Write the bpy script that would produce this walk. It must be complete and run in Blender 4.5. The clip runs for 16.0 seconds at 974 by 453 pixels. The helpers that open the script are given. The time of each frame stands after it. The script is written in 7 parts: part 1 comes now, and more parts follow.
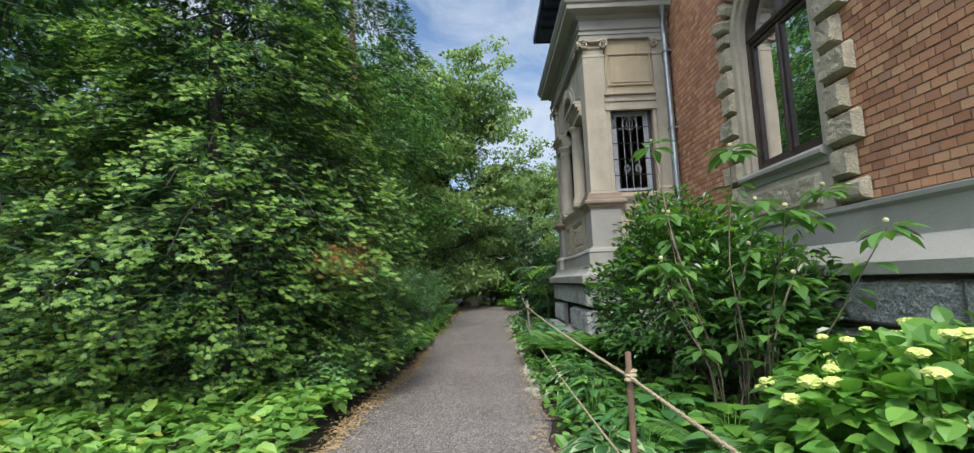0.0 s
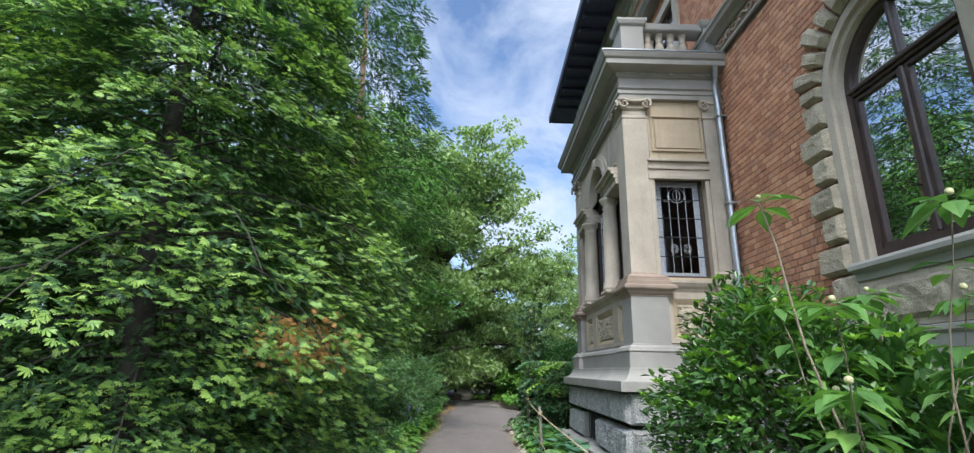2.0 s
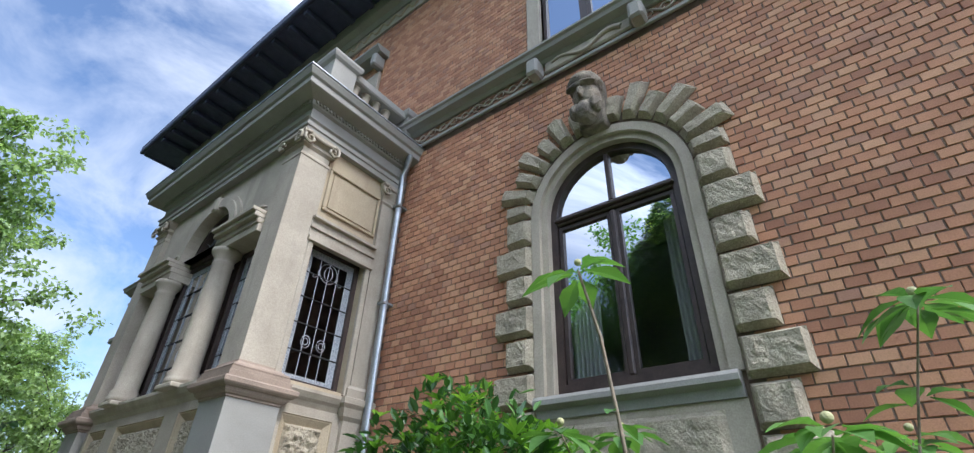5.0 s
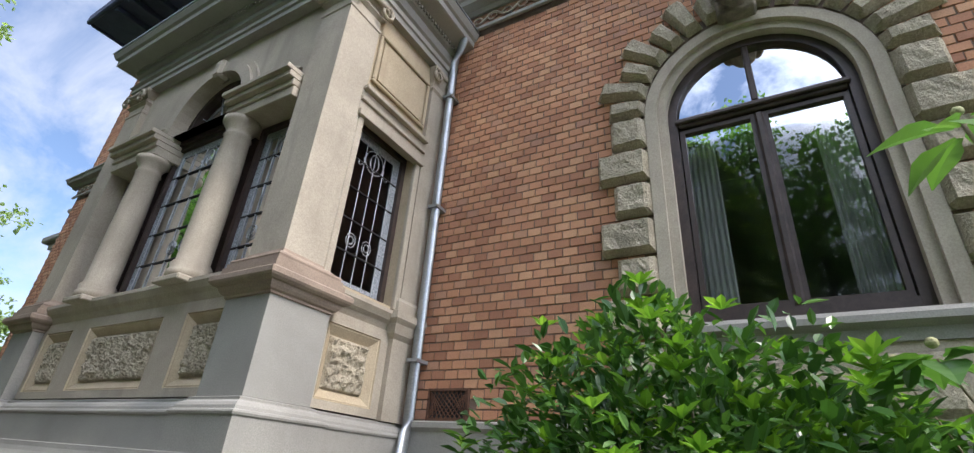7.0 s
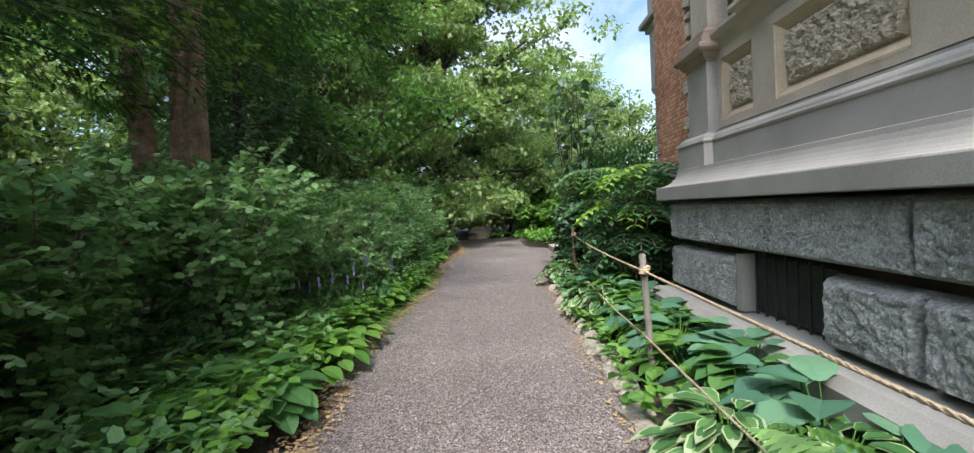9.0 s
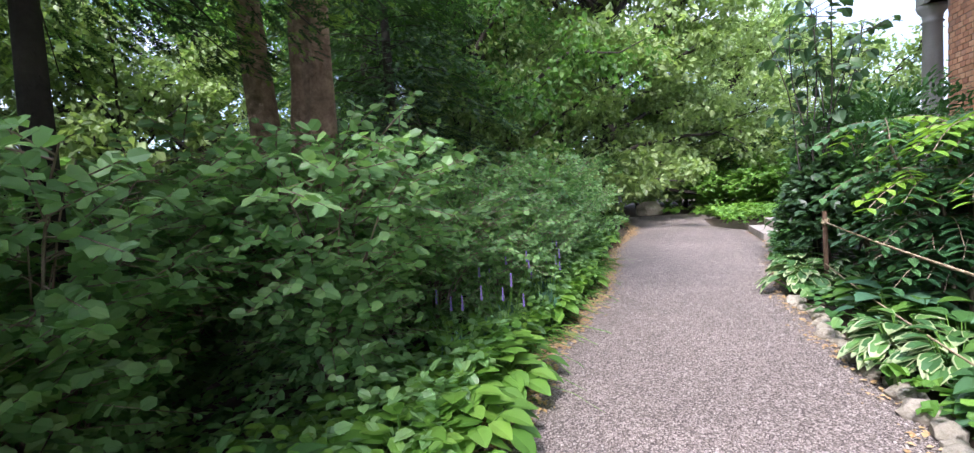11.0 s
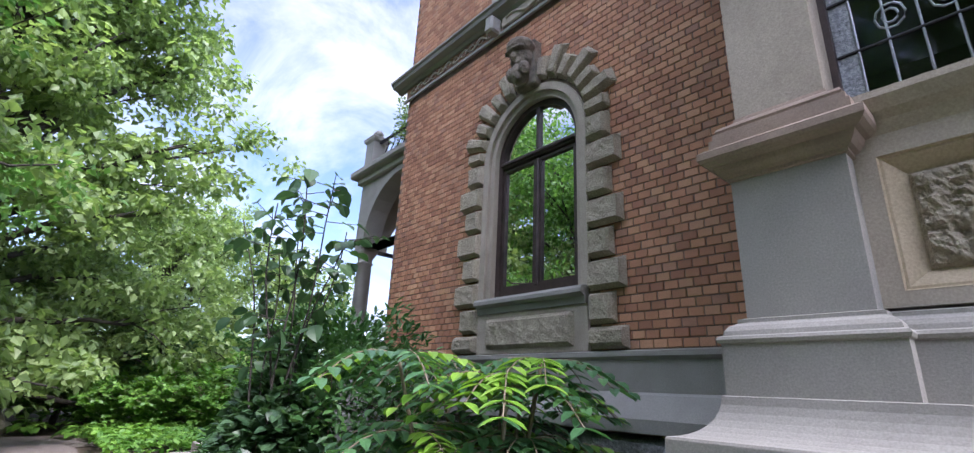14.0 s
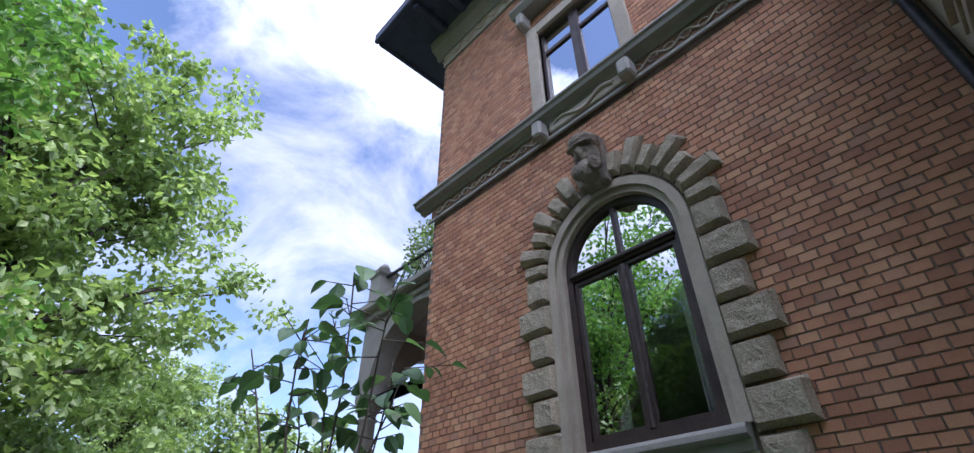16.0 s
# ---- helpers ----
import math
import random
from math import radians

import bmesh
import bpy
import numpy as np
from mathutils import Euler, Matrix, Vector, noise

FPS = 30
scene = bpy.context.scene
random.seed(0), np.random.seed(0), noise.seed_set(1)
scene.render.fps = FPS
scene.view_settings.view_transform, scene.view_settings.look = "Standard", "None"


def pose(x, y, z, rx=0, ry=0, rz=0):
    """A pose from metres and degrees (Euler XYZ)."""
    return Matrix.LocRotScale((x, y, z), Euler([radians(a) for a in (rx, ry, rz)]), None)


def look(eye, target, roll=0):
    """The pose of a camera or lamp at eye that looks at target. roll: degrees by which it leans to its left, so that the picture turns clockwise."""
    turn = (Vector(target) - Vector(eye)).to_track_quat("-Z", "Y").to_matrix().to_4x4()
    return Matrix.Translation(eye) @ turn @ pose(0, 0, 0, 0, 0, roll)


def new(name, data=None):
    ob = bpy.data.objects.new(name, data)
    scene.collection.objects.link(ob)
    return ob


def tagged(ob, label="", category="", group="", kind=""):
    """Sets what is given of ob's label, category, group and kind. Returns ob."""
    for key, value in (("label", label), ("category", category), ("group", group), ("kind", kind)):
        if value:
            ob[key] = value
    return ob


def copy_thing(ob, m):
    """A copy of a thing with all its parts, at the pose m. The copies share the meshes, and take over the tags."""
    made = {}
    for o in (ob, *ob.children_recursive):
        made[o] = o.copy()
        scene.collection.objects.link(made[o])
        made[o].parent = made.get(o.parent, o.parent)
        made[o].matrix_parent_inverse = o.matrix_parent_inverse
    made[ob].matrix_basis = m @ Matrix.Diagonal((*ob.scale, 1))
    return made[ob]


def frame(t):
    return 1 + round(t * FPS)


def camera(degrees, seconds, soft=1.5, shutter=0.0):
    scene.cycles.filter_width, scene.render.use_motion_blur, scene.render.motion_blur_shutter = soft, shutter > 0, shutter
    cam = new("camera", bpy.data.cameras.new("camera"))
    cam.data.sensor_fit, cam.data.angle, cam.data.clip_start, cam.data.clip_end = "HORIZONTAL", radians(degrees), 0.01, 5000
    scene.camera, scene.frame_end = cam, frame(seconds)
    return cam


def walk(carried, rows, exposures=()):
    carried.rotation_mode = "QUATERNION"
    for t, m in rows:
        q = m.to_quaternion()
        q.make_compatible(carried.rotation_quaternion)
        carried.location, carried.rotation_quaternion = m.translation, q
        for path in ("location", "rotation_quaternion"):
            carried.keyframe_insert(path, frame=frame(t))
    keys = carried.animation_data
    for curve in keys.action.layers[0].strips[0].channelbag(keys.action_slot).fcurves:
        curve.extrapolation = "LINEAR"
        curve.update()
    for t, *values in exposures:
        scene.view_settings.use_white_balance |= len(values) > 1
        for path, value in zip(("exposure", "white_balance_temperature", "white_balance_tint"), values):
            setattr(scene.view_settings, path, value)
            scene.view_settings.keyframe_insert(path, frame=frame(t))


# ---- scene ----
cam = camera(89.0, 16.0, soft=1.3)
PATH = [
    (0.0, pose(0.000, 0.000, 1.370, 96.40, 2.40, 0.30)),
    (0.5, pose(-0.168, 0.403, 1.370, 93.90, 1.50, 4.30)),
    (1.0, pose(-0.202, 0.840, 1.370, 93.60, 0.90, 5.40)),
    (1.5, pose(-0.218, 1.277, 1.420, 96.80, -1.00, 3.40)),
    (2.0, pose(-0.252, 1.663, 1.504, 106.20, -1.30, -0.70)),
    (2.5, pose(-0.302, 2.033, 1.555, 110.50, 0.50, -5.00)),
    (3.0, pose(-0.319, 2.486, 1.538, 110.70, -1.00, -13.00)),
    (3.5, pose(-0.302, 2.890, 1.555, 115.80, -1.30, -24.50)),
    (6.0, pose(-0.218, 4.889, 1.572, 121.80, -3.10, -59.30)),
    (6.5, pose(-0.134, 5.326, 1.588, 120.20, -4.00, -59.20)),
    (7.0, pose(-0.118, 5.712, 1.588, 116.60, -3.90, -60.20)),
    (7.5, pose(-0.050, 6.115, 1.488, 106.80, -0.60, -56.70)),
    (8.0, pose(-0.017, 6.586, 1.420, 97.50, 3.70, -40.50)),
    (8.5, pose(-0.050, 7.022, 1.336, 90.00, 5.40, -22.30)),
    (9.0, pose(-0.180, 7.370, 1.285, 88.00, 2.95, 1.30)),
    (11.5, pose(-0.697, 9.509, 1.401, 85.30, 3.80, 19.30)),
    (12.0, pose(-0.685, 9.935, 1.377, 85.60, 3.80, 10.90)),
    (12.5, pose(-0.661, 10.373, 1.401, 87.40, 3.10, -0.30)),
    (13.0, pose(-0.600, 10.811, 1.438, 93.20, 2.20, -10.40)),
    (13.5, pose(-0.539, 11.225, 1.499, 100.70, -0.60, -27.40)),
    (14.0, pose(-0.466, 11.603, 1.560, 108.30, -2.50, -41.40)),
    (14.5, pose(-0.405, 12.004, 1.596, 114.10, -2.20, -47.90)),
    (15.0, pose(-0.369, 12.394, 1.669, 120.00, 1.60, -49.10)),
    (15.5, pose(-0.332, 12.808, 1.693, 125.30, 1.80, -45.50)),
    (16.0, pose(-0.344, 13.222, 1.693, 125.80, 0.30, -43.20)),
]
walk(cam, PATH, exposures=[(0.0, 0.45, 6200, 7), (1.5, 0.75, 6050, 9), (3.0, 0.8, 5750, 10), (6.0, 0.85, 5950, 13), (7.0, 0.87, 6250, 14), (7.6, 0.85, 6500, 13), (8.5, 0.8, 6350, 12), (9.2, 1.25, 6200, 15), (11.5, 1.65, 6000, 24), (12.5, 1.6, 5950, 24), (13.3, 1.45, 5900, 25), (14.5, 1.25, 5850, 24), (16.0, 1.05, 5750, 24)])

# ---- world and sun ----
SUN_EL, SUN_AZ = 50.0, 182.0      # degrees; azimuth clockwise from +y
world = bpy.data.worlds.new("sky")
scene.world = world
world.use_nodes = True
wn, wl = world.node_tree.nodes, world.node_tree.links
wn.clear()
w_out = wn.new("ShaderNodeOutputWorld")
w_bg = wn.new("ShaderNodeBackground")
w_sky = wn.new("ShaderNodeTexSky")
w_sky.sky_type = 'NISHITA'
w_sky.sun_disc = False
w_sky.sun_elevation = radians(SUN_EL)
w_sky.sun_rotation = radians(SUN_AZ)
w_sky.air_density, w_sky.dust_density, w_sky.ozone_density = 1.0, 1.5, 2.0
w_tc = wn.new("ShaderNodeTexCoord")
w_map = wn.new("ShaderNodeMapping")
w_map.inputs["Scale"].default_value = (1.0, 1.0, 1.7)
w_noise = wn.new("ShaderNodeTexNoise")
w_noise.inputs["Scale"].default_value = 2.9
w_noise.inputs["Detail"].default_value = 7.0
w_noise.inputs["Roughness"].default_value = 0.6
w_noise.inputs["Distortion"].default_value = 0.5
w_ramp = wn.new("ShaderNodeValToRGB")
w_ramp.color_ramp.elements[0].position = 0.40
w_ramp.color_ramp.elements[1].position = 0.67
w_mix = wn.new("ShaderNodeMix")
w_mix.data_type = 'RGBA'
# clouds shine brighter towards the sun
w_dot = wn.new("ShaderNodeVectorMath")
w_dot.operation = 'DOT_PRODUCT'
w_dot.inputs[1].default_value = (math.sin(radians(SUN_AZ)) * math.cos(radians(SUN_EL)), math.cos(radians(SUN_AZ)) * math.cos(radians(SUN_EL)), math.sin(radians(SUN_EL)))
w_glow = wn.new("ShaderNodeMapRange")
w_glow.inputs["From Min"].default_value, w_glow.inputs["From Max"].default_value = 0.12, 1.0
w_glow.inputs["To Min"].default_value, w_glow.inputs["To Max"].default_value = 1.0, 7.0
w_cloud = wn.new("ShaderNodeVectorMath")
w_cloud.operation = 'SCALE'
w_cloud.inputs[0].default_value = (4.0, 4.25, 4.75)
wl.new(w_tc.outputs["Generated"], w_dot.inputs[0])
wl.new(w_dot.outputs["Value"], w_glow.inputs["Value"])
wl.new(w_glow.outputs["Result"], w_cloud.inputs["Scale"])
wl.new(w_cloud.outputs["Vector"], w_mix.inputs["B"])
wl.new(w_tc.outputs["Generated"], w_map.inputs["Vector"])
wl.new(w_map.outputs["Vector"], w_noise.inputs["Vector"])
wl.new(w_noise.outputs["Fac"], w_ramp.inputs["Fac"])
wl.new(w_ramp.outputs["Color"], w_mix.inputs["Factor"])
wl.new(w_sky.outputs["Color"], w_mix.inputs["A"])
wl.new(w_mix.outputs["Result"], w_bg.inputs["Color"])
w_bg.inputs["Strength"].default_value = 0.135
wl.new(w_bg.outputs["Background"], w_out.inputs["Surface"])

sun_data = bpy.data.lights.new("sun", 'SUN')
sun_data.energy, sun_data.angle, sun_data.color = 2.6, radians(14), (1.0, 0.95, 0.86)
sun = new("sun", sun_data)
_az, _el = radians(SUN_AZ), radians(SUN_EL)
sun.matrix_world = look((math.sin(_az) * math.cos(_el) * 50, math.cos(_az) * math.cos(_el) * 50, math.sin(_el) * 50), (0, 0, 0))


# ---- materials ----
def mat(name):
    m = bpy.data.materials.new(name)
    m.use_nodes = True
    return m, m.node_tree.nodes, m.node_tree.links, m.node_tree.nodes["Principled BSDF"]


def ramp_of(n, l, src, stops):
    r = n.new("ShaderNodeValToRGB")
    e = r.color_ramp.elements
    while len(e) < len(stops):
        e.new(0.5)
    for el, (p, c) in zip(e, stops):
        el.position, el.color = p, (*c, 1)
    l.new(src, r.inputs["Fac"])
    return r.outputs["Color"]


def noise_of(n, l, scale, detail=4.0, rough=0.55, vec=None, dist=0.0):
    t = n.new("ShaderNodeTexNoise")
    t.inputs["Scale"].default_value, t.inputs["Detail"].default_value = scale, detail
    t.inputs["Roughness"].default_value, t.inputs["Distortion"].default_value = rough, dist
    if vec is None:
        vec = n.new("ShaderNodeTexCoord").outputs["Object"]
    l.new(vec, t.inputs["Vector"])
    return t.outputs["Fac"]


def mixed(n, l, fac, a, b, mode='MIX'):
    x = n.new("ShaderNodeMix")
    x.data_type, x.blend_type = 'RGBA', mode
    for key, v in (("Factor", fac), ("A", a), ("B", b)):
        if isinstance(v, (int, float)):
            x.inputs[key].default_value = v
        elif isinstance(v, tuple):
            x.inputs[key].default_value = (*v, 1)
        else:
            l.new(v, x.inputs[key])
    return x.outputs["Result"]


def bumped(n, l, p, height, strength, distance=0.01):
    b = n.new("ShaderNodeBump")
    b.inputs["Strength"].default_value, b.inputs["Distance"].default_value = strength, distance
    l.new(height, b.inputs["Height"])
    l.new(b.outputs["Normal"], p.inputs["Normal"])


def surface(name, dark, light, scale=3.0, fine=60.0, rough=0.85, bump=0.3, stain=None, dist=0.006, streak=False, metal=0.0, pit_shade=0.78):
    """Two-scale varied opaque surface, with an optional stain tone."""
    m, n, l, p = mat(name)
    tc = n.new("ShaderNodeTexCoord").outputs["Object"]
    big = noise_of(n, l, scale, 5, 0.6, tc, 0.4)
    small = noise_of(n, l, fine, 6, 0.65, tc)
    c = ramp_of(n, l, big, [(0.3, dark), (0.7, light)])
    # grain follows the bump: low values paint shade into its hollows
    grain = ramp_of(n, l, small, [(0.3, (pit_shade, pit_shade, pit_shade)), (0.7, (1.12, 1.12, 1.12))])
    c = mixed(n, l, 1.0, c, grain, 'MULTIPLY')
    if stain:
        mp = n.new("ShaderNodeMapping")
        mp.inputs["Scale"].default_value = (1.6, 1.6, 0.22) if streak else (1, 1, 1)
        l.new(tc, mp.inputs["Vector"])
        f = noise_of(n, l, 2.2, 6, 0.6, mp.outputs["Vector"], 0.6)
        fr = ramp_of(n, l, f, [(0.52, (0, 0, 0)), (0.72, (0.75, 0.75, 0.75))])
        c = mixed(n, l, fr, c, stain)
    l.new(c, p.inputs["Base Color"])
    p.inputs["Roughness"].default_value = rough
    p.inputs["Metallic"].default_value = metal
    bumped(n, l, p, small, bump, dist)
    return m


def leaf_mat(name, stops, rough=0.45, trans=0.35, tint=1.25):
    """Foliage: tone by leaf, gloss, some light through the blade."""
    m, n, l, p = mat(name)
    r = n.new("ShaderNodeNewGeometry").outputs["Random Per Island"]
    c = ramp_of(n, l, r, [(q, (a * 0.88, b, d * 1.05)) for q, (a, b, d) in stops])
    big = noise_of(n, l, 1.3, 3)
    c = mixed(n, l, 1.0, c, ramp_of(n, l, big, [(0.3, (0.7, 0.74, 0.74)), (0.7, (1.2, 1.16, 1.05))]), 'MULTIPLY')
    l.new(c, p.inputs["Base Color"])
    p.inputs["Roughness"].default_value = rough
    t = n.new("ShaderNodeBsdfTranslucent")
    l.new(mixed(n, l, 1.0, c, (tint, tint * 1.08, tint * 0.55), 'MULTIPLY'), t.inputs["Color"])
    x = n.new("ShaderNodeMixShader")
    x.inputs["Fac"].default_value = trans
    l.new(p.outputs["BSDF"], x.inputs[1])
    l.new(t.outputs["BSDF"], x.inputs[2])
    l.new(x.outputs["Shader"], n["Material Output"].inputs["Surface"])
    return m


M_SAND = surface("sandstone", (0.36, 0.31, 0.24), (0.48, 0.42, 0.33), 2.0, 90, 0.9, 0.25, (0.28, 0.24, 0.19), streak=True)
M_SAND_WARM = surface("warm_sandstone", (0.42, 0.34, 0.225), (0.52, 0.425, 0.29), 1.5, 90, 0.9, 0.25, (0.36, 0.28, 0.19), streak=True)
M_GREY = surface("grey_stone", (0.26, 0.248, 0.223), (0.35, 0.335, 0.297), 1.4, 120, 0.88, 0.2, (0.29, 0.28, 0.25), streak=True)
M_BAND = surface("red_band_stone", (0.25, 0.19, 0.145), (0.36, 0.275, 0.21), 3, 90, 0.9, 0.25, (0.27, 0.21, 0.17))
M_BOSS = surface("bossed_sandstone", (0.40, 0.345, 0.25), (0.53, 0.46, 0.34), 6, 55, 0.95, 0.9, (0.26, 0.225, 0.17), dist=0.02, pit_shade=0.6)
M_HEAD = surface("weathered_dark_sandstone", (0.13, 0.11, 0.09), (0.33, 0.28, 0.21), 7, 60, 0.95, 0.8, (0.07, 0.065, 0.06), dist=0.02)
M_RUST = surface("limestone_rustication", (0.46, 0.46, 0.45), (0.74, 0.74, 0.71), 9, 55, 0.95, 1.0, (0.15, 0.15, 0.145), dist=0.05, pit_shade=0.38)
M_MORTAR = surface("dark_mortar", (0.15, 0.105, 0.08), (0.23, 0.165, 0.125), 6, 120, 0.95, 0.4)
M_WOODDK = surface("dark_brown_wood", (0.030, 0.019, 0.016), (0.065, 0.042, 0.035), 6, 60, 0.5, 0.15)
M_SOFFIT = surface("blue_grey_soffit", (0.03, 0.04, 0.075), (0.055, 0.068, 0.12), 4, 40, 0.8, 0.2)
M_ROOF = surface("slate_roof", (0.05, 0.05, 0.06), (0.10, 0.10, 0.11), 3, 30, 0.7, 0.4)
M_ZINC = surface("zinc_metal", (0.33, 0.36, 0.38), (0.50, 0.53, 0.55), 4, 60, 0.42, 0.08, (0.25, 0.27, 0.27), metal=0.7)
M_IRON = surface("dark_iron", (0.02, 0.02, 0.022), (0.05, 0.05, 0.052), 8, 80, 0.55, 0.2, metal=0.5)
M_LEAD = surface("lead_came", (0.30, 0.32, 0.34), (0.48, 0.50, 0.52), 10, 90, 0.4, 0.1, metal=0.6)
M_SOIL = surface("soil", (0.035, 0.026, 0.018), (0.085, 0.062, 0.042), 2.5, 45, 0.95, 0.8, (0.10, 0.075, 0.05), dist=0.03)
M_BARK = surface("yew_bark", (0.18, 0.115, 0.078), (0.46, 0.32, 0.225), 9, 28, 0.95, 1.0, (0.11, 0.10, 0.085), streak=True, dist=0.03)
M_TWIG = surface("twig_bark", (0.15, 0.115, 0.08), (0.31, 0.25, 0.18), 9, 60, 0.9, 0.5)
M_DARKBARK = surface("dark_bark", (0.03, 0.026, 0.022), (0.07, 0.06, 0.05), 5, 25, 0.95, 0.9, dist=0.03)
M_STAKE = surface("weathered_stake_wood", (0.12, 0.07, 0.045), (0.22, 0.135, 0.09), 9, 80, 0.9, 0.5)
M_STAKE_GREY = surface("grey_stake_wood", (0.17, 0.15, 0.13), (0.28, 0.25, 0.21), 9, 80, 0.9, 0.5)
M_ROPE = surface("hemp_rope", (0.36, 0.28, 0.17), (0.50, 0.40, 0.26), 30, 160, 0.95, 0.8)
M_TERRA = surface("terracotta_frieze", (0.22, 0.12, 0.075), (0.32, 0.175, 0.11), 5, 80, 0.9, 0.3)
M_RUSTIRON = surface("rusty_iron", (0.07, 0.032, 0.018), (0.15, 0.07, 0.04), 12, 90, 0.8, 0.4)
M_LITTER = surface("dry_leaf_litter", (0.32, 0.20, 0.09), (0.52, 0.37, 0.19), 9, 60, 0.9, 0.3)
M_ROOM = surface("interior_plaster", (0.22, 0.20, 0.18), (0.28, 0.26, 0.23), 2, 40, 0.9, 0.1)
M_CURTAIN = surface("curtain_cloth", (0.38, 0.38, 0.36), (0.48, 0.47, 0.44), 4, 90, 0.95, 0.2)
M_EDGE = surface("pale_edging_stone", (0.40, 0.36, 0.28), (0.60, 0.55, 0.45), 9, 50, 0.95, 0.8, (0.22, 0.21, 0.14), dist=0.02)
M_STEP = surface("step_granite", (0.30, 0.27, 0.24), (0.44, 0.40, 0.36), 6, 80, 0.9, 0.5, (0.2, 0.19, 0.16))


def brick_material():
    m, n, l, p = mat("facing_brick")
    r = n.new("ShaderNodeNewGeometry").outputs["Random Per Island"]
    ro = n.new("ShaderNodeObjectInfo").outputs["Random"]
    add = n.new("ShaderNodeMath")
    add.operation = 'ADD'
    l.new(r, add.inputs[0])
    l.new(ro, add.inputs[1])
    fr = n.new("ShaderNodeMath")
    fr.operation = 'FRACT'
    l.new(add.outputs[0], fr.inputs[0])
    c = ramp_of(n, l, fr.outputs[0], [(0.0, (0.36, 0.165, 0.095)), (0.3, (0.46, 0.222, 0.122)), (0.6, (0.53, 0.265, 0.145)),
                                      (0.85, (0.59, 0.33, 0.185)), (1.0, (0.39, 0.205, 0.135))])
    geo = n.new("ShaderNodeNewGeometry").outputs["Position"]
    small = noise_of(n, l, 110, 5, 0.7, geo)
    big = noise_of(n, l, 0.9, 4, 0.6, geo)
    c = mixed(n, l, 1.0, c, ramp_of(n, l, small, [(0.3, (0.78, 0.78, 0.78)), (0.7, (1.12, 1.12, 1.12))]), 'MULTIPLY')
    c = mixed(n, l, 1.0, c, ramp_of(n, l, big, [(0.3, (0.82, 0.80, 0.80)), (0.7, (1.08, 1.08, 1.08))]), 'MULTIPLY')
    l.new(c, p.inputs["Base Color"])
    p.inputs["Roughness"].default_value = 0.85
    bumped(n, l, p, small, 0.35, 0.004)
    return m


M_BRICK = brick_material()


def gravel_material():
    m, n, l, p = mat("gravel")
    tc = n.new("ShaderNodeTexCoord").outputs["Object"]
    v = n.new("ShaderNodeTexVoronoi")
    v.inputs["Scale"].default_value = 120
    l.new(tc, v.inputs["Vector"])
    c = ramp_of(n, l, v.outputs["Color"], [(0.15, (0.06, 0.048, 0.043)), (0.5, (0.185, 0.157, 0.141)), (0.85, (0.43, 0.375, 0.345))])
    big = noise_of(n, l, 0.8, 5, 0.6, tc)
    c = mixed(n, l, 1.0, c, ramp_of(n, l, big, [(0.3, (0.80, 0.79, 0.78)), (0.7, (1.08, 1.06, 1.05))]), 'MULTIPLY')
    l.new(c, p.inputs["Base Color"])
    p.inputs["Roughness"].default_value = 0.9
    bumped(n, l, p, v.outputs["Distance"], 0.9, 0.012)
    return m


M_GRAVEL = gravel_material()


def glass_material(name, tint, rough=0.01, ior=1.75):
    m, n, l, p = mat(name)
    n.remove(p)
    tr, gl, mx = n.new("ShaderNodeBsdfTransparent"), n.new("ShaderNodeBsdfGlossy"), n.new("ShaderNodeMixShader")
    tr.inputs["Color"].default_value = (*tint, 1)
    gl.inputs["Roughness"].default_value = rough
    fr = n.new("ShaderNodeFresnel")
    fr.inputs["IOR"].default_value = ior
    wob = noise_of(n, l, 1.1, 1)
    b = n.new("ShaderNodeBump")
    b.inputs["Strength"].default_value, b.inputs["Distance"].default_value = 0.05, 0.02
    l.new(wob, b.inputs["Height"])
    l.new(b.outputs["Normal"], gl.inputs["Normal"])
    l.new(fr.outputs["Fac"], mx.inputs["Fac"])
    l.new(tr.outputs["BSDF"], mx.inputs[1])
    l.new(gl.outputs["BSDF"], mx.inputs[2])
    l.new(mx.outputs["Shader"], n["Material Output"].inputs["Surface"])
    return m


M_GLASS = glass_material("window_glass", (0.75, 0.78, 0.78))
M_LEADED = glass_material("leaded_glass", (0.62, 0.66, 0.68), 0.03, 1.45)
M_OBSC = surface("textured_glass", (0.16, 0.18, 0.20), (0.50, 0.53, 0.56), 55, 90, 0.22, 0.9, dist=0.01)

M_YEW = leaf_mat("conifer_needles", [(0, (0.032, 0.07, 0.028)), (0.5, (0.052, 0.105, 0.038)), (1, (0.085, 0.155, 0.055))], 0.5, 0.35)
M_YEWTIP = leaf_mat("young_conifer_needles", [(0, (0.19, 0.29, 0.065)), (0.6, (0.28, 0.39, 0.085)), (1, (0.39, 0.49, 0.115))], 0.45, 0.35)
M_RUSTY = leaf_mat("withered_needles", [(0, (0.38, 0.17, 0.055)), (1, (0.55, 0.28, 0.10))], 0.7, 0.2)
M_TREE = leaf_mat("broad_tree_leaves", [(0, (0.16, 0.215, 0.085)), (0.5, (0.26, 0.325, 0.125)), (1, (0.37, 0.435, 0.18))], 0.42, 0.45)
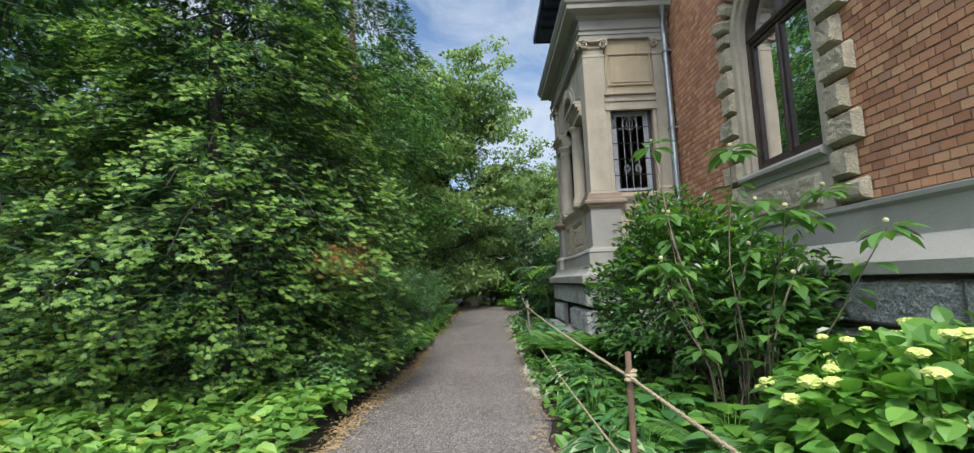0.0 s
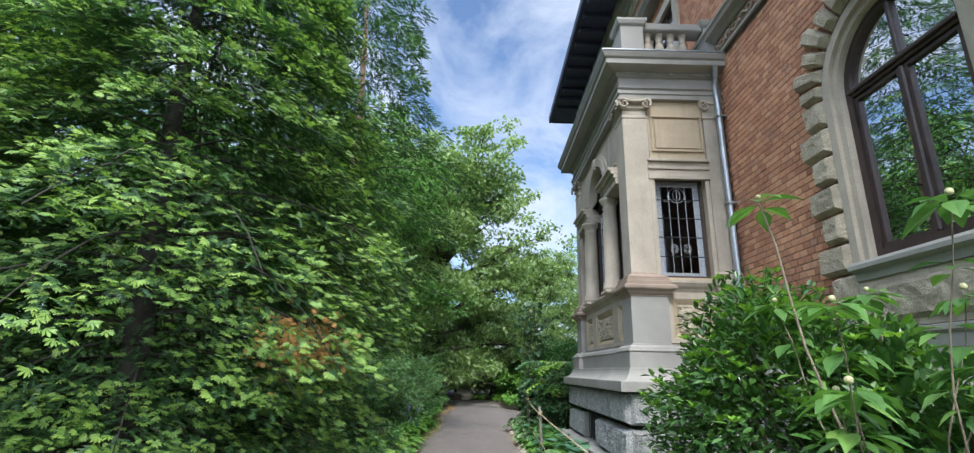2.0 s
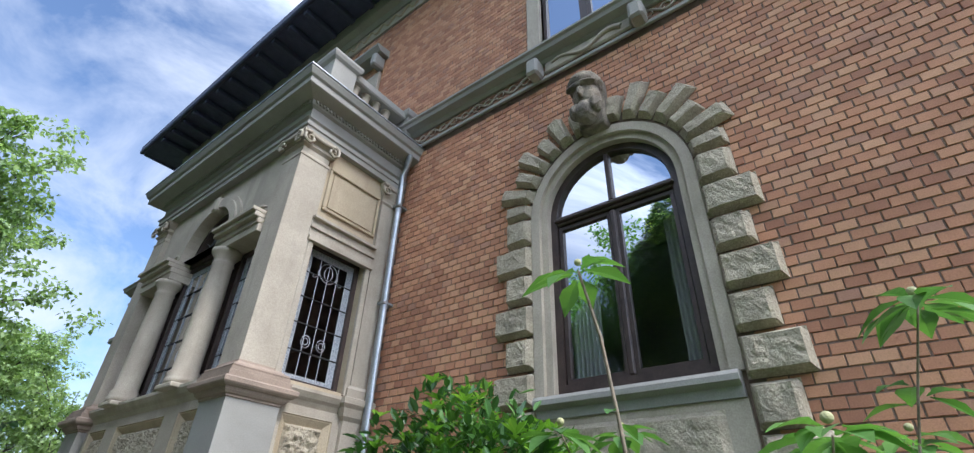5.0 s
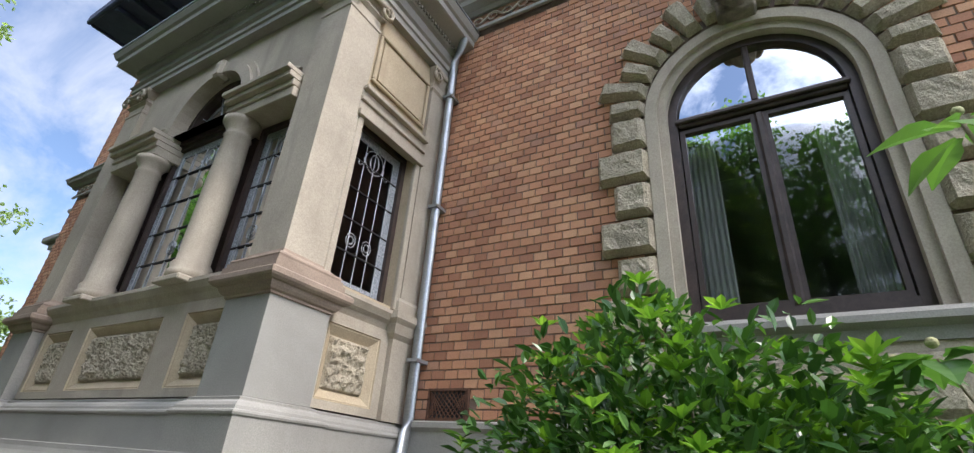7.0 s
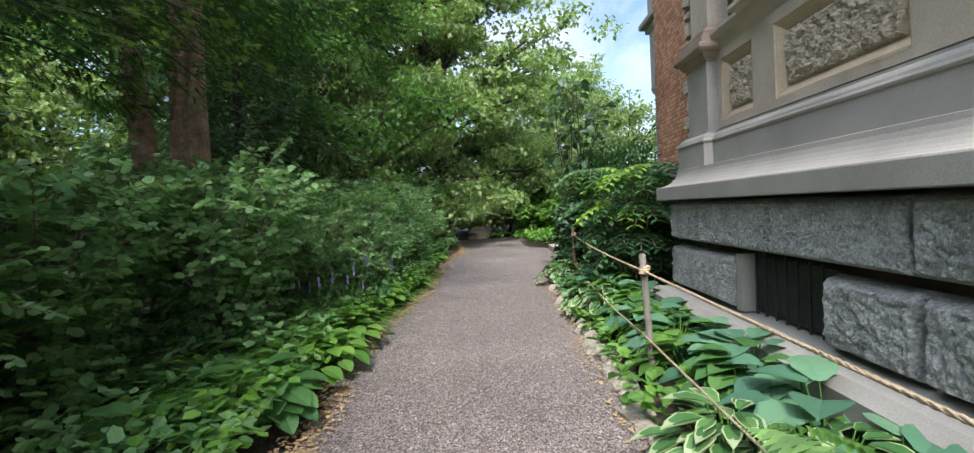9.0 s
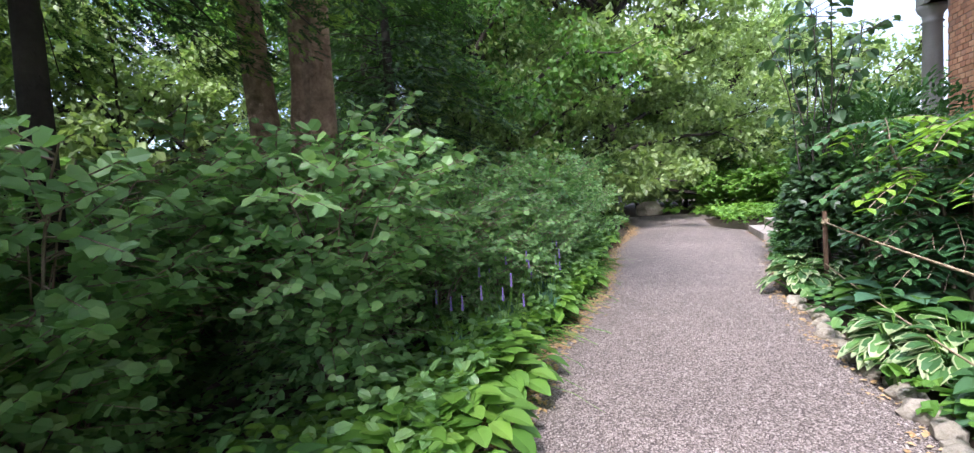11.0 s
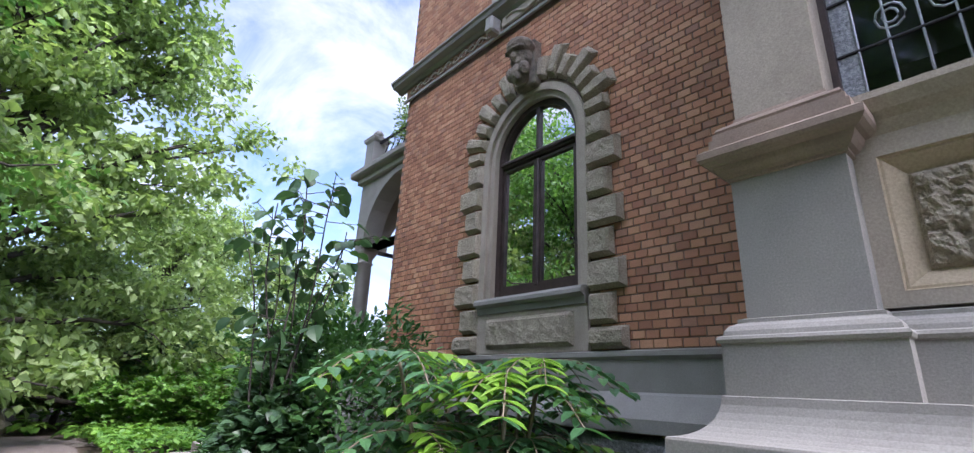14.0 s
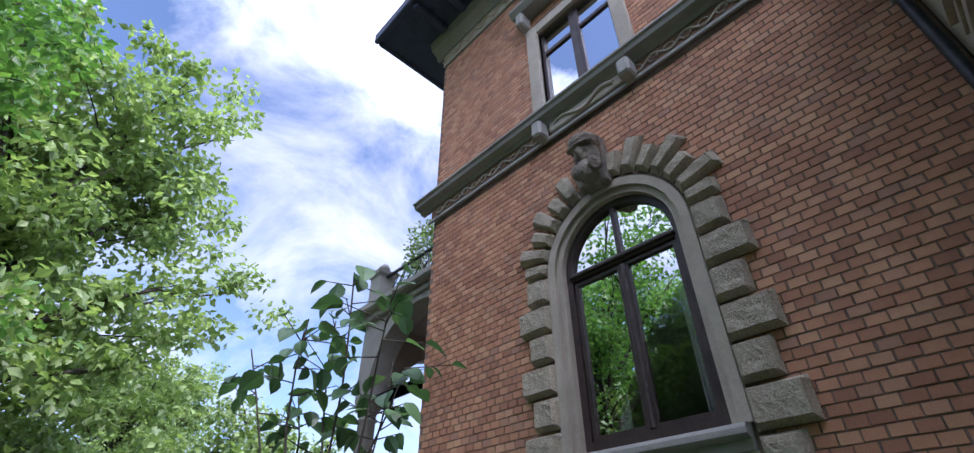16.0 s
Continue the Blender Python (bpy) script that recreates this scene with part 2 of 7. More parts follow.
M_TREEDK = leaf_mat("dark_tree_leaves", [(0, (0.08, 0.165, 0.04)), (0.5, (0.12, 0.235, 0.055)), (1, (0.19, 0.32, 0.08))], 0.45, 0.45)
M_IVY = leaf_mat("ground_cover_leaves", [(0, (0.12, 0.23, 0.04)), (0.6, (0.19, 0.33, 0.06)), (0.92, (0.28, 0.42, 0.075)), (1, (0.42, 0.43, 0.08))], 0.5, 0.3)
M_SHRUB = leaf_mat("shrub_leaves", [(0, (0.045, 0.11, 0.035)), (0.6, (0.075, 0.17, 0.05)), (1, (0.13, 0.26, 0.07))], 0.42, 0.3)
M_RHODO = leaf_mat("glossy_bush_leaves", [(0, (0.035, 0.085, 0.022)), (0.6, (0.075, 0.16, 0.034)), (1, (0.14, 0.25, 0.05))], 0.32, 0.28)
M_LIME = leaf_mat("young_lime_leaves", [(0, (0.16, 0.30, 0.035)), (0.6, (0.24, 0.40, 0.05)), (1, (0.34, 0.50, 0.08))], 0.4, 0.35)
M_HYDR = leaf_mat("hydrangea_leaves", [(0, (0.10, 0.22, 0.035)), (0.6, (0.17, 0.32, 0.05)), (1, (0.26, 0.42, 0.07))], 0.45, 0.35)
M_HOSTA = leaf_mat("hosta_leaves", [(0, (0.055, 0.14, 0.04)), (0.6, (0.09, 0.20, 0.055)), (1, (0.15, 0.28, 0.07))], 0.42, 0.25)
M_HOSTABL = leaf_mat("blue_green_leaves", [(0, (0.075, 0.17, 0.10)), (0.6, (0.12, 0.24, 0.14)), (1, (0.17, 0.30, 0.17))], 0.42, 0.2)
M_CREAM = leaf_mat("cream_leaf_margins", [(0, (0.40, 0.44, 0.22)), (1, (0.54, 0.56, 0.32))], 0.45, 0.25)
M_FERN = leaf_mat("fern_fronds", [(0, (0.08, 0.18, 0.03)), (0.6, (0.13, 0.26, 0.045)), (1, (0.20, 0.36, 0.06))], 0.5, 0.35)
M_MAHO = leaf_mat("mahonia_leaves", [(0, (0.05, 0.12, 0.055)), (0.6, (0.085, 0.19, 0.08)), (1, (0.14, 0.27, 0.10))], 0.35, 0.3)
M_UNDER = leaf_mat("undergrowth_leaves", [(0, (0.15, 0.27, 0.105)), (0.6, (0.22, 0.37, 0.145)), (1, (0.32, 0.47, 0.19))], 0.42, 0.45)
# darker than the shrub green: backlit shade put into the leaf colour
M_BACKLIT = leaf_mat("dark_sapling_leaves", [(0, (0.04, 0.085, 0.04)), (0.6, (0.07, 0.13, 0.06)), (1, (0.11, 0.185, 0.085))], 0.4, 0.35)
M_OAKLEAF = leaf_mat("tall_shrub_leaves", [(0, (0.09, 0.18, 0.045)), (0.6, (0.15, 0.27, 0.065)), (1, (0.25, 0.38, 0.09))], 0.42, 0.35)
M_FLOWER = surface("lime_flower_heads", (0.50, 0.58, 0.13), (0.66, 0.72, 0.24), 25, 90, 0.8, 0.8, dist=0.01)
M_VIOLET = surface("violet_petals", (0.16, 0.12, 0.34), (0.28, 0.22, 0.50), 30, 90, 0.8, 0.6)
M_BUD = surface("cream_buds", (0.34, 0.33, 0.16), (0.48, 0.45, 0.24), 30, 90, 0.8, 0.6)


# ---- mesh helpers ----
def part(name, bm, material, parent=None, label=""):
    me = bpy.data.meshes.new(name)
    bm.normal_update()
    bm.to_mesh(me)
    bm.free()
    me.materials.append(material)
    ob = new(name, me)
    if parent:
        ob.parent = parent
    if label:
        ob["label"] = label
    return ob


def part_np(name, verts, faces, material, parent=None, label="", smooth=False):
    """A mesh object from arrays; faces all with the same number of corners."""
    me = bpy.data.meshes.new(name)
    verts, faces = np.asarray(verts, np.float32), np.asarray(faces, np.int32)
    k = faces.shape[1]
    me.vertices.add(len(verts))
    me.vertices.foreach_set("co", verts.ravel())
    me.loops.add(faces.size)
    me.loops.foreach_set("vertex_index", faces.ravel())
    me.polygons.add(len(faces))
    me.polygons.foreach_set("loop_start", np.arange(0, faces.size, k, dtype=np.int32))
    me.polygons.foreach_set("use_smooth", np.full(len(faces), smooth))
    me.update(calc_edges=True)
    me.materials.append(material)
    ob = new(name, me)
    if parent:
        ob.parent = parent
    if label:
        ob["label"] = label
    return ob


def empty(name, label, category, group="", kind="", at=(0, 0, 0)):
    e = new(name)
    e.empty_display_size = 0.1
    e.location = at
    return tagged(e, label, category, group, kind)


def box(bm, x0, x1, y0, y1, z0, z1, bevel=0.0):
    vs = [bm.verts.new(c) for c in ((x0, y0, z0), (x1, y0, z0), (x1, y1, z0), (x0, y1, z0), (x0, y0, z1), (x1, y0, z1), (x1, y1, z1), (x0, y1, z1))]
    fs = [bm.faces.new([vs[i] for i in f]) for f in ((0, 3, 2, 1), (4, 5, 6, 7), (0, 1, 5, 4), (1, 2, 6, 5), (2, 3, 7, 6), (3, 0, 4, 7))]
    if bevel:
        es = {e for f in fs for e in f.edges}
        bmesh.ops.bevel(bm, geom=list(es), offset=bevel, segments=1, affect='EDGES')
    return vs


def one_box(x0, x1, y0, y1, z0, z1, bevel=0.0):
    bm = bmesh.new()
    box(bm, min(x0, x1), max(x0, x1), min(y0, y1), max(y0, y1), z0, z1, bevel)
    return bm


def sweep_bay(profile, xf, y0, y1, xw):
    """A moulding round three sides: profile rows of (out, z), outer line at xf, y0, y1, ends in the wall at xw."""
    bm = bmesh.new()
    rings = []
    for o, z in profile:
        rings.append([bm.verts.new(c) for c in ((xw, y0 - o, z), (xf - o, y0 - o, z), (xf - o, y1 + o, z), (xw, y1 + o, z))])
    for a, b in zip(rings, rings[1:]):
        for i in range(3):
            bm.faces.new((a[i + 1], a[i], b[i], b[i + 1]))
    for r, flip in ((rings[0], False), (rings[-1], True)):
        bm.faces.new(r if not flip else r[::-1])
    bmesh.ops.recalc_face_normals(bm, faces=bm.faces)
    return bm


def sweep_y(profile, y0, y1, ends=(0, 0)):
    """A straight moulding along y: profile rows of (x, z), closed; ends lengthen by the way out from the first x."""
    bm = bmesh.new()
    a = [bm.verts.new((x, y0, z)) for x, z in profile]
    b = [bm.verts.new((x, y1, z)) for x, z in profile]
    k = len(profile)
    for i in range(k):
        bm.faces.new((a[i], a[(i + 1) % k], b[(i + 1) % k], b[i]))
    bm.faces.new(a[::-1])
    bm.faces.new(b)
    bmesh.ops.recalc_face_normals(bm, faces=bm.faces)
    return bm


def lathe(profile, x, y, seg=16, axis_z=0.0):
    """Turned shape: rows of (radius, z)."""
    bm = bmesh.new()
    rings = [[bm.verts.new((x + r * math.cos(2 * math.pi * i / seg), y + r * math.sin(2 * math.pi * i / seg), z + axis_z)) for i in range(seg)]
             for r, z in profile]
    for a, b in zip(rings, rings[1:]):
        for i in range(seg):
            f = bm.faces.new((a[i], a[(i + 1) % seg], b[(i + 1) % seg], b[i]))
            f.smooth = True
    bm.faces.new(rings[0][::-1])
    bm.faces.new(rings[-1])
    return bm


def tube_arrays(points, radii, seg=7):
    """Vertices and quads of a tube along points."""
    pts = [Vector(p) for p in points]
    vs, fs = [], []
    for i, p in enumerate(pts):
        d = (pts[min(i + 1, len(pts) - 1)] - pts[max(i - 1, 0)]).normalized()
        u = d.orthogonal().normalized() if abs(d.z) > 0.9 else d.cross(Vector((0, 0, 1))).normalized()
        w = d.cross(u)
        for k in range(seg):
            a = 2 * math.pi * k / seg
            vs.append(p + (u * math.cos(a) + w * math.sin(a)) * radii[i])
    for i in range(len(pts) - 1):
        for k in range(seg):
            fs.append((i * seg + k, i * seg + (k + 1) % seg, (i + 1) * seg + (k + 1) % seg, (i + 1) * seg + k))
    return [tuple(v) for v in vs], fs


def tube(name, points, radius, material, parent=None, seg=8, label=""):
    radii = radius if isinstance(radius, (list, tuple)) else [radius] * len(points)
    v, f = tube_arrays(points, radii, seg)
    return part_np(name, v, f, material, parent, label, True)


def tubes(name, lines, material, parent=None, seg=5, label=""):
    """Many tubes of one look in one mesh: rows of (points, radii)."""
    V, F = [], []
    for pts, radii in lines:
        v, f = tube_arrays(pts, radii, seg)
        F += [tuple(i + len(V) for i in q) for q in f]
        V += v
    ob = part_np(name, V, F, material, parent, label, True)
    return tagged(ob, kind="stuff") if len(lines) > 6 else ob


def arch_wall(bm, x0, x1, y0, y1, z0, z1, yc, hw, zb, zs, seg=16):
    """A slab between x0 (outer) and x1 with an arched hole."""
    arc = [(yc + hw * math.cos(math.pi * i / seg), zs + hw * math.sin(math.pi * i / seg)) for i in range(seg + 1)]
    quads = [((y0, z0), (yc - hw, z0), (yc - hw, z1), (y0, z1)), ((yc + hw, z0), (y1, z0), (y1, z1), (yc + hw, z1))]
    if zb > z0:
        quads.append(((yc - hw, z0), (yc + hw, z0), (yc + hw, zb), (yc - hw, zb)))
    for (ya, za), (yb, zb2) in zip(arc, arc[1:]):
        quads.append(((ya, za), (ya, z1), (yb, z1), (yb, zb2)))
    for q in quads:
        for x in (x0, x1):
            bm.faces.new([bm.verts.new((x, y, z)) for y, z in q])
    hole = [(yc + hw, zb)] + arc + [(yc - hw, zb)]
    for (ya, za), (yb, zb2) in zip(hole, hole[1:] + hole[:1]):
        bm.faces.new([bm.verts.new(c) for c in ((x0, ya, za), (x1, ya, za), (x1, yb, zb2), (x0, yb, zb2))])
    for (ya, za), (yb, zb2) in (((y0, z0), (y1, z0)), ((y1, z0), (y1, z1)), ((y1, z1), (y0, z1)), ((y0, z1), (y0, z0))):
        bm.faces.new([bm.verts.new(c) for c in ((x0, ya, za), (x1, ya, za), (x1, yb, zb2), (x0, yb, zb2))])


def rough_slab(sx, sy, nx, ny, depth, amp, seed, scale=9.0, margin=0.1):
    """A bossed face in the xy plane, rising along z: chamfered rim and hacked middle; returns verts and quads."""
    vs, fs = [], []
    for j in range(ny + 1):
        for i in range(nx + 1):
            u, v = i / nx, j / ny
            d = min(u * sx, (1 - u) * sx, v * sy, (1 - v) * sy)
            k = min(1.0, d / margin)
            n3 = noise.noise(Vector((u * sx * scale + seed * 7.3, v * sy * scale, seed * 3.1)))
            n4 = noise.noise(Vector((u * sx * scale * 2.7, v * sy * scale * 2.7 + seed * 5.0, seed)))
            vs.append((u * sx, v * sy, depth * min(1.0, k * 1.6) + k * amp * (n3 + 0.6 * n4)))
    for j in range(ny):
        for i in range(nx):
            a = j * (nx + 1) + i
            fs.append((a, a + 1, a + nx + 2, a + nx + 1))
    return vs, fs


# ---- ground and path ----
def sheet(x0, x1, y0, y1, z, nx, ny, amp, seed):
    vs = [(x0 + (x1 - x0) * i / nx, y0 + (y1 - y0) * j / ny, z + amp * noise.noise(Vector((i * 0.37, j * 0.37, seed)))) for j in range(ny + 1) for i in range(nx + 1)]
    fs = [(j * (nx + 1) + i, j * (nx + 1) + i + 1, (j + 1) * (nx + 1) + i + 1, (j + 1) * (nx + 1) + i) for j in range(ny) for i in range(nx)]
    return vs, fs


g_v, g_f = sheet(-600, 600, -600, 600, -0.02, 8, 8, 0.0, 1)
tagged(part_np("ground", g_v, g_f, M_SOIL), "dark bare garden soil with leaf litter", "ground", kind="structure")


def path_left(y):
    return -1.42 + 0.09 * math.sin(y * 0.9) + 0.07 * noise.noise(Vector((0, y * 1.7, 3))) - (0.10 if y > 11 else 0.0) - max(0, y - 24) * 0.12


def path_right(y):
    return 0.42 + 0.016 * min(y, 12) + 0.08 * noise.noise(Vector((4, y * 1.5, 9))) + 0.75 * min(1.0, max(0.0, (y - 15.8) / 4.0)) - 0.75 * min(1.0, max(0.0, (y - 22.3) / 1.5)) + max(0, y - 26.2) * 1.3


p_v, p_f = [], []
rows_p = [-14 + 0.2 * i for i in range(214)]
for y in rows_p:
    a, b = path_left(y), path_right(y)
    for k in range(9):
        u = k / 8
        p_v.append((a + (b - a) * u, y, 0.004 + 0.022 * math.sin(math.pi * u)))
for j in range(len(rows_p) - 1):
    for k in range(8):
        q = j * 9 + k
        p_f.append((q, q + 1, q + 10, q + 9))
tagged(part_np("path", p_v, p_f, M_GRAVEL, smooth=True), "narrow garden path of fine grey-pink gravel", "path", kind="structure")

# ---- the villa: walls, plinth, roof ----
W = 3.40                        # brick face
SOUTH, NORTH, EAST = 2.5, 18.4, 13.0
YC = 10.46                      # middle of the bay window
WIN_YS = (YC - 4.91, YC + 4.90)  # middles of the two arched windows
SPRING, SILL = 4.36, 2.60
BAY_X, BAY_S, BAY_N = 1.80, 8.50, 12.49
wall_w = empty("wall_west", "west front of the villa in small red-brown facing bricks", "wall", kind="structure")
bm = bmesh.new()
xm = W + 0.008
for y0, y1, yc in ((SOUTH, BAY_S + 0.02, WIN_YS[0]), (BAY_N - 0.02, NORTH, WIN_YS[1])):
    arch_wall(bm, xm, xm + 0.45, y0, y1, 0.0, 6.5, yc, 0.80, SILL - 0.08, SPRING)
box(bm, xm, xm + 0.45, BAY_S + 0.02, BAY_N - 0.02, 5.8, 6.5)
part("masonry_core", bm, M_MORTAR, wall_w)
UP_WINS = (WIN_YS[0], YC, WIN_YS[1])
U_HW, U_Z0, U_Z1 = 0.62, 6.82, 8.72
bm = bmesh.new()
edges_u = [SOUTH] + [v for yc in UP_WINS for v in (yc - U_HW, yc + U_HW)] + [NORTH]
for a, b in zip(edges_u[::2], edges_u[1::2]):
    box(bm, xm, xm + 0.45, a, b, 6.5, 11.0)
for yc in UP_WINS:
    box(bm, xm, xm + 0.45, yc - U_HW, yc + U_HW, 6.5, U_Z0)
    box(bm, xm, xm + 0.45, yc - U_HW, yc + U_HW, U_Z1, 11.0)
part("upper_core", bm, M_MORTAR, wall_w)
for nm, lab, dims in (("wall_south", "south side wall of the villa in red-brown brick", (W + 0.02, EAST, SOUTH + 0.001, SOUTH + 0.4)),
                      ("wall_north", "north side wall of the villa in red-brown brick", (W + 0.02, EAST, NORTH - 0.4, NORTH - 0.001)),
                      ("wall_east", "plain rear wall of the villa", (EAST - 0.4, EAST, SOUTH, NORTH))):
    tagged(part(nm, one_box(dims[0] + 0.001, dims[1], dims[2], dims[3], 0, 11.0), M_BRICK), lab, "wall", kind="structure")
for nm, z0, z1, lab in (("floor", 1.55, 1.75, "dark raised ground floor indoors"), ("ceiling", 6.05, 6.3, "plain ceiling over the ground floor rooms"), ("upper_ceiling", 9.8, 10.0, "plain ceiling over the upper rooms")):
    tagged(part(nm, one_box(W + 0.47, EAST - 0.4, SOUTH + 0.4, NORTH - 0.4, z0, z1), M_ROOM), lab, nm.replace("upper_", ""), kind="structure")
tagged(part("wall_inner", one_box(7.5, 7.7, SOUTH + 0.4, NORTH - 0.4, 1.75, 9.8), M_ROOM), "plain plastered wall inside the house", "wall", kind="structure")


def plain_seg(prof, x_face):
    return [(x_face - o, z) for o, z in prof]


# plinth: rusticated blocks, sloped ledge, smooth band
PLINTH = [(0.0, 1.30), (0.28, 1.30), (0.28, 1.40), (0.10, 1.58), (0.06, 1.60), (0.06, 1.86), (0.09, 1.89), (0.09, 1.93), (0.0, 1.95)]
plinth = empty("plinth_west", "smooth grey stone plinth with a sloped ledge under the brick wall", "plinth", kind="structure")
for y0, y1 in ((SOUTH - 0.25, BAY_S), (BAY_N, NORTH + 0.25)):
    part("ledge", sweep_y(plain_seg(PLINTH, W) + [(W + 0.01, 1.95), (W + 0.01, 1.30)], y0, y1), M_GREY, plinth)
    part("backing", one_box(W - 0.10, W + 0.01, y0, y1, 0.0, 1.30), M_MORTAR, plinth)
    part("foot_slab", one_box(W - 0.42, W - 0.05, y0, y1, -0.02, 0.36, 0.02), M_GREY, plinth)


def rusticated(parent, along, a0, a1, z0, z1, face, joints, seed, out=-1):
    """A row of hacked limestone blocks between a0 and a1 along y or x; face: the plane behind; joints: cut places."""
    cuts = [a0] + list(joints) + [a1]
    for i, (a, b) in enumerate(zip(cuts, cuts[1:])):
        nx, nz = max(6, int((b - a) / 0.022)), max(6, int((z1 - z0) / 0.022))
        v, f = rough_slab(b - a - 0.006, z1 - z0, nx, nz, 0.13, 0.020, seed + i * 1.7, 24.0, 0.05)
        if along == 'y':
            v = [(face - d, a + 0.003 + u, z0 + w) for u, w, d in v]
        else:
            v = [(a + 0.003 + u, face - d * out * -1 if out > 0 else face - d, z0 + w) for u, w, d in v]
        part_np("stone_block", v, f, M_RUST, parent)


for (y0, y1), sd in (((SOUTH, BAY_S - 0.2), 3), ((BAY_N + 0.2, NORTH), 31)):
    for z0, z1, off in ((0.40, 0.82, 0.4), (0.87, 1.27, 0.9)):
        n = int((y1 - y0) / 1.15)
        rusticated(plinth, 'y', y0, y1, z0, z1, W - 0.10, [y0 + off + 1.15 * k for k in range(n) if y0 + off + 1.15 * k < y1 - 0.3], sd + z0 * 9)

# string course between the storeys
string = empty("string_course", "carved stone frieze and cornice between the two storeys", "cornice", kind="structure")
part("cornice", sweep_y([(W, 6.58), (W - 0.06, 6.58), (W - 0.10, 6.62), (W - 0.20, 6.64), (W - 0.22, 6.69), (W - 0.25, 6.71), (W - 0.25, 6.74), (W, 6.80)], SOUTH - 0.27, NORTH + 0.27), M_GREY, string)
part("frieze_ground", one_box(W - 0.03, W + 0.012, SOUTH - 0.03, NORTH + 0.03, 6.36, 6.579), M_TERRA, string)
part("lower_fillet", one_box(W - 0.07, W - 0.031, SOUTH - 0.07, NORTH + 0.07, 6.30, 6.36, 0.01), M_GREY, string)
# scrolls of the frieze, waves of foliage
lines = []
for y in np.arange(SOUTH + 0.2, NORTH - 0.1, 0.40):
    s = 1
    pts = [(W - 0.045, y + 0.40 * u, 6.47 + s * 0.06 * math.sin(2 * math.pi * u)) for u in np.linspace(0, 1, 9)]
    lines.append((pts, [0.016] * 9))
    for cy, sg in ((y + 0.10, -1), (y + 0.30, 1)):
        spiral = [(W - 0.045, cy + (0.075 - 0.02 * k / 3) * math.cos(0.9 * k), 6.47 - sg * 0.01 + (0.075 - 0.02 * k / 3) * sg * math.sin(0.9 * k)) for k in range(8)]
        lines.append((spiral, [0.013 - 0.001 * k for k in range(8)]))
tubes("scroll_relief", lines, M_SAND, string)

# roof with deep eaves
roof = empty("roof", "slate roof with deep dark blue-grey boarded eaves", "roof", kind="structure")
EX, EN, ES, EZ = 2.30, 19.25, SOUTH - 0.85, 11.0
part("soffit", one_box(EX, EAST + 1.1, ES, EN, EZ, EZ + 0.05), M_SOFFIT, roof)
part("gutter_board", one_box(EX - 0.10, EX - 0.001, ES - 0.10, EN + 0.10, EZ - 0.05, EZ + 0.22, 0.03), M_SOFFIT, roof)
part("gutter_board", one_box(EX, EAST + 1.1, EN + 0.001, EN + 0.10, EZ - 0.05, EZ + 0.22, 0.03), M_SOFFIT, roof)
part("gutter_board", one_box(EX, EAST + 1.1, ES - 0.10, ES - 0.001, EZ - 0.05, EZ + 0.22, 0.03), M_SOFFIT, roof)
bm = bmesh.new()
base = [bm.verts.new(c) for c in ((EX - 0.1, ES - 0.1, EZ + 0.2), (EAST + 1.1, ES - 0.1, EZ + 0.2), (EAST + 1.1, EN + 0.1, EZ + 0.2), (EX - 0.1, EN + 0.1, EZ + 0.2))]
top = [bm.verts.new(c) for c in ((7.4, 7.5, 13.4), (8.6, 7.5, 13.4), (8.6, 13.5, 13.4), (7.4, 13.5, 13.4))]
for i in range(4):
    bm.faces.new((base[i], base[(i + 1) % 4], top[(i + 1) % 4], top[i]))
bm.faces.new(top)
bm.faces.new(base[::-1])
part("slates", bm, M_ROOF, roof)
raft = one_box(EX + 0.02, W - 0.30, -0.07, 0.07, EZ - 0.14, EZ - 0.001, 0.015)
raft_ob = part("rafter_end", raft, M_SOFFIT, roof)
raft_ob.location = (0, ES + 0.3, 0)
for k in range(1, int((EN - ES - 0.4) / 0.62)):
    c = new("rafter_end", raft_ob.data)
    c.parent, c.location = roof, (0, ES + 0.3 + 0.62 * k, 0)
part("eaves_moulding", sweep_y([(W, 10.62), (W - 0.05, 10.62), (W - 0.10, 10.74), (W - 0.22, 10.80), (W - 0.28, 10.999), (W, 10.999)], SOUTH - 0.2, NORTH + 0.2), M_GREY, roof)
part("eaves_frieze", one_box(W - 0.025, W + 0.01, SOUTH - 0.02, NORTH + 0.02, 10.28, 10.619), M_SAND, roof)
lines = []
for y in np.arange(SOUTH + 0.1, NORTH - 0.1, 0.36):
    lines.append(([(W - 0.035, y + 0.36 * u, 10.45 + 0.09 * math.sin(2 * math.pi * u)) for u in np.linspace(0, 1, 9)], [0.018] * 9))
tubes("scroll_relief", lines, M_SAND_WARM, roof)


# ---- windows ----
def quoin_block(parent, y0, y1, z0, z1, seed, xf=W):
    v, f = rough_slab(y1 - y0, z1 - z0, 12, 8, 0.085, 0.014, seed, 11.0, 0.055)
    part_np("quoin", [(xf - 0.01 - d, y0 + u, z0 + w) for u, w, d in v], f, M_BOSS, parent)


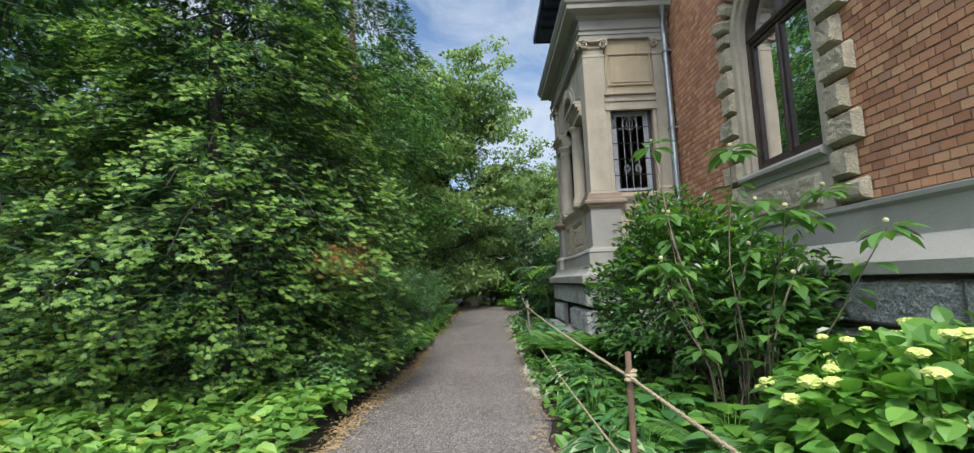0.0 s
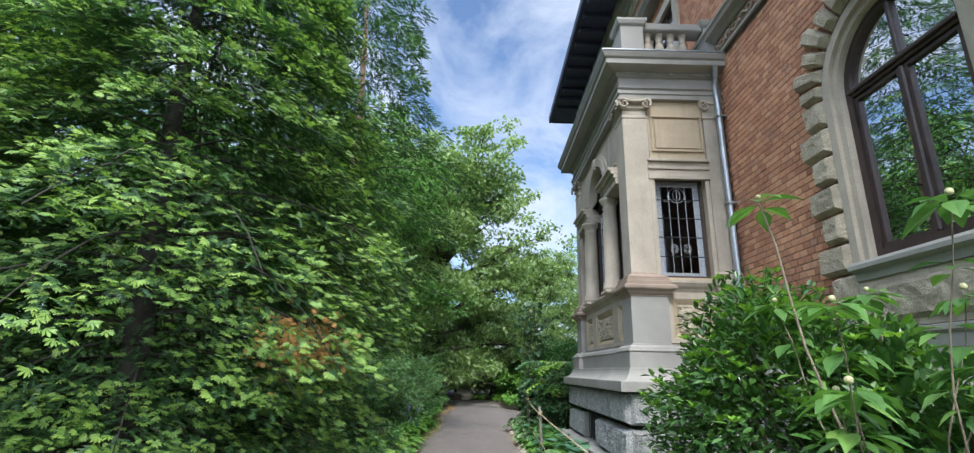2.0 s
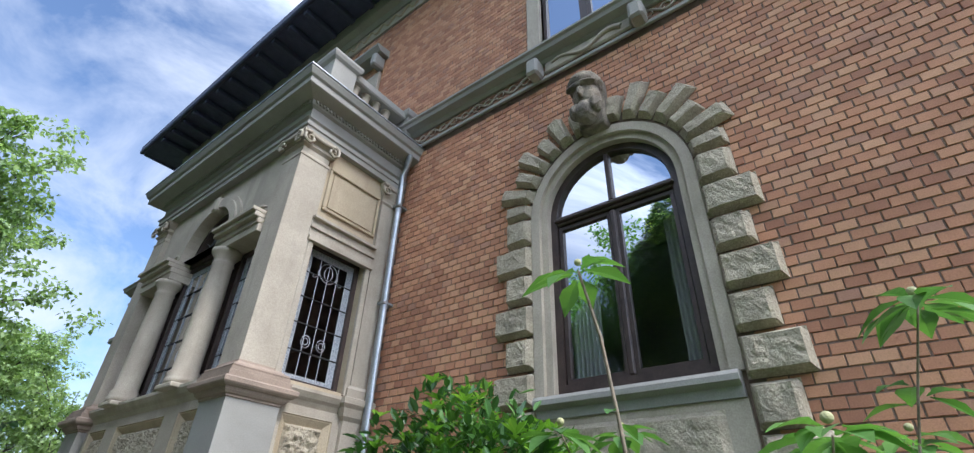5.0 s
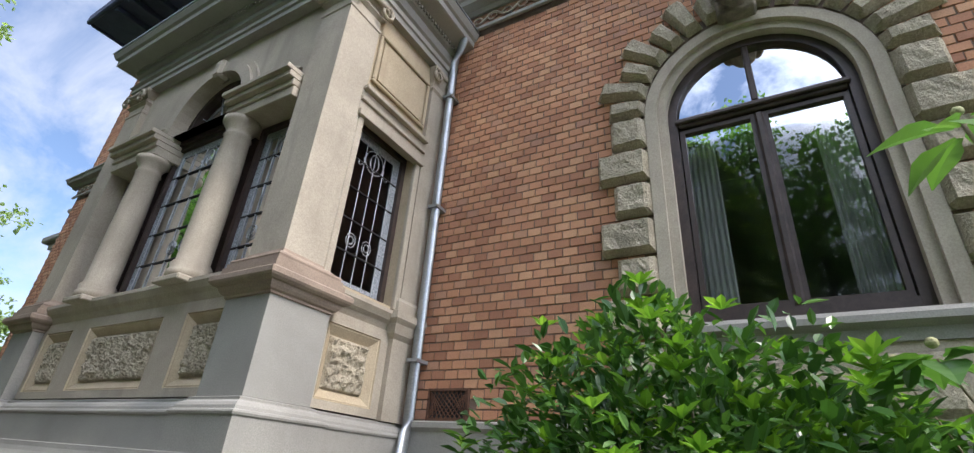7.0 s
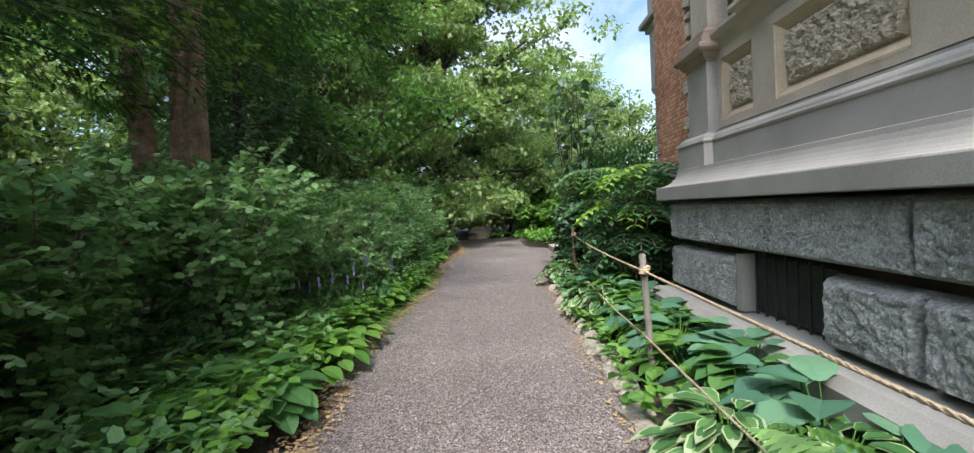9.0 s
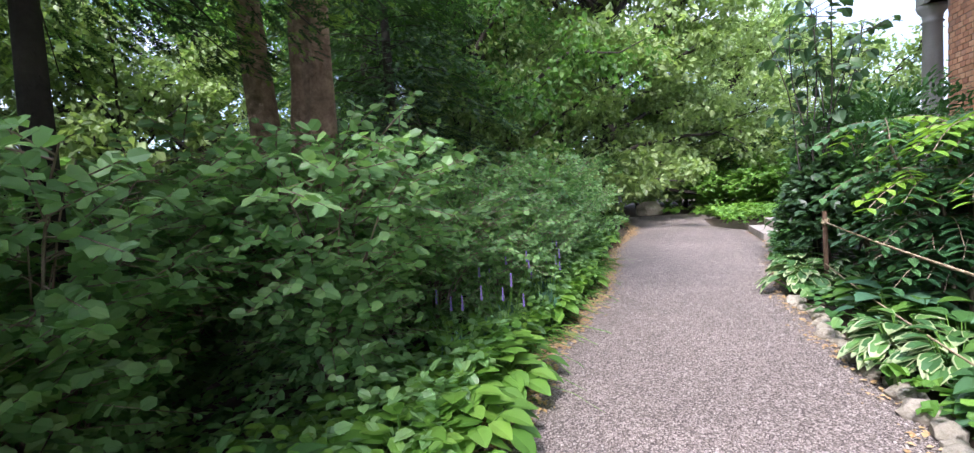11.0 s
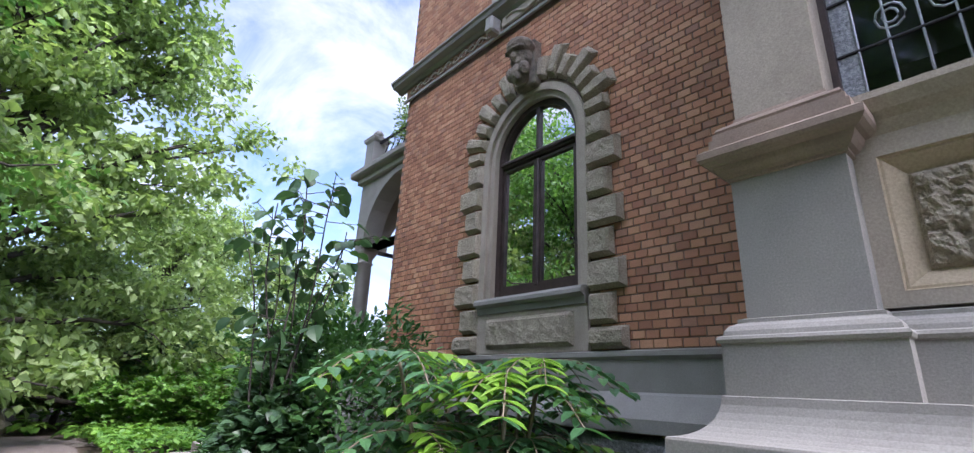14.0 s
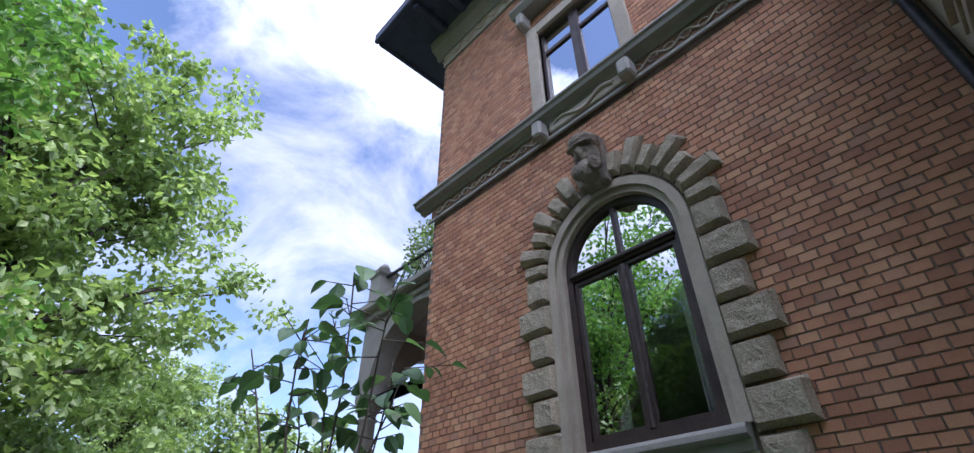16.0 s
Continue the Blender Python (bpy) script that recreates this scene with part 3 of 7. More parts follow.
def voussoir(parent, yc, zc, r0, r1, a0, a1, seed):
    v, f = rough_slab(1, 1, 8, 9, 1.0, 0.0, seed)
    out = []
    nx = 9
    for i, (u, w, d) in enumerate(v):
        k = min(u * (r1 - r0), (1 - u) * (r1 - r0), min(w, 1 - w) * (a1 - a0) * (r0 + r1) / 2)
        kk = min(1.0, k / 0.05)
        nz = noise.noise(Vector((u * 5 + seed * 3.3, w * 3, seed)))
        r, a = r0 + (r1 - r0) * u, a0 + (a1 - a0) * w
        out.append((W - 0.01 - 0.085 * min(1, kk * 1.6) - kk * 0.014 * nz, yc + r * math.cos(a), zc + r * math.sin(a)))
    part_np("voussoir", out, f, M_BOSS, parent)


def bar_box(bm, x0, x1, ya, za, yb, zb, w):
    """A straight bar of width w in the plane of a window from (ya, za) to (yb, zb)."""
    d = math.hypot(yb - ya, zb - za)
    py, pz = -(zb - za) / d * w / 2, (yb - ya) / d * w / 2
    a = [bm.verts.new((x0, y, z)) for y, z in ((ya + py, za + pz), (yb + py, zb + pz), (yb - py, zb - pz), (ya - py, za - pz))]
    b = [bm.verts.new((x1, v.co.y, v.co.z)) for v in a]
    bm.faces.new(a)
    bm.faces.new(b[::-1])
    for i in range(4):
        bm.faces.new((a[i], b[i], b[(i + 1) % 4], a[(i + 1) % 4]))


def ring_band(bm, x0, x1, yc, zs, zb, h0, h1, seg=20, foot=True):
    """An arched band between half widths h0 and h1, legs down to zb, from x0 (front) to x1."""
    def line(h):
        return [(yc + h, zb)] + [(yc + h * math.cos(math.pi * i / seg), zs + h * math.sin(math.pi * i / seg)) for i in range(seg + 1)] + [(yc - h, zb)]
    A, B = line(h0), line(h1)
    fa = [bm.verts.new((x0, y, z)) for y, z in A]
    fb = [bm.verts.new((x0, y, z)) for y, z in B]
    ba = [bm.verts.new((x1, y, z)) for y, z in A]
    bb = [bm.verts.new((x1, y, z)) for y, z in B]
    for i in range(len(A) - 1):
        bm.faces.new((fa[i], fb[i], fb[i + 1], fa[i + 1]))
        bm.faces.new((fa[i + 1], ba[i + 1], ba[i], fa[i]))
        bm.faces.new((fb[i], bb[i], bb[i + 1], fb[i + 1]))
    for i in (0, -1):
        bm.faces.new((fa[i], fb[i], bb[i], ba[i]))


def arched_pane(bm, x, yc, zs, zb, h, seg=20):
    bm.faces.new([bm.verts.new((x, y, z)) for y, z in [(yc - h, zb), (yc + h, zb)] + [(yc + h * math.cos(math.pi * i / seg), zs + h * math.sin(math.pi * i / seg)) for i in range(seg + 1)]])


QP = 0.3185


def arched_window(name, yc, seed):
    w = empty(name, "tall arched window with dark brown wooden frame and bossed sandstone surround", "window", "arched windows", "structure")
    bm = bmesh.new()
    ring_band(bm, W - 0.03, W + 0.12, yc, SPRING, SILL - 0.02, 0.735, 0.83)
    part("archivolt", bm, M_SAND, w)
    bm = bmesh.new()
    ring_band(bm, W + 0.015, W + 0.16, yc, SPRING, SILL - 0.02, 0.665, 0.737)
    part("archivolt", bm, M_SAND, w)
    bm = bmesh.new()
    ring_band(bm, W + 0.09, W + 0.20, yc, SPRING, SILL, 0.595, 0.667)
    box(bm, W + 0.092, W + 0.20, yc - 0.60, yc + 0.60, SILL, SILL + 0.09)
    part("window_frame", bm, M_WOODDK, w)
    bm = bmesh.new()
    box(bm, W + 0.08, W + 0.17, yc - 0.59, yc + 0.59, SPRING - 0.085, SPRING + 0.015, 0.012)
    box(bm, W + 0.05, W + 0.10, yc - 0.61, yc + 0.61, SPRING - 0.055, SPRING - 0.015, 0.01)
    part("transom", bm, M_WOODDK, w)
    part("mullion", one_box(W + 0.085, W + 0.17, yc - 0.030, yc + 0.030, SILL + 0.091, SPRING - 0.101, 0.015), M_WOODDK, w)
    part("mullion", one_box(W + 0.095, W + 0.16, yc - 0.025, yc + 0.025, SPRING + 0.021, SPRING + 0.60, 0.01), M_WOODDK, w)
    for s in (-1, 1):
        bm = bmesh.new()
        for a, b in ((0.030, 0.062), (0.548, 0.585)):
            y0, y1 = sorted((yc + s * a, yc + s * b))
            box(bm, W + 0.11, W + 0.165, y0, y1, SILL + 0.091, SPRING - 0.101)
        y0, y1 = sorted((yc + s * 0.062, yc + s * 0.548))
        box(bm, W + 0.11, W + 0.165, y0, y1, SILL + 0.091, SILL + 0.135)
        box(bm, W + 0.11, W + 0.165, y0, y1, SPRING - 0.135, SPRING - 0.101)
        part("casement", bm, M_WOODDK, w)
        bm = bmesh.new()
        bm.faces.new([bm.verts.new((W + 0.14, y, z)) for y, z in ((y0, SILL + 0.135), (y1, SILL + 0.135), (y1, SPRING - 0.135), (y0, SPRING - 0.135))])
        part("pane", bm, M_GLASS, w).visible_shadow = False
    bm = bmesh.new()
    arched_pane(bm, W + 0.14, yc, SPRING + 0.02, SPRING + 0.02, 0.58)
    part("pane", bm, M_GLASS, w).visible_shadow = False
    part("window_sill", sweep_y([(W + 0.1, SILL + 0.01), (W - 0.10, SILL - 0.03), (W - 0.12, SILL - 0.06), (W - 0.12, SILL - 0.10), (W - 0.06, SILL - 0.13), (W - 0.05, SILL - 0.20), (W + 0.1, SILL - 0.20)], yc - 0.80, yc + 0.80), M_GREY, w)
    part("apron", one_box(W - 0.03, W + 0.3, yc - 0.81, yc + 0.81, 1.95, SILL - 0.201), M_SAND, w)
    v, f = rough_slab(1.30, 0.34, 26, 8, 0.05, 0.016, seed, 11, 0.05)
    part_np("apron_panel", [(W - 0.031 - d, yc - 0.65 + u, 2.0 + z) for u, z, d in v], f, M_BOSS, w)
    top = SPRING + 0.05
    for s in (-1, 1):
        z1, k = top, 0
        while z1 > 2.0:
            z0 = max(z1 - QP, 1.95)
            long = k % 2 == 1
            a, b = yc + s * 0.83, yc + s * (1.25 if long else 1.13)
            quoin_block(w, min(a, b), max(a, b), z0 + 0.012, z1 - 0.012, seed + k + s * 20)
            z1 -= QP
            k += 1
    n = 15
    for i in range(n):
        if i == n // 2:
            continue
        a0, a1 = math.pi * i / n + 0.018, math.pi * (i + 1) / n - 0.018
        voussoir(w, yc, SPRING + 0.05, 0.83, 1.27 if i % 2 == 1 else 1.14, a0, a1, seed + i * 0.7)
    return w


def keystone_head(name, yc, label):
    """A weathered keystone carved as a helmeted head: one plain mesh."""
    bm = bmesh.new()
    z0 = SPRING + 0.78
    box(bm, W - 0.14, W + 0.02, yc - 0.15, yc + 0.15, z0, z0 + 0.66, 0.02)
    for (cx, cy, cz), (sx, sy, sz) in (((W - 0.20, 0, z0 + 0.36), (0.15, 0.145, 0.20)), ((W - 0.22, 0, z0 + 0.52), (0.19, 0.185, 0.13)), ((W - 0.24, 0, z0 + 0.13), (0.12, 0.12, 0.14)),
                                       ((W - 0.35, 0, z0 + 0.33), (0.05, 0.035, 0.07)), ((W - 0.33, 0, z0 + 0.435), (0.07, 0.17, 0.03)),
                                       ((W - 0.26, 0.11, z0 + 0.16), (0.08, 0.07, 0.10)), ((W - 0.26, -0.11, z0 + 0.16), (0.08, 0.07, 0.10)), ((W - 0.2, 0, z0 + 0.62), (0.12, 0.06, 0.07))):
        m = Matrix.Translation((cx, yc + cy, cz)) @ Matrix.Diagonal((sx, sy, sz, 1))
        bmesh.ops.create_icosphere(bm, subdivisions=3, radius=1.0, matrix=m)
    for v in bm.verts:
        v.co += Vector((0.012, 0.012, 0.012)) * noise.noise(v.co * 22) + Vector((0.008, 0.008, 0.008)) * noise.noise(v.co * 50)
    ob = part(name, bm, M_HEAD)
    rm = ob.modifiers.new("fuse", 'REMESH')
    rm.mode, rm.voxel_size = 'VOXEL', 0.009
    return tagged(ob, label, "sculpture", "carved keystones")


for i, yc in enumerate(WIN_YS):
    arched_window("window_%d" % (i + 1), yc, 5 + 40 * i)
    keystone_head("keystone_head", yc, "weathered sandstone keystone carved as a helmeted head above the arched window")
    for s in (-1, 1):
        v, f = [], []
        N = 40
        for j in range(12):
            for k in range(N + 1):
                v.append((W + 0.42 + 0.03 * math.sin(k * 1.1), yc + s * (0.66 - 0.30 * k / N), 2.2 + j * 0.27))
        f = [(j * (N + 1) + k, j * (N + 1) + k + 1, (j + 1) * (N + 1) + k + 1, (j + 1) * (N + 1) + k) for j in range(11) for k in range(N)]
        tagged(part_np("curtain", v, f, M_CURTAIN, smooth=True), "pale drawn-back curtain hanging behind the arched window", "curtain", "curtains")

for i, yc in enumerate(UP_WINS):
    w = empty("window_%d" % (i + 3), "upper casement window in a stone surround on scroll brackets", "window", "upper windows", "structure")
    for s in (-1, 1):
        part("jamb", one_box(W - 0.06, W + 0.15, yc + s * U_HW, yc + s * (U_HW + 0.20), U_Z0, U_Z1 + 0.2, 0.01), M_SAND, w)
        bm = bmesh.new()
        box(bm, W - 0.25, W + 0.0, yc + s * 0.80 - 0.07, yc + s * 0.80 + 0.07, 8.95, 9.25, 0.03)
        part("bracket", bm, M_GREY, w)
        bm = bmesh.new()
        box(bm, W - 0.24, W - 0.035, yc + s * 0.66 - 0.08, yc + s * 0.66 + 0.08, 6.32, 6.579, 0.03)
        part("bracket", bm, M_GREY, w)
        y0, y1 = sorted((yc + s * 0.03, yc + s * U_HW))
        bm = bmesh.new()
        for a, b, c, d in ((y0, y0 + 0.05, U_Z0 + 0.02, U_Z1), (y1 - 0.05, y1, U_Z0 + 0.02, U_Z1), (y0 + 0.05, y1 - 0.05, U_Z0 + 0.02, U_Z0 + 0.08), (y0 + 0.05, y1 - 0.05, U_Z1 - 0.05, U_Z1), (y0 + 0.05, y1 - 0.05, U_Z1 - 0.52, U_Z1 - 0.46)):
            box(bm, W + 0.06, W + 0.12, a, b, c, d)
        part("window_frame", bm, M_WOODDK, w)
        bm = bmesh.new()
        bm.faces.new([bm.verts.new((W + 0.09, y, z)) for y, z in ((y0 + 0.05, U_Z0 + 0.08), (y1 - 0.05, U_Z0 + 0.08), (y1 - 0.05, U_Z1 - 0.05), (y0 + 0.05, U_Z1 - 0.05))])
        part("pane", bm, M_GLASS, w).visible_shadow = False
    part("mullion", one_box(W + 0.05, W + 0.13, yc - 0.03, yc + 0.03, U_Z0, U_Z1), M_WOODDK, w)
    part("lintel", one_box(W - 0.05, W + 0.15, yc - U_HW, yc + U_HW, U_Z1 + 0.001, U_Z1 + 0.2), M_SAND, w)
    part("hood", sweep_y([(W, 9.25), (W - 0.22, 9.25), (W - 0.30, 9.33), (W - 0.30, 9.38), (W, 9.42)], yc - 0.95, yc + 0.95), M_GREY, w)
    part("apron_panel", one_box(W - 0.08, W - 0.032, yc - 0.56, yc + 0.56, 6.39, 6.57, 0.02), M_SAND, w)
    lines = [([(W - 0.09, yc - 0.45 + 0.9 * u, 6.47 + 0.06 * math.sin(u * 9)) for u in np.linspace(0, 1, 14)], [0.035 * (1 - 0.6 * u) for u in np.linspace(0, 1, 14)])]
    tubes("relief", lines, M_SAND, w)
    v = [(W + 0.2 + 0.03 * math.sin(k * 1.2), yc - 0.6 + 1.2 * k / 60, U_Z0 + j * (U_Z1 - U_Z0)) for j in range(2) for k in range(61)]
    tagged(part_np("curtain", v, [(k, k + 1, 61 + k + 1, 61 + k) for k in range(60)], M_CURTAIN, smooth=True), "pale net curtain behind the upper window", "curtain", "net curtains")


# ---- bay window ----
bay = empty("bay_window", "projecting sandstone bay window with columns, balustrade and leaded lights", "bay window", kind="structure")
BX, S0, N0 = BAY_X, BAY_S, BAY_N
hollow = [(0.10 + 0.165 * (1 - math.sin(t)), 1.415 + 0.165 * (1 - math.cos(t))) for t in np.linspace(0, math.pi / 2, 9)]
part("plinth_course", sweep_bay([(0.0, 1.28), (0.262, 1.28), (0.27, 1.288), (0.27, 1.405)] + hollow + [(0.092, 1.583), (0.0, 1.583)], BX, S0, N0, W), M_GREY, bay)
DIE = [(0.085, 1.58), (0.085, 1.79), (0.095, 1.795), (0.10, 1.808), (0.095, 1.82), (0.078, 1.826), (0.074, 1.845), (0.058, 1.865), (0.034, 1.878), (0.030, 1.882), (0.030, 1.897), (0.0, 1.905)]
part("die_course", sweep_bay([(0.0, 1.58)] + DIE, BX + 0.085, S0 + 0.07, N0 - 0.07, W), M_GREY, bay)
part("core", one_box(BX + 0.12, W, S0 + 0.1, N0 - 0.1, 0.0, 1.28), M_MORTAR, bay)
part("foot_slab", sweep_bay([(0.0, -0.02), (0.36, -0.02), (0.36, 0.30), (0.30, 0.36), (0.0, 0.40)], BX, S0, N0, W), M_GREY, bay)
for z0, z1, sd in ((0.40, 0.82, 60), (0.87, 1.27, 80)):
    if z0 < 0.5:
        rusticated(bay, 'y', S0 - 0.13, 10.22, z0, z1, BX - 0.06, [9.55], sd)
        rusticated(bay, 'y', 11.27, N0 + 0.13, z0, z1, BX - 0.06, [], sd + 9)
    else:
        rusticated(bay, 'y', S0 - 0.13, N0 + 0.13, z0, z1, BX - 0.06, [9.6, 10.75, 11.9], sd)
    jx = [2.55] if z0 > 0.5 else [2.2, 2.9]
    cuts = [BX - 0.13] + jx + [W - 0.05]
    for a, b in zip(cuts, cuts[1:]):
        for yf, sg in ((S0 - 0.06, -1), (N0 + 0.06, 1)):
            v, f = rough_slab(b - a - 0.006, z1 - z0, max(6, int((b - a) / 0.022)), 19, 0.13, 0.020, sd + a * 5 + sg, 24.0, 0.05)
            part_np("stone_block", [(a + 0.003 + u, yf + sg * d, z0 + h) for u, h, d in v], f if sg > 0 else [q[::-1] for q in f], M_RUST, bay)
    part("joint_core", one_box(BX - 0.02, W, S0 - 0.02, N0 + 0.02, z0, z1 + 0.04) if z0 > 0.5 else one_box(BX + 0.05, W, S0 - 0.02, N0 + 0.02, z0, z1 + 0.04), M_MORTAR, bay)
# cellar window between the low stones
part("cellar_reveal", one_box(BX - 0.15, BX + 0.04, 11.18, 11.269, 0.40, 0.84), M_GREY, bay)
cw = empty("cellar_window", "small dark cellar window with iron bars between rough stones", "window")
# solid dark plate stands in for the shade inside the window
part("dark_plate", one_box(BX - 0.05, BX - 0.02, 10.23, 11.175, 0.42, 0.83), M_IRON, cw)
for k in range(7):
    part("bar", one_box(BX - 0.10, BX - 0.085, 10.31 + 0.125 * k, 10.325 + 0.125 * k, 0.41, 0.86), M_IRON, cw)

# parapet wall under the lights, with sunk bossed panels
YF = (S0 + N0) / 2                  # middle of the three lights
FX = BX + 0.10                  # wall plane of the front
SY, NY = S0 + 0.08, N0 - 0.08   # wall planes of the sides
PZ0, PZ1 = 1.98, 2.53


def panelled(parent, along, a0, a1, panels, plane, out, z0, z1, deep, material):
    """A wall strip with sunk panels, each lined with a bossed slab."""
    bm = bmesh.new()
    cuts = [a0] + [c for p in panels for c in p] + [a1]

    def bx(a, b, d0, d1, c0, c1):
        d0, d1 = sorted((plane + out * d0, plane + out * d1))
        if along == 'y':
            box(bm, d0, d1, a, b, c0, c1)
        else:
            box(bm, a, b, d0, d1, c0, c1)
    for a, b in zip(cuts[::2], cuts[1::2]):
        bx(a, b, 0, -deep - 0.1, z0, z1)
    for a, b in panels:
        bx(a, b, 0, -deep - 0.1, z0, PZ0)
        bx(a, b, 0, -deep - 0.1, PZ1, z1)
        bx(a, b, -deep, -deep - 0.1, PZ0, PZ1)
    part("parapet", bm, material, parent)
    for i, (a, b) in enumerate(panels):
        v, f = rough_slab(b - a - 0.16, PZ1 - PZ0 - 0.16, int((b - a) / 0.014), 28, 0.035, 0.028, 3.3 * i + a, 19.0, 0.03)
        fr = bmesh.new()
        rings = []
        for ins, dp in ((0.0, 0.0), (0.006, -0.012), (0.016, -0.012), (0.075, -deep + 0.004), (0.085, -deep)):
            q = ((a + ins, PZ0 + ins), (b - ins, PZ0 + ins), (b - ins, PZ1 - ins), (a + ins, PZ1 - ins))
            rings.append([fr.verts.new((plane + out * (dp + 0.002), u, h) if along == 'y' else (u, plane + out * (dp + 0.002), h)) for u, h in q])
        for r0, r1 in zip(rings, rings[1:]):
            for e in range(4):
                fr.faces.new((r0[e], r0[(e + 1) % 4], r1[(e + 1) % 4], r1[e]))
        part("panel_frame", fr, M_SAND_WARM, parent)
        if along == 'y':
            v = [(plane + out * (d - deep + 0.002), a + 0.08 + u, PZ0 + 0.08 + h) for u, h, d in v]
        else:
            v = [(a + 0.08 + u, plane + out * (d - deep + 0.002), PZ0 + 0.08 + h) for u, h, d in v]
        part_np("bossed_panel", v, f, M_BOSS, parent)


PED = 0.46
panelled(bay, 'y', S0 + PED, N0 - PED, [(YF - 1.46, YF - 0.92), (YF - 0.60, YF + 0.60), (YF + 0.92, YF + 1.46)], FX, -1, 1.92, 2.62, 0.06, M_SAND)
panelled(bay, 'x', BX + 0.5, W, [(2.40, 2.98)], SY, -1, 1.92, 2.62, 0.06, M_SAND)
panelled(bay, 'x', BX + 0.5, W, [(2.40, 2.98)], NY, 1, 1.92, 2.62, 0.06, M_SAND)
part("sill_course", sweep_bay([(-0.2, 2.62), (-0.06, 2.62), (-0.03, 2.67), (0.0, 2.70), (0.03, 2.75), (0.03, 2.78), (-0.3, 2.82)], BX + 0.04, S0 + 0.04, N0 - 0.04, W), M_SAND, bay)


def square_column(name, x0, x1, y0, y1, prof, material, parent):
    """A square shaft with mouldings: rows of (out, z)."""
    bm = bmesh.new()
    rings = [[bm.verts.new(c) for c in ((x0 - o, y0 - o, z), (x1 + o, y0 - o, z), (x1 + o, y1 + o, z), (x0 - o, y1 + o, z))] for o, z in prof]
    for a, b in zip(rings, rings[1:]):
        for i in range(4):
            bm.faces.new((a[i], a[(i + 1) % 4], b[(i + 1) % 4], b[i]))
    bm.faces.new(rings[0][::-1])
    bm.faces.new(rings[-1])
    return part(name, bm, material, parent)


def volutes(parent, cx, y0, y1, x0, z, axis):
    """Scrolled capital: two spirals and an egg band on one face."""
    lines = []
    for s in (-1, 1):
        c0 = (y0 + y1) / 2 if axis == 'y' else (x0 + cx) / 2
        half = (y1 - y0) / 2 if axis == 'y' else abs(cx - x0) / 2
        pts, rr = [], []
        for k in range(16):
            a, r = 0.62 * k, 0.085 * (1 - k / 18)
            u, w = c0 + s * (half - 0.02) + s * r * math.sin(a), z + r * math.cos(a)
            pts.append((x0 - 0.035, u, w) if axis == 'y' else (u, y0 - 0.035, w))
            rr.append(0.026 - 0.001 * k)
        lines.append((pts, rr))
    c = [((x0 - 0.03, y0 + (y1 - y0) * u, z + 0.075 - 0.03 * math.sin(math.pi * u)) if axis == 'y' else (x0 + (cx - x0) * u, y0 - 0.03, z + 0.075 - 0.03 * math.sin(math.pi * u))) for u in np.linspace(0, 1, 8)]
    lines.append((c, [0.025] * 8))
    tubes("volute", lines, M_SAND, parent)


PEDP = [(0, 1.907), (0, 2.58), (0.02, 2.60)]
CAP = [(0.0, 2.54), (0.012, 2.545), (0.012, 2.56), (0.03, 2.57), (0.045, 2.59), (0.055, 2.615), (0.075, 2.62), (0.095, 2.635), (0.105, 2.65), (0.105, 2.685), (0.085, 2.70), (0.06, 2.705)]
BASE = [(0.06, 2.706), (0.06, 2.755), (0.045, 2.76), (0.045, 2.79), (0.03, 2.795), (0.035, 2.81), (0.028, 2.825), (0.005, 2.83), (-0.01, 2.845), (-0.03, 2.86), (-0.035, 2.88)]
SHAFT = [(-0.04, 2.86), (-0.04, 5.30), (-0.03, 5.31), (-0.03, 5.34), (-0.045, 5.36), (-0.045, 5.44)]
CAPITAL = [(-0.05, 5.43), (-0.01, 5.47), (-0.03, 5.52), (0.02, 5.58), (0.03, 5.60), (0.03, 5.63)]
for y0, y1 in ((S0, S0 + PED), (N0 - PED, N0)):
    square_column("pedestal", BX, BX + 0.52, y0, y1, PEDP, M_GREY, bay)
    square_column("pedestal_die", BX, BX + 0.52, y0, y1, DIE, M_GREY, bay)
    square_column("pedestal_cap", BX, BX + 0.52, y0, y1, CAP, M_BAND, bay)
    square_column("pilaster_base", BX, BX + 0.50, y0, y1, BASE, M_BAND, bay)
    square_column("pilaster", BX, BX + 0.46, y0, y1, SHAFT, M_SAND, bay)
    square_column("capital", BX, BX + 0.46, y0, y1, CAPITAL, M_SAND, bay)
    volutes(bay, BX, y0 + 0.05, y1 - 0.05, BX, 5.52, 'y')
volutes(bay, BX + 0.42, S0, S0, BX + 0.04, 5.52, 'x')
# slim pilasters against the house wall
for y0, y1 in ((S0 + 0.03, S0 + 0.3), (N0 - 0.3, N0 - 0.03)):
    square_column("wall_pilaster_foot", 3.07, W - 0.001, y0, y1, [(0, 1.91), (0, 2.56), (0.03, 2.60), (0.05, 2.68), (0.08, 2.72), (0.08, 2.78), (0.03, 2.80), (0.03, 2.88), (0, 2.92)], M_SAND, bay)
    square_column("wall_pilaster", 3.09, W - 0.001, y0, y1, [(0, 2.92), (0, 5.30), (0.02, 5.33), (0, 5.36), (0, 5.42), (0.04, 5.60), (0.04, 5.63)], M_SAND, bay)
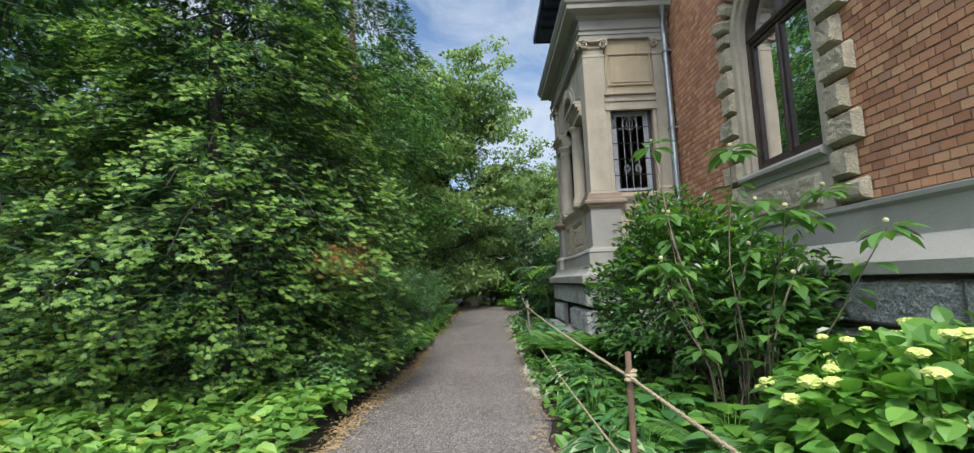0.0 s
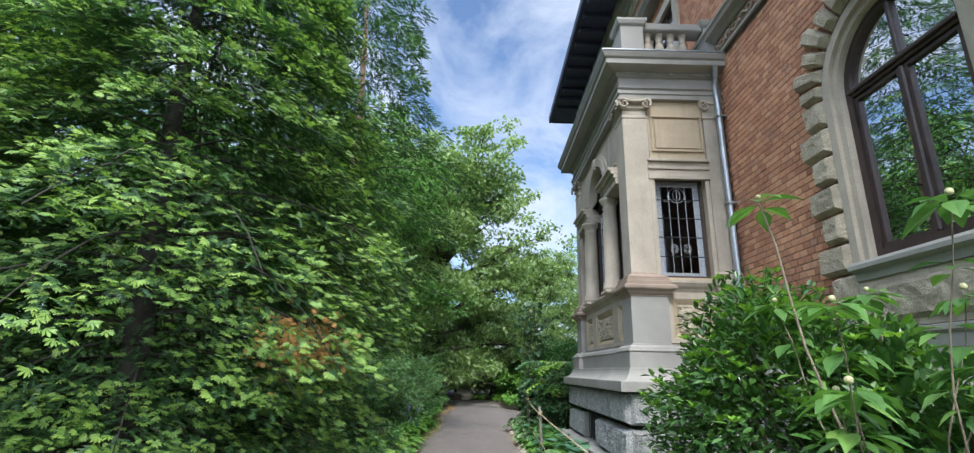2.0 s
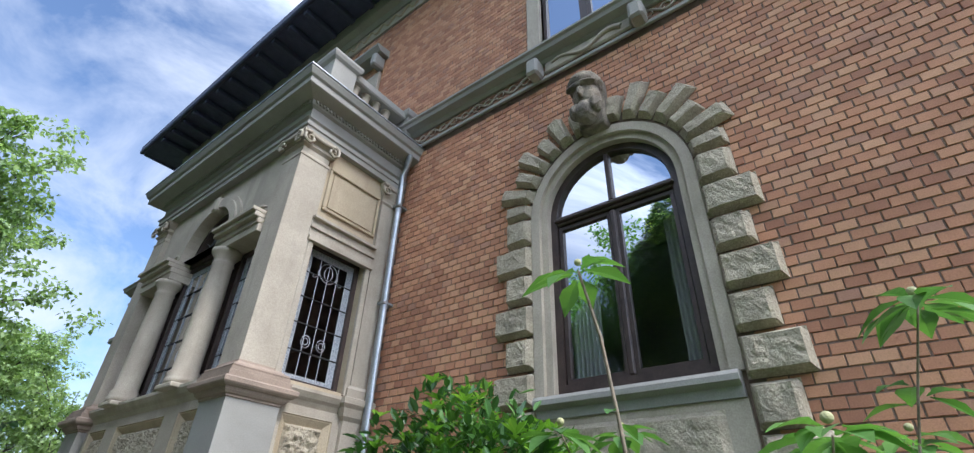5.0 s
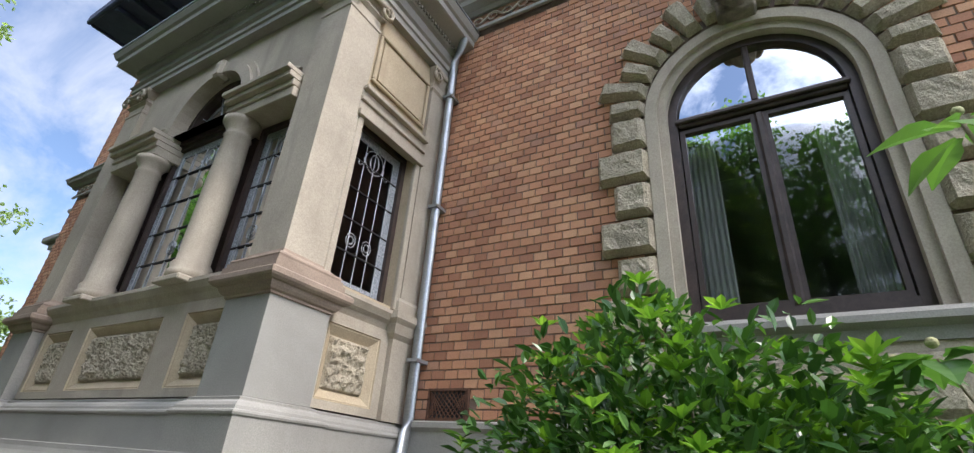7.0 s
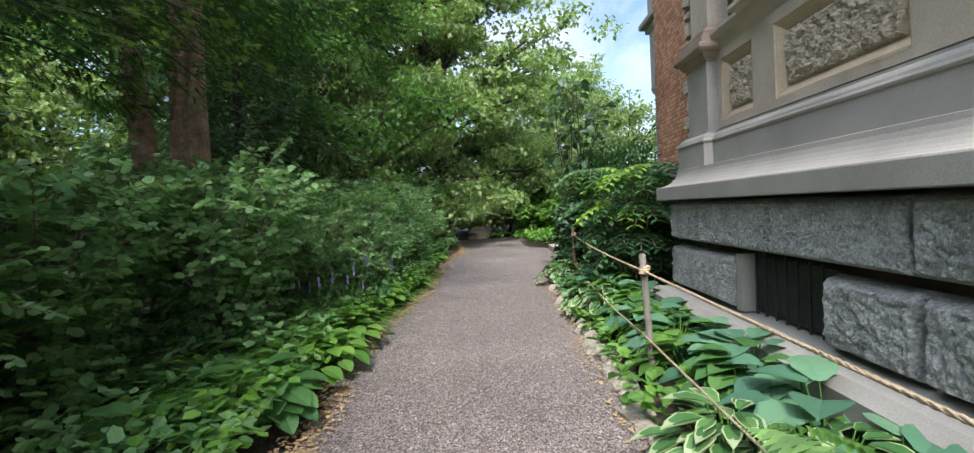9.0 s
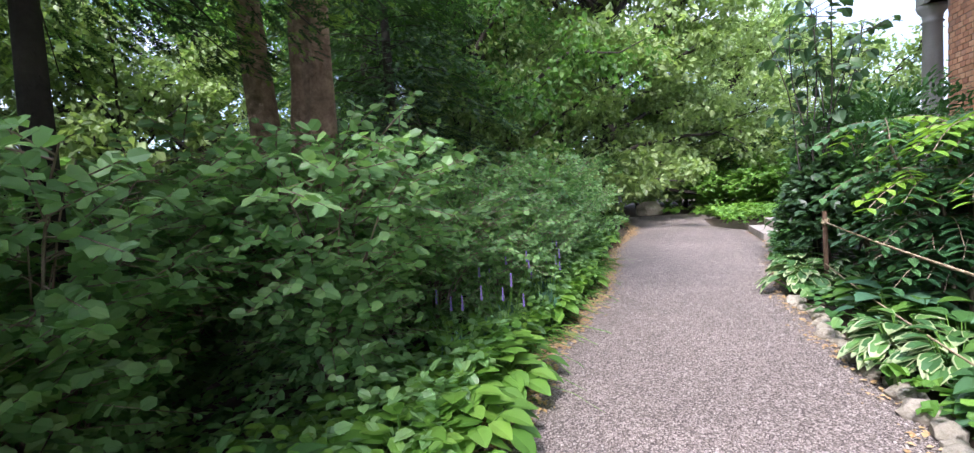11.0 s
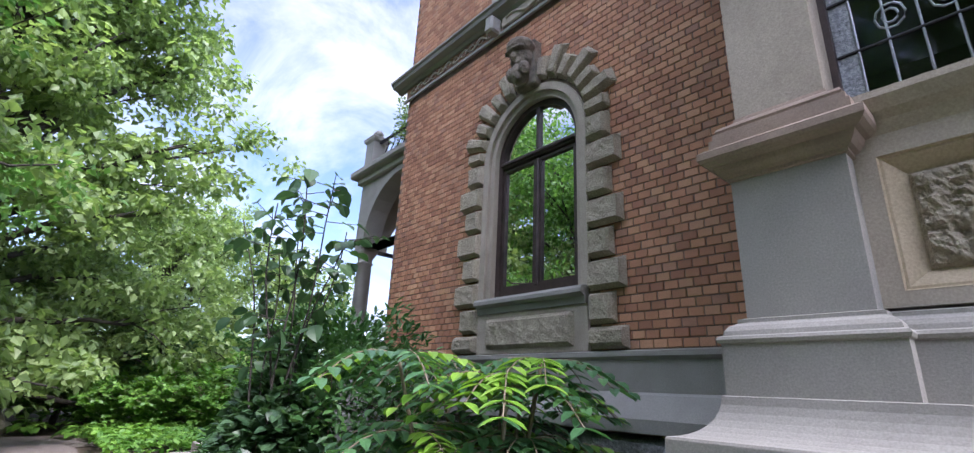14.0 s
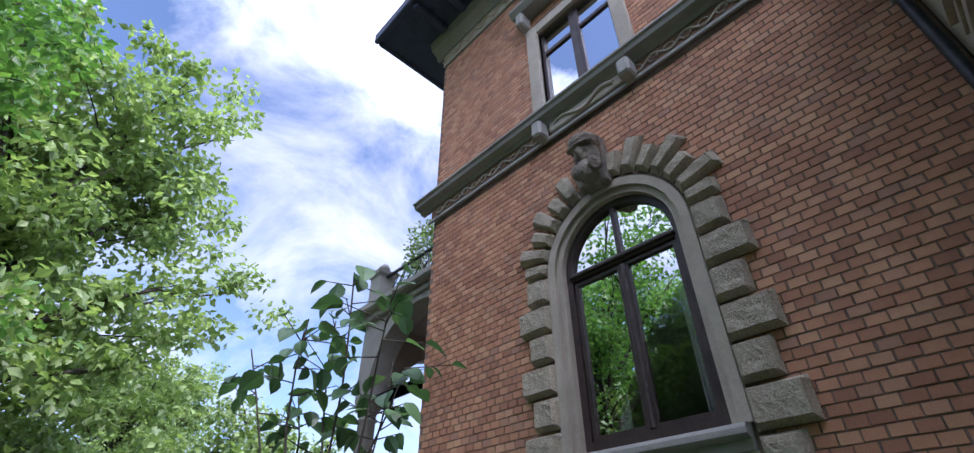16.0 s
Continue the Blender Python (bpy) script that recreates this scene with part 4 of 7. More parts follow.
volutes(bay, W - 0.03, S0 + 0.03, S0 + 0.03, 3.10, 5.52, 'x')

# side faces: one leaded light each, panel above
for yp, out in ((SY, -1), (NY, 1)):
    a, b = sorted((yp, yp - out * 0.25))
    bm = bmesh.new()
    box(bm, BX + 0.44, 2.26, a, b, 2.80, 5.64)
    box(bm, 3.03, W, a, b, 2.80, 5.64)
    box(bm, 2.26, 3.03, a, b, 4.38, 5.64)
    box(bm, 2.26, 3.03, a, b, 2.70, 2.83)
    part("side_wall", bm, M_SAND_WARM, bay)
    o = yp + out * 0.05
    for x0, x1 in ((2.20, 2.27), (3.02, 3.085)):
        part("jamb_strip", one_box(x0, x1, yp + out * 0.001, o, 2.80, 4.30, 0.008), M_SAND, bay)
    bm = bmesh.new()
    for z0, z1, d in ((4.30, 4.36, 0.08), (4.36, 4.46, 0.05), (4.46, 4.50, 0.075), (4.50, 4.58, 0.05), (4.58, 4.62, 0.10)):
        y0, y1 = sorted((yp + out * 0.002, yp + out * d))
        box(bm, 2.18, 3.10, y0, y1, z0 + 0.0005, z1 - 0.0005, 0.004)
    part("hood_moulding", bm, M_SAND, bay)
    y0, y1 = sorted((yp + out * 0.001, yp + out * 0.035))
    bm = bmesh.new()
    px0, px1, pz0, pz1 = 2.32, 3.02, 4.80, 5.34
    for x0, x1, z0, z1 in ((px0 - 0.05, px1 + 0.05, pz1, pz1 + 0.035), (px0 - 0.05, px1 + 0.05, pz0 - 0.035, pz0), (px0 - 0.05, px0 - 0.015, pz0, pz1), (px1 + 0.015, px1 + 0.05, pz0, pz1)):
        box(bm, x0, x1, y0, y1, z0, z1, 0.008)
    box(bm, px0 + 0.02, px1 - 0.02, y0, yp + out * 0.02 if out > 0 else y1, pz0 + 0.03, pz1 - 0.03) if out > 0 else box(bm, px0 + 0.02, px1 - 0.02, yp - 0.02, y1, pz0 + 0.03, pz1 - 0.03)
    part("raised_panel", bm, M_SAND_WARM, bay)


def leaded_light(name, along, a0, a1, z0, z1, plane, label):
    """Dark wooden frame, textured border glass, clear middle panes, lead bars and tracery."""
    w = empty(name, label, "window", "leaded lights", "structure")

    def bx(bm, a, b, d0, d1, c0, c1, bev=0.0):
        if along == 'y':
            box(bm, plane + d0, plane + d1, a, b, c0, c1, bev)
        else:
            box(bm, a, b, plane + d0, plane + d1, c0, c1, bev)
    fw = 0.05
    bm = bmesh.new()
    bx(bm, a0, a0 + fw, -0.04, 0.06, z0, z1)
    bx(bm, a1 - fw, a1, -0.04, 0.06, z0, z1)
    bx(bm, a0 + fw, a1 - fw, -0.04, 0.06, z1 - fw, z1)
    bx(bm, a0 + fw, a1 - fw, -0.04, 0.06, z0, z0 + 0.04)
    part("window_frame", bm, M_WOODDK, w)
    i0, i1, j0, j1 = a0 + fw, a1 - fw, z0 + 0.04, z1 - fw
    bw = min(0.085, (i1 - i0) * 0.16)
    bm = bmesh.new()
    for a, b, c, d in ((i0, i0 + bw, j0, j1), (i1 - bw, i1, j0, j1), (i0 + bw, i1 - bw, j1 - bw, j1), (i0 + bw, i1 - bw, j0, j0 + bw * 0.6)):
        bx(bm, a, b, 0.0, 0.012, c, d)
    part("border_glass", bm, M_OBSC, w, "pale ripple-textured border glass")
    bm = bmesh.new()
    q = ((i0 + bw, j0 + bw * 0.6), (i1 - bw, j0 + bw * 0.6), (i1 - bw, j1 - bw), (i0 + bw, j1 - bw))
    bm.faces.new([bm.verts.new((plane + 0.006, a, z) if along == 'y' else (a, plane + 0.006, z)) for a, z in q])
    part("pane", bm, M_LEADED, w).visible_shadow = False

    def P(a, z):
        return (plane - 0.002, a, z) if along == 'y' else (a, plane - 0.002, z)
    n = 4 if i1 - i0 < 0.8 else 5
    lines = []
    cols = [i0 + bw + (i1 - i0 - 2 * bw) * k / n for k in range(n + 1)]
    for c in cols:
        lines.append(([P(c, j0), P(c, j1 - bw)], [0.006, 0.006]))
    mid = (i0 + i1) / 2
    rr = min(0.12, (i1 - i0) * 0.22)
    zc = j1 - bw - rr * 1.1
    for r, sy in ((rr, 1.0), (rr * 0.45, 1.6)):
        lines.append(([P(mid + r * math.cos(t), zc + r * sy * math.sin(t)) for t in np.linspace(0, 2 * math.pi, 17)], [0.007] * 17))
    for s in (-1, 1):
        lines.append(([P(mid + s * (rr * 0.9 + 0.02 * math.sin(t * 3)) + s * rr * 0.6 * (t / 3), zc - rr * 0.5 + 0.05 * math.sin(2 * t)) for t in np.linspace(0, 3, 8)], [0.007] * 8))
        for r in (0.055, 0.03):
            cz = j0 + (j1 - j0) * 0.28
            lines.append(([P(mid + s * rr * 0.8 + r * math.cos(t), cz + r * 1.2 * math.sin(t)) for t in np.linspace(0, 2 * math.pi, 11)], [0.006] * 11))
    tubes("lead_tracery", lines, M_LEAD, w)
    bars = []
    k = max(3, int((j1 - j0) / 0.29))
    for i in range(1, k):
        z = j0 + (j1 - j0) * i / k
        bars.append(([P(i0, z), P(i1, z)], [0.009, 0.009]))
    tubes("saddle_bar", bars, M_IRON, w)
    return w


leaded_light("window_6", 'x', 2.262, 3.028, 2.832, 4.378, SY + 0.13, "narrow leaded light with textured border glass in the side of the bay")
leaded_light("window_7", 'x', 2.262, 3.028, 2.832, 4.378, NY - 0.13, "narrow leaded light in the north side of the bay")

# front: three lights between columns, arch over the middle one
CY = 0.76
IMP0, IMP1 = 4.38, 4.66
bm = bmesh.new()
arch_wall(bm, FX, FX + 0.30, S0 + PED - 0.02, N0 - PED + 0.02, IMP1, 5.64, YF, 0.62, IMP1, IMP1 + 0.02)
part("front_wall", bm, M_SAND, bay)
bm = bmesh.new()
ring_band(bm, FX - 0.06, FX + 0.1, YF, IMP1 + 0.02, IMP1, 0.60, 0.73)
part("arch_moulding", bm, M_SAND, bay)
bm = bmesh.new()
ring_band(bm, FX - 0.03, FX + 0.05, YF, IMP1 + 0.02, IMP1, 0.73, 0.80)
part("arch_moulding", bm, M_SAND, bay)
bm = bmesh.new()
box(bm, FX - 0.10, FX + 0.05, YF - 0.07, YF + 0.07, 5.22, 5.46, 0.03)
part("arch_keystone", bm, M_SAND, bay)
for s in (-1, 1):
    a, b = sorted((YF + s * (CY - 0.16), (S0 + PED if s < 0 else N0 - PED)))
    bm = bmesh.new()
    for z0, z1, d in ((IMP0, IMP0 + 0.10, 0.10), (IMP0 + 0.10, IMP0 + 0.17, 0.12), (IMP0 + 0.17, IMP0 + 0.23, 0.17), (IMP0 + 0.23, IMP1, 0.21)):
        box(bm, FX - d, FX + 0.28, a if s > 0 else a + 0.001, b, z0 + 0.0005, z1 - 0.0005, 0.006)
    part("impost_entablature", bm, M_SAND, bay)
    pts = [(FX - 0.05, a + 0.06 + (b - a - 0.12) * u, IMP1 + 0.07 + 0.045 * math.sin(u * 14)) for u in np.linspace(0, 1, 16)]
    tubes("scroll_crest", [(pts, [0.028 - 0.012 * abs(u - 0.5) for u in np.linspace(0, 1, 16)])], M_SAND, bay)
    col = lathe([(0.165, 2.80), (0.165, 2.86), (0.15, 2.88), (0.16, 2.92), (0.13, 2.96), (0.13, 3.3), (0.125, 3.8), (0.112, 4.18), (0.125, 4.20), (0.112, 4.22), (0.112, 4.26), (0.15, 4.32), (0.165, 4.34), (0.165, 4.38)], FX - 0.01, YF + s * CY, 20)
    part("column", col, M_SAND, bay, "smooth round sandstone column")
    part("column_plinth", one_box(FX - 0.18, FX + 0.18, YF + s * CY - 0.18, YF + s * CY + 0.18, 2.75, 2.80, 0.01), M_SAND, bay)
    y0, y1 = sorted((YF + s * (CY + 0.10), (S0 + PED - 0.06 if s < 0 else N0 - PED + 0.06)))
    leaded_light("window_%d" % (8 if s < 0 else 9), 'y', y0, y1, 2.80, IMP0, FX + 0.17, "narrow leaded side light between column and pilaster")
leaded_light("window_10", 'y', YF - 0.68, YF + 0.68, 2.80, IMP1 - 0.06, FX + 0.17, "wide leaded light in the middle of the bay front")
w = empty("window_11", "arched leaded fanlight in a dark wooden frame", "window", kind="structure")
bm = bmesh.new()
ring_band(bm, FX + 0.10, FX + 0.22, YF, IMP1, IMP1 - 0.05, 0.56, 0.63)
box(bm, FX + 0.10, FX + 0.23, YF - 0.68, YF + 0.68, IMP1 - 0.06, IMP1 + 0.02)
part("window_frame", bm, M_WOODDK, w)
bm = bmesh.new()
arched_pane(bm, FX + 0.17, YF, IMP1, IMP1, 0.57)
part("pane", bm, M_LEADED, w).visible_shadow = False
tubes("lead_tracery", [([(FX + 0.165, YF + r * math.cos(t), IMP1 + r * math.sin(t)) for t in np.linspace(0.05, math.pi - 0.05, 14)], [0.008] * 14) for r in (0.22, 0.42)] +
      [([(FX + 0.165, YF + 0.22 * math.cos(t), IMP1 + 0.22 * math.sin(t)), (FX + 0.165, YF + 0.56 * math.cos(t), IMP1 + 0.56 * math.sin(t))], [0.007, 0.007]) for t in (0.6, 1.2, 1.94, 2.54)], M_LEAD, w)

# entablature, cornice and balustrade
ENT = [(-0.3, 5.63), (0.0, 5.63), (0.0, 5.70), (0.02, 5.71), (0.02, 5.77), (0.05, 5.79), (0.0, 5.80), (0.0, 5.98), (0.04, 6.00), (0.06, 6.05), (0.10, 6.06), (0.22, 6.09), (0.24, 6.10), (0.24, 6.18), (0.27, 6.20), (0.30, 6.26), (0.30, 6.29), (0.0, 6.33)]
part("entablature", sweep_bay(ENT, BX, S0, N0, W), M_GREY, bay)
part("zinc_edge", sweep_bay([(0.302, 6.285), (0.315, 6.285), (0.315, 6.305), (0.2, 6.32)], BX, S0, N0, W), M_ZINC, bay, "bright zinc drip edge")
dent = one_box(-0.012, 0.012, -0.012, 0.012, 0, 0.035)
d_ob = part("dentil", dent, M_GREY, bay)
d_ob.location = (BX - 0.07, S0, 6.015)
n_d = int((N0 - S0) / 0.05)
spots = [(BX - 0.07, S0 + 0.05 * k) for k in range(1, n_d)] + [(BX + 0.05 * k, S0 - 0.07) for k in range(0, 31)]
dv = [(x + dx * 0.012, y + dy * 0.012, 6.015 + dz * 0.035) for x, y in spots for dx in (-1, 1) for dy in (-1, 1) for dz in (0, 1)]
df = [tuple(8 * i + k for k in f) for i in range(len(spots)) for f in ((0, 1, 3, 2), (4, 6, 7, 5), (0, 4, 5, 1), (2, 3, 7, 6), (0, 2, 6, 4), (1, 5, 7, 3))]
tagged(part_np("dentil_row", dv, df, M_GREY, bay), kind="stuff")
bal = empty("balustrade", "grey stone balustrade with turned balusters on the bay roof", "balustrade", kind="structure")
BB, BS = 0.06, -0.08
for x0, y0 in ((BX + BB, S0 + BS), (BX + BB, N0 - BS - 0.36), (W - 0.2, S0 + BS), (W - 0.2, N0 - BS - 0.3)):
    wd = 0.36 if x0 < 2.5 else 0.199
    square_column("post", x0, x0 + wd, y0, y0 + (0.36 if x0 < 2.5 else 0.3), [(0.02, 6.32), (0.02, 6.38), (0, 6.40), (0, 6.90), (0.04, 6.93), (0.06, 6.98), (0.06, 7.02), (0.0, 7.05)], M_GREY, bal)
for a, b in ((S0 + BS + 0.03, S0 + BS + 0.31), (N0 - BS - 0.31, N0 - BS - 0.03)):
    part("rail", one_box(BX + BB + 0.36, W - 0.2, a, b, 6.86, 7.0, 0.02), M_GREY, bal)
    part("foot_rail", one_box(BX + BB + 0.36, W - 0.2, a, b, 6.32, 6.42, 0.015), M_GREY, bal)
part("rail", one_box(BX + BB + 0.04, BX + BB + 0.32, S0 + BS + 0.36, N0 - BS - 0.36, 6.86, 7.0, 0.02), M_GREY, bal)
part("foot_rail", one_box(BX + BB + 0.04, BX + BB + 0.32, S0 + BS + 0.36, N0 - BS - 0.36, 6.32, 6.42, 0.015), M_GREY, bal)
b_bm = lathe([(0.075, 6.42), (0.075, 6.45), (0.045, 6.47), (0.07, 6.52), (0.082, 6.58), (0.06, 6.66), (0.04, 6.70), (0.06, 6.715), (0.04, 6.73), (0.06, 6.78), (0.05, 6.82), (0.072, 6.84), (0.072, 6.862)], 0, 0, 12)
b_ob = part("baluster", b_bm, M_SAND, bal)
spots = [(BX + BB + 0.36 + 0.12 + 0.19 * k, y) for k in range(4) for y in (S0 + BS + 0.17, N0 - BS - 0.17)] + [(BX + BB + 0.18, S0 + BS + 0.52 + 0.198 * k) for k in range(15)]
b_ob.location = (*spots[0], 0)
for x, y in spots[1:]:
    c = new("baluster", b_ob.data)
    c.parent, c.location = bal, (x, y, 0)
part("bay_roof", one_box(BX, W, S0, N0, 6.30, 6.325), M_ZINC, bay)
part("bay_ceiling", one_box(BX + 0.35, W + 0.4, S0 + 0.3, N0 - 0.3, 5.64, 5.70), M_ROOM, bay)
part("bay_floor", one_box(BX + 0.2, W + 0.5, S0 + 0.15, N0 - 0.15, 1.80, 1.9), M_ROOM, bay)

# downpipe in the corner beside the bay
pipe = empty("downpipe", "grey zinc downpipe in the corner of wall and bay", "pipe")
px, py = W - 0.10, S0 - 0.06
tube("pipe", [(W - 0.16, S0 - 0.22, 6.12), (W - 0.14, S0 - 0.16, 6.0), (px, py, 5.85), (px, py, 5.6), (px, py, 1.95), (px - 0.02, py, 1.85), (px - 0.2, py - 0.12, 1.55), (px - 0.24, py - 0.15, 1.4), (px - 0.24, py - 0.15, 0.45), (px - 0.24, py - 0.2, 0.37)], 0.045, M_ZINC, pipe, 10)
for z in (2.4, 3.9, 5.3):
    part("clip", one_box(px - 0.06, W, py - 0.055, py + 0.055, z, z + 0.03), M_ZINC, pipe)
npipe = empty("downpipe", "dark grey downpipe behind the north corner of the bay", "pipe")
tube("pipe", [(px, N0 + 0.06, 6.0), (px, N0 + 0.06, 1.95), (px - 0.24, N0 + 0.15, 1.5), (px - 0.24, N0 + 0.15, 0.4)], 0.04, M_IRON, npipe, 10)
for z in (2.4, 3.9, 5.3):
    part("clip", one_box(px - 0.055, W, N0 + 0.01, N0 + 0.11, z, z + 0.03), M_ZINC, npipe)
nv = empty("wall_vent", "black metal grille set in the brick wall foot", "vent")
part("frame", one_box(W - 0.02, W + 0.01, 12.68, 12.98, 1.97, 2.15, 0.004), M_IRON, nv)
for k in range(6):
    part("slat", one_box(W - 0.03, W - 0.021, 12.70, 12.96, 1.985 + 0.027 * k, 2.0 + 0.027 * k), M_IRON, nv)
# air brick
vent = empty("wall_vent", "rusty diamond-lattice air vent set in the brick wall", "vent")
VY = 7.93
bm = bmesh.new()
for a, b, c, d in ((VY, VY + 0.40, 1.95, 1.97), (VY, VY + 0.40, 2.18, 2.20), (VY, VY + 0.02, 1.97, 2.18), (VY + 0.38, VY + 0.40, 1.97, 2.18)):
    box(bm, W - 0.02, W + 0.02, a, b, c, d)
part("frame", bm, M_RUSTIRON, vent)
# wall is not cut here: a dark plate stands for the shaded hollow
part("hole", one_box(W + 0.0, W + 0.01, VY + 0.02, VY + 0.38, 1.97, 2.18), M_IRON, vent)
lat = []
for k in range(-4, 9):
    for s in (-1, 1):
        y0 = VY + 0.02 + 0.045 * k
        a = (W - 0.008, max(VY + 0.02, min(VY + 0.38, y0 if s > 0 else y0 + 0.2)), 1.97)
        b = (W - 0.008, max(VY + 0.02, min(VY + 0.38, y0 + 0.2 if s > 0 else y0)), 2.18)
        lat.append(([a, b], [0.005, 0.005]))
tubes("lattice", lat, M_RUSTIRON, vent, 4)

# ---- porch beyond the north corner ----
porch = empty("porch", "stone arcaded porch with a terrace and iron railing on top", "porch", kind="structure")
PX, PY0, PY1 = 4.44, NORTH + 0.02, 22.2
CZ, TZ = 4.50, 6.10             # springing of the arches, underside of the cornice
bm = bmesh.new()
arch_wall(bm, PX, PX + 0.40, PY0, PY1 - 0.2, CZ, TZ, 20.12, 1.45, CZ, CZ + 0.02)
part("arcade", bm, M_GREY, porch)
bm = bmesh.new()
ring_band(bm, PX - 0.04, PX + 0.02, 20.12, CZ + 0.02, CZ + 0.01, 1.45, 1.60)
part("arch_moulding", bm, M_GREY, porch)
PCOL = [(0.24, 1.0), (0.24, 1.15), (0.19, 1.2), (0.18, 2.4), (0.16, CZ - 0.36), (0.2, CZ - 0.33), (0.16, CZ - 0.30), (0.17, CZ - 0.2), (0.24, CZ - 0.1), (0.27, CZ)]
for x in (0.2, 3.2, 6.0, 8.4):
    part("column", lathe(PCOL, PX + x, 21.8, 16), M_GREY, porch)
for k in range(3):
    bm = bmesh.new()
    x_a, x_b = PX + 0.401 + 2.8 * k, PX + 3.2 + 2.8 * k
    arch_wall(bm, 21.62, 21.99, x_a, min(x_b, EAST) - 0.001, CZ, TZ, (x_a + min(x_b, EAST)) / 2, 1.18, CZ, CZ + 0.02)
    for v in bm.verts:
        v.co.x, v.co.y = v.co.y, v.co.x
    part("north_arcade", bm, M_GREY, porch)
part("cornice", one_box(PX - 0.10, EAST, PY0, PY1 - 0.10, TZ, TZ + 0.15, 0.02), M_GREY, porch)
part("cornice", one_box(PX - 0.25, EAST, PY0, PY1 + 0.05, TZ + 0.151, TZ + 0.34, 0.04), M_GREY, porch)
part("podium", one_box(PX - 0.1, EAST, PY0, PY1, 0.0, 1.0, 0.02), M_GREY, porch)
RZ = TZ + 0.34
square_column("post", PX - 0.02, PX + 0.36, PY1 - 0.55, PY1 - 0.17, [(0.03, RZ), (0.03, RZ + 0.1), (0, RZ + 0.13), (0, RZ + 0.75), (0.05, RZ + 0.81), (0.06, RZ + 0.89), (0, RZ + 0.93)], M_GREY, porch)
part("finial", lathe([(0.06, RZ + 0.93), (0.12, RZ + 1.0), (0.13, RZ + 1.06), (0.07, RZ + 1.14), (0.0, RZ + 1.18)], PX + 0.17, PY1 - 0.36, 12), M_GREY, porch)
for z in (RZ + 0.06, RZ + 0.72):
    part("railing_bar", one_box(PX + 0.12, PX + 0.18, PY0, PY1 - 0.56, z, z + 0.045), M_IRON, porch)
for k in range(11):
    tube("railing_scroll", [(PX + 0.15, PY0 + 0.2 + 0.27 * k + 0.1 * math.sin(t * 2), RZ + 0.10 + 0.62 * t / 3) for t in np.linspace(0, 3, 9)], 0.014, M_IRON, porch)


# ---- plants ----
rng = np.random.default_rng(7)
LEAF2 = (np.array([(0, 0, 0), (0.45, 0.36, 0.07), (1, 0, -0.10), (0.45, -0.36, 0.07)]), np.array([(0, 1, 2), (0, 2, 3)]))
LANCE = (np.array([(0, 0, 0), (0.5, 0.15, 0.05), (1, 0, -0.12), (0.5, -0.15, 0.05)]), np.array([(0, 1, 2), (0, 2, 3)]))


def blade(widths, fold=0.10, curl=0.15, tip=True):
    """A leaf of several cross rows: widths along its length."""
    v, f = [], []
    n = len(widths)
    for i, w in enumerate(widths):
        u = i / (n - 1)
        z = -curl * u * u
        v += [(u, w, z + fold * w * 2), (u, 0, z), (u, -w, z + fold * w * 2)]
    for i in range(n - 1):
        a = 3 * i
        for s in (0, 1):
            f += [(a + s, a + s + 1, a + s + 4), (a + s, a + s + 4, a + s + 3)]
    return np.array(v), np.array(f)


HEART = blade((0.10, 0.36, 0.40, 0.27, 0.01), 0.12, 0.22)
OVAL = blade((0.02, 0.20, 0.25, 0.17, 0.01), 0.15, 0.15)
LONG = blade((0.03, 0.10, 0.12, 0.08, 0.01), 0.15, 0.25)
GRASS = blade((0.012, 0.012, 0.008, 0.002), 0.2, 0.5)


def sprig_template(n=4):
    v = [(i / n, 0, -0.10 * (i / n) ** 2) for i in range(n + 1)]
    f = []
    for i in range(n):
        u = (i + 0.5) / n
        L = 0.27 * (1 - 0.5 * u)
        for s in (1, -1):
            v.append((u + 0.24, s * L, 0.03 - 0.12 * u))
            f.append((i, i + 1, len(v) - 1))
    return np.array(v), np.array(f)


SPRIG = sprig_template()


def tuft_template():
    """A small rounded fan of soft young needles."""
    v, f = [(0, 0, 0)], []
    for i in range(6):
        a = (i - 2.5) * 0.42
        r = 1.0 - 0.18 * abs(i - 2.5)
        for da, k in ((-0.17, 0.72), (0.0, 1.0), (0.17, 0.72)):
            v.append((r * k * math.cos(a + da), r * k * math.sin(a + da), -0.12 * k * k + 0.05 * (i % 2)))
        b = 3 * i + 1
        f += [(0, b, b + 1), (0, b + 1, b + 2)]
    return np.array(v), np.array(f)


TUFT = tuft_template()


def frames_of(d, up):
    x = d / np.maximum(np.linalg.norm(d, axis=1, keepdims=True), 1e-9)
    n = up - (up * x).sum(1, keepdims=True) * x
    n /= np.maximum(np.linalg.norm(n, axis=1, keepdims=True), 1e-9)
    return np.stack([x, np.cross(n, x), n], axis=2)


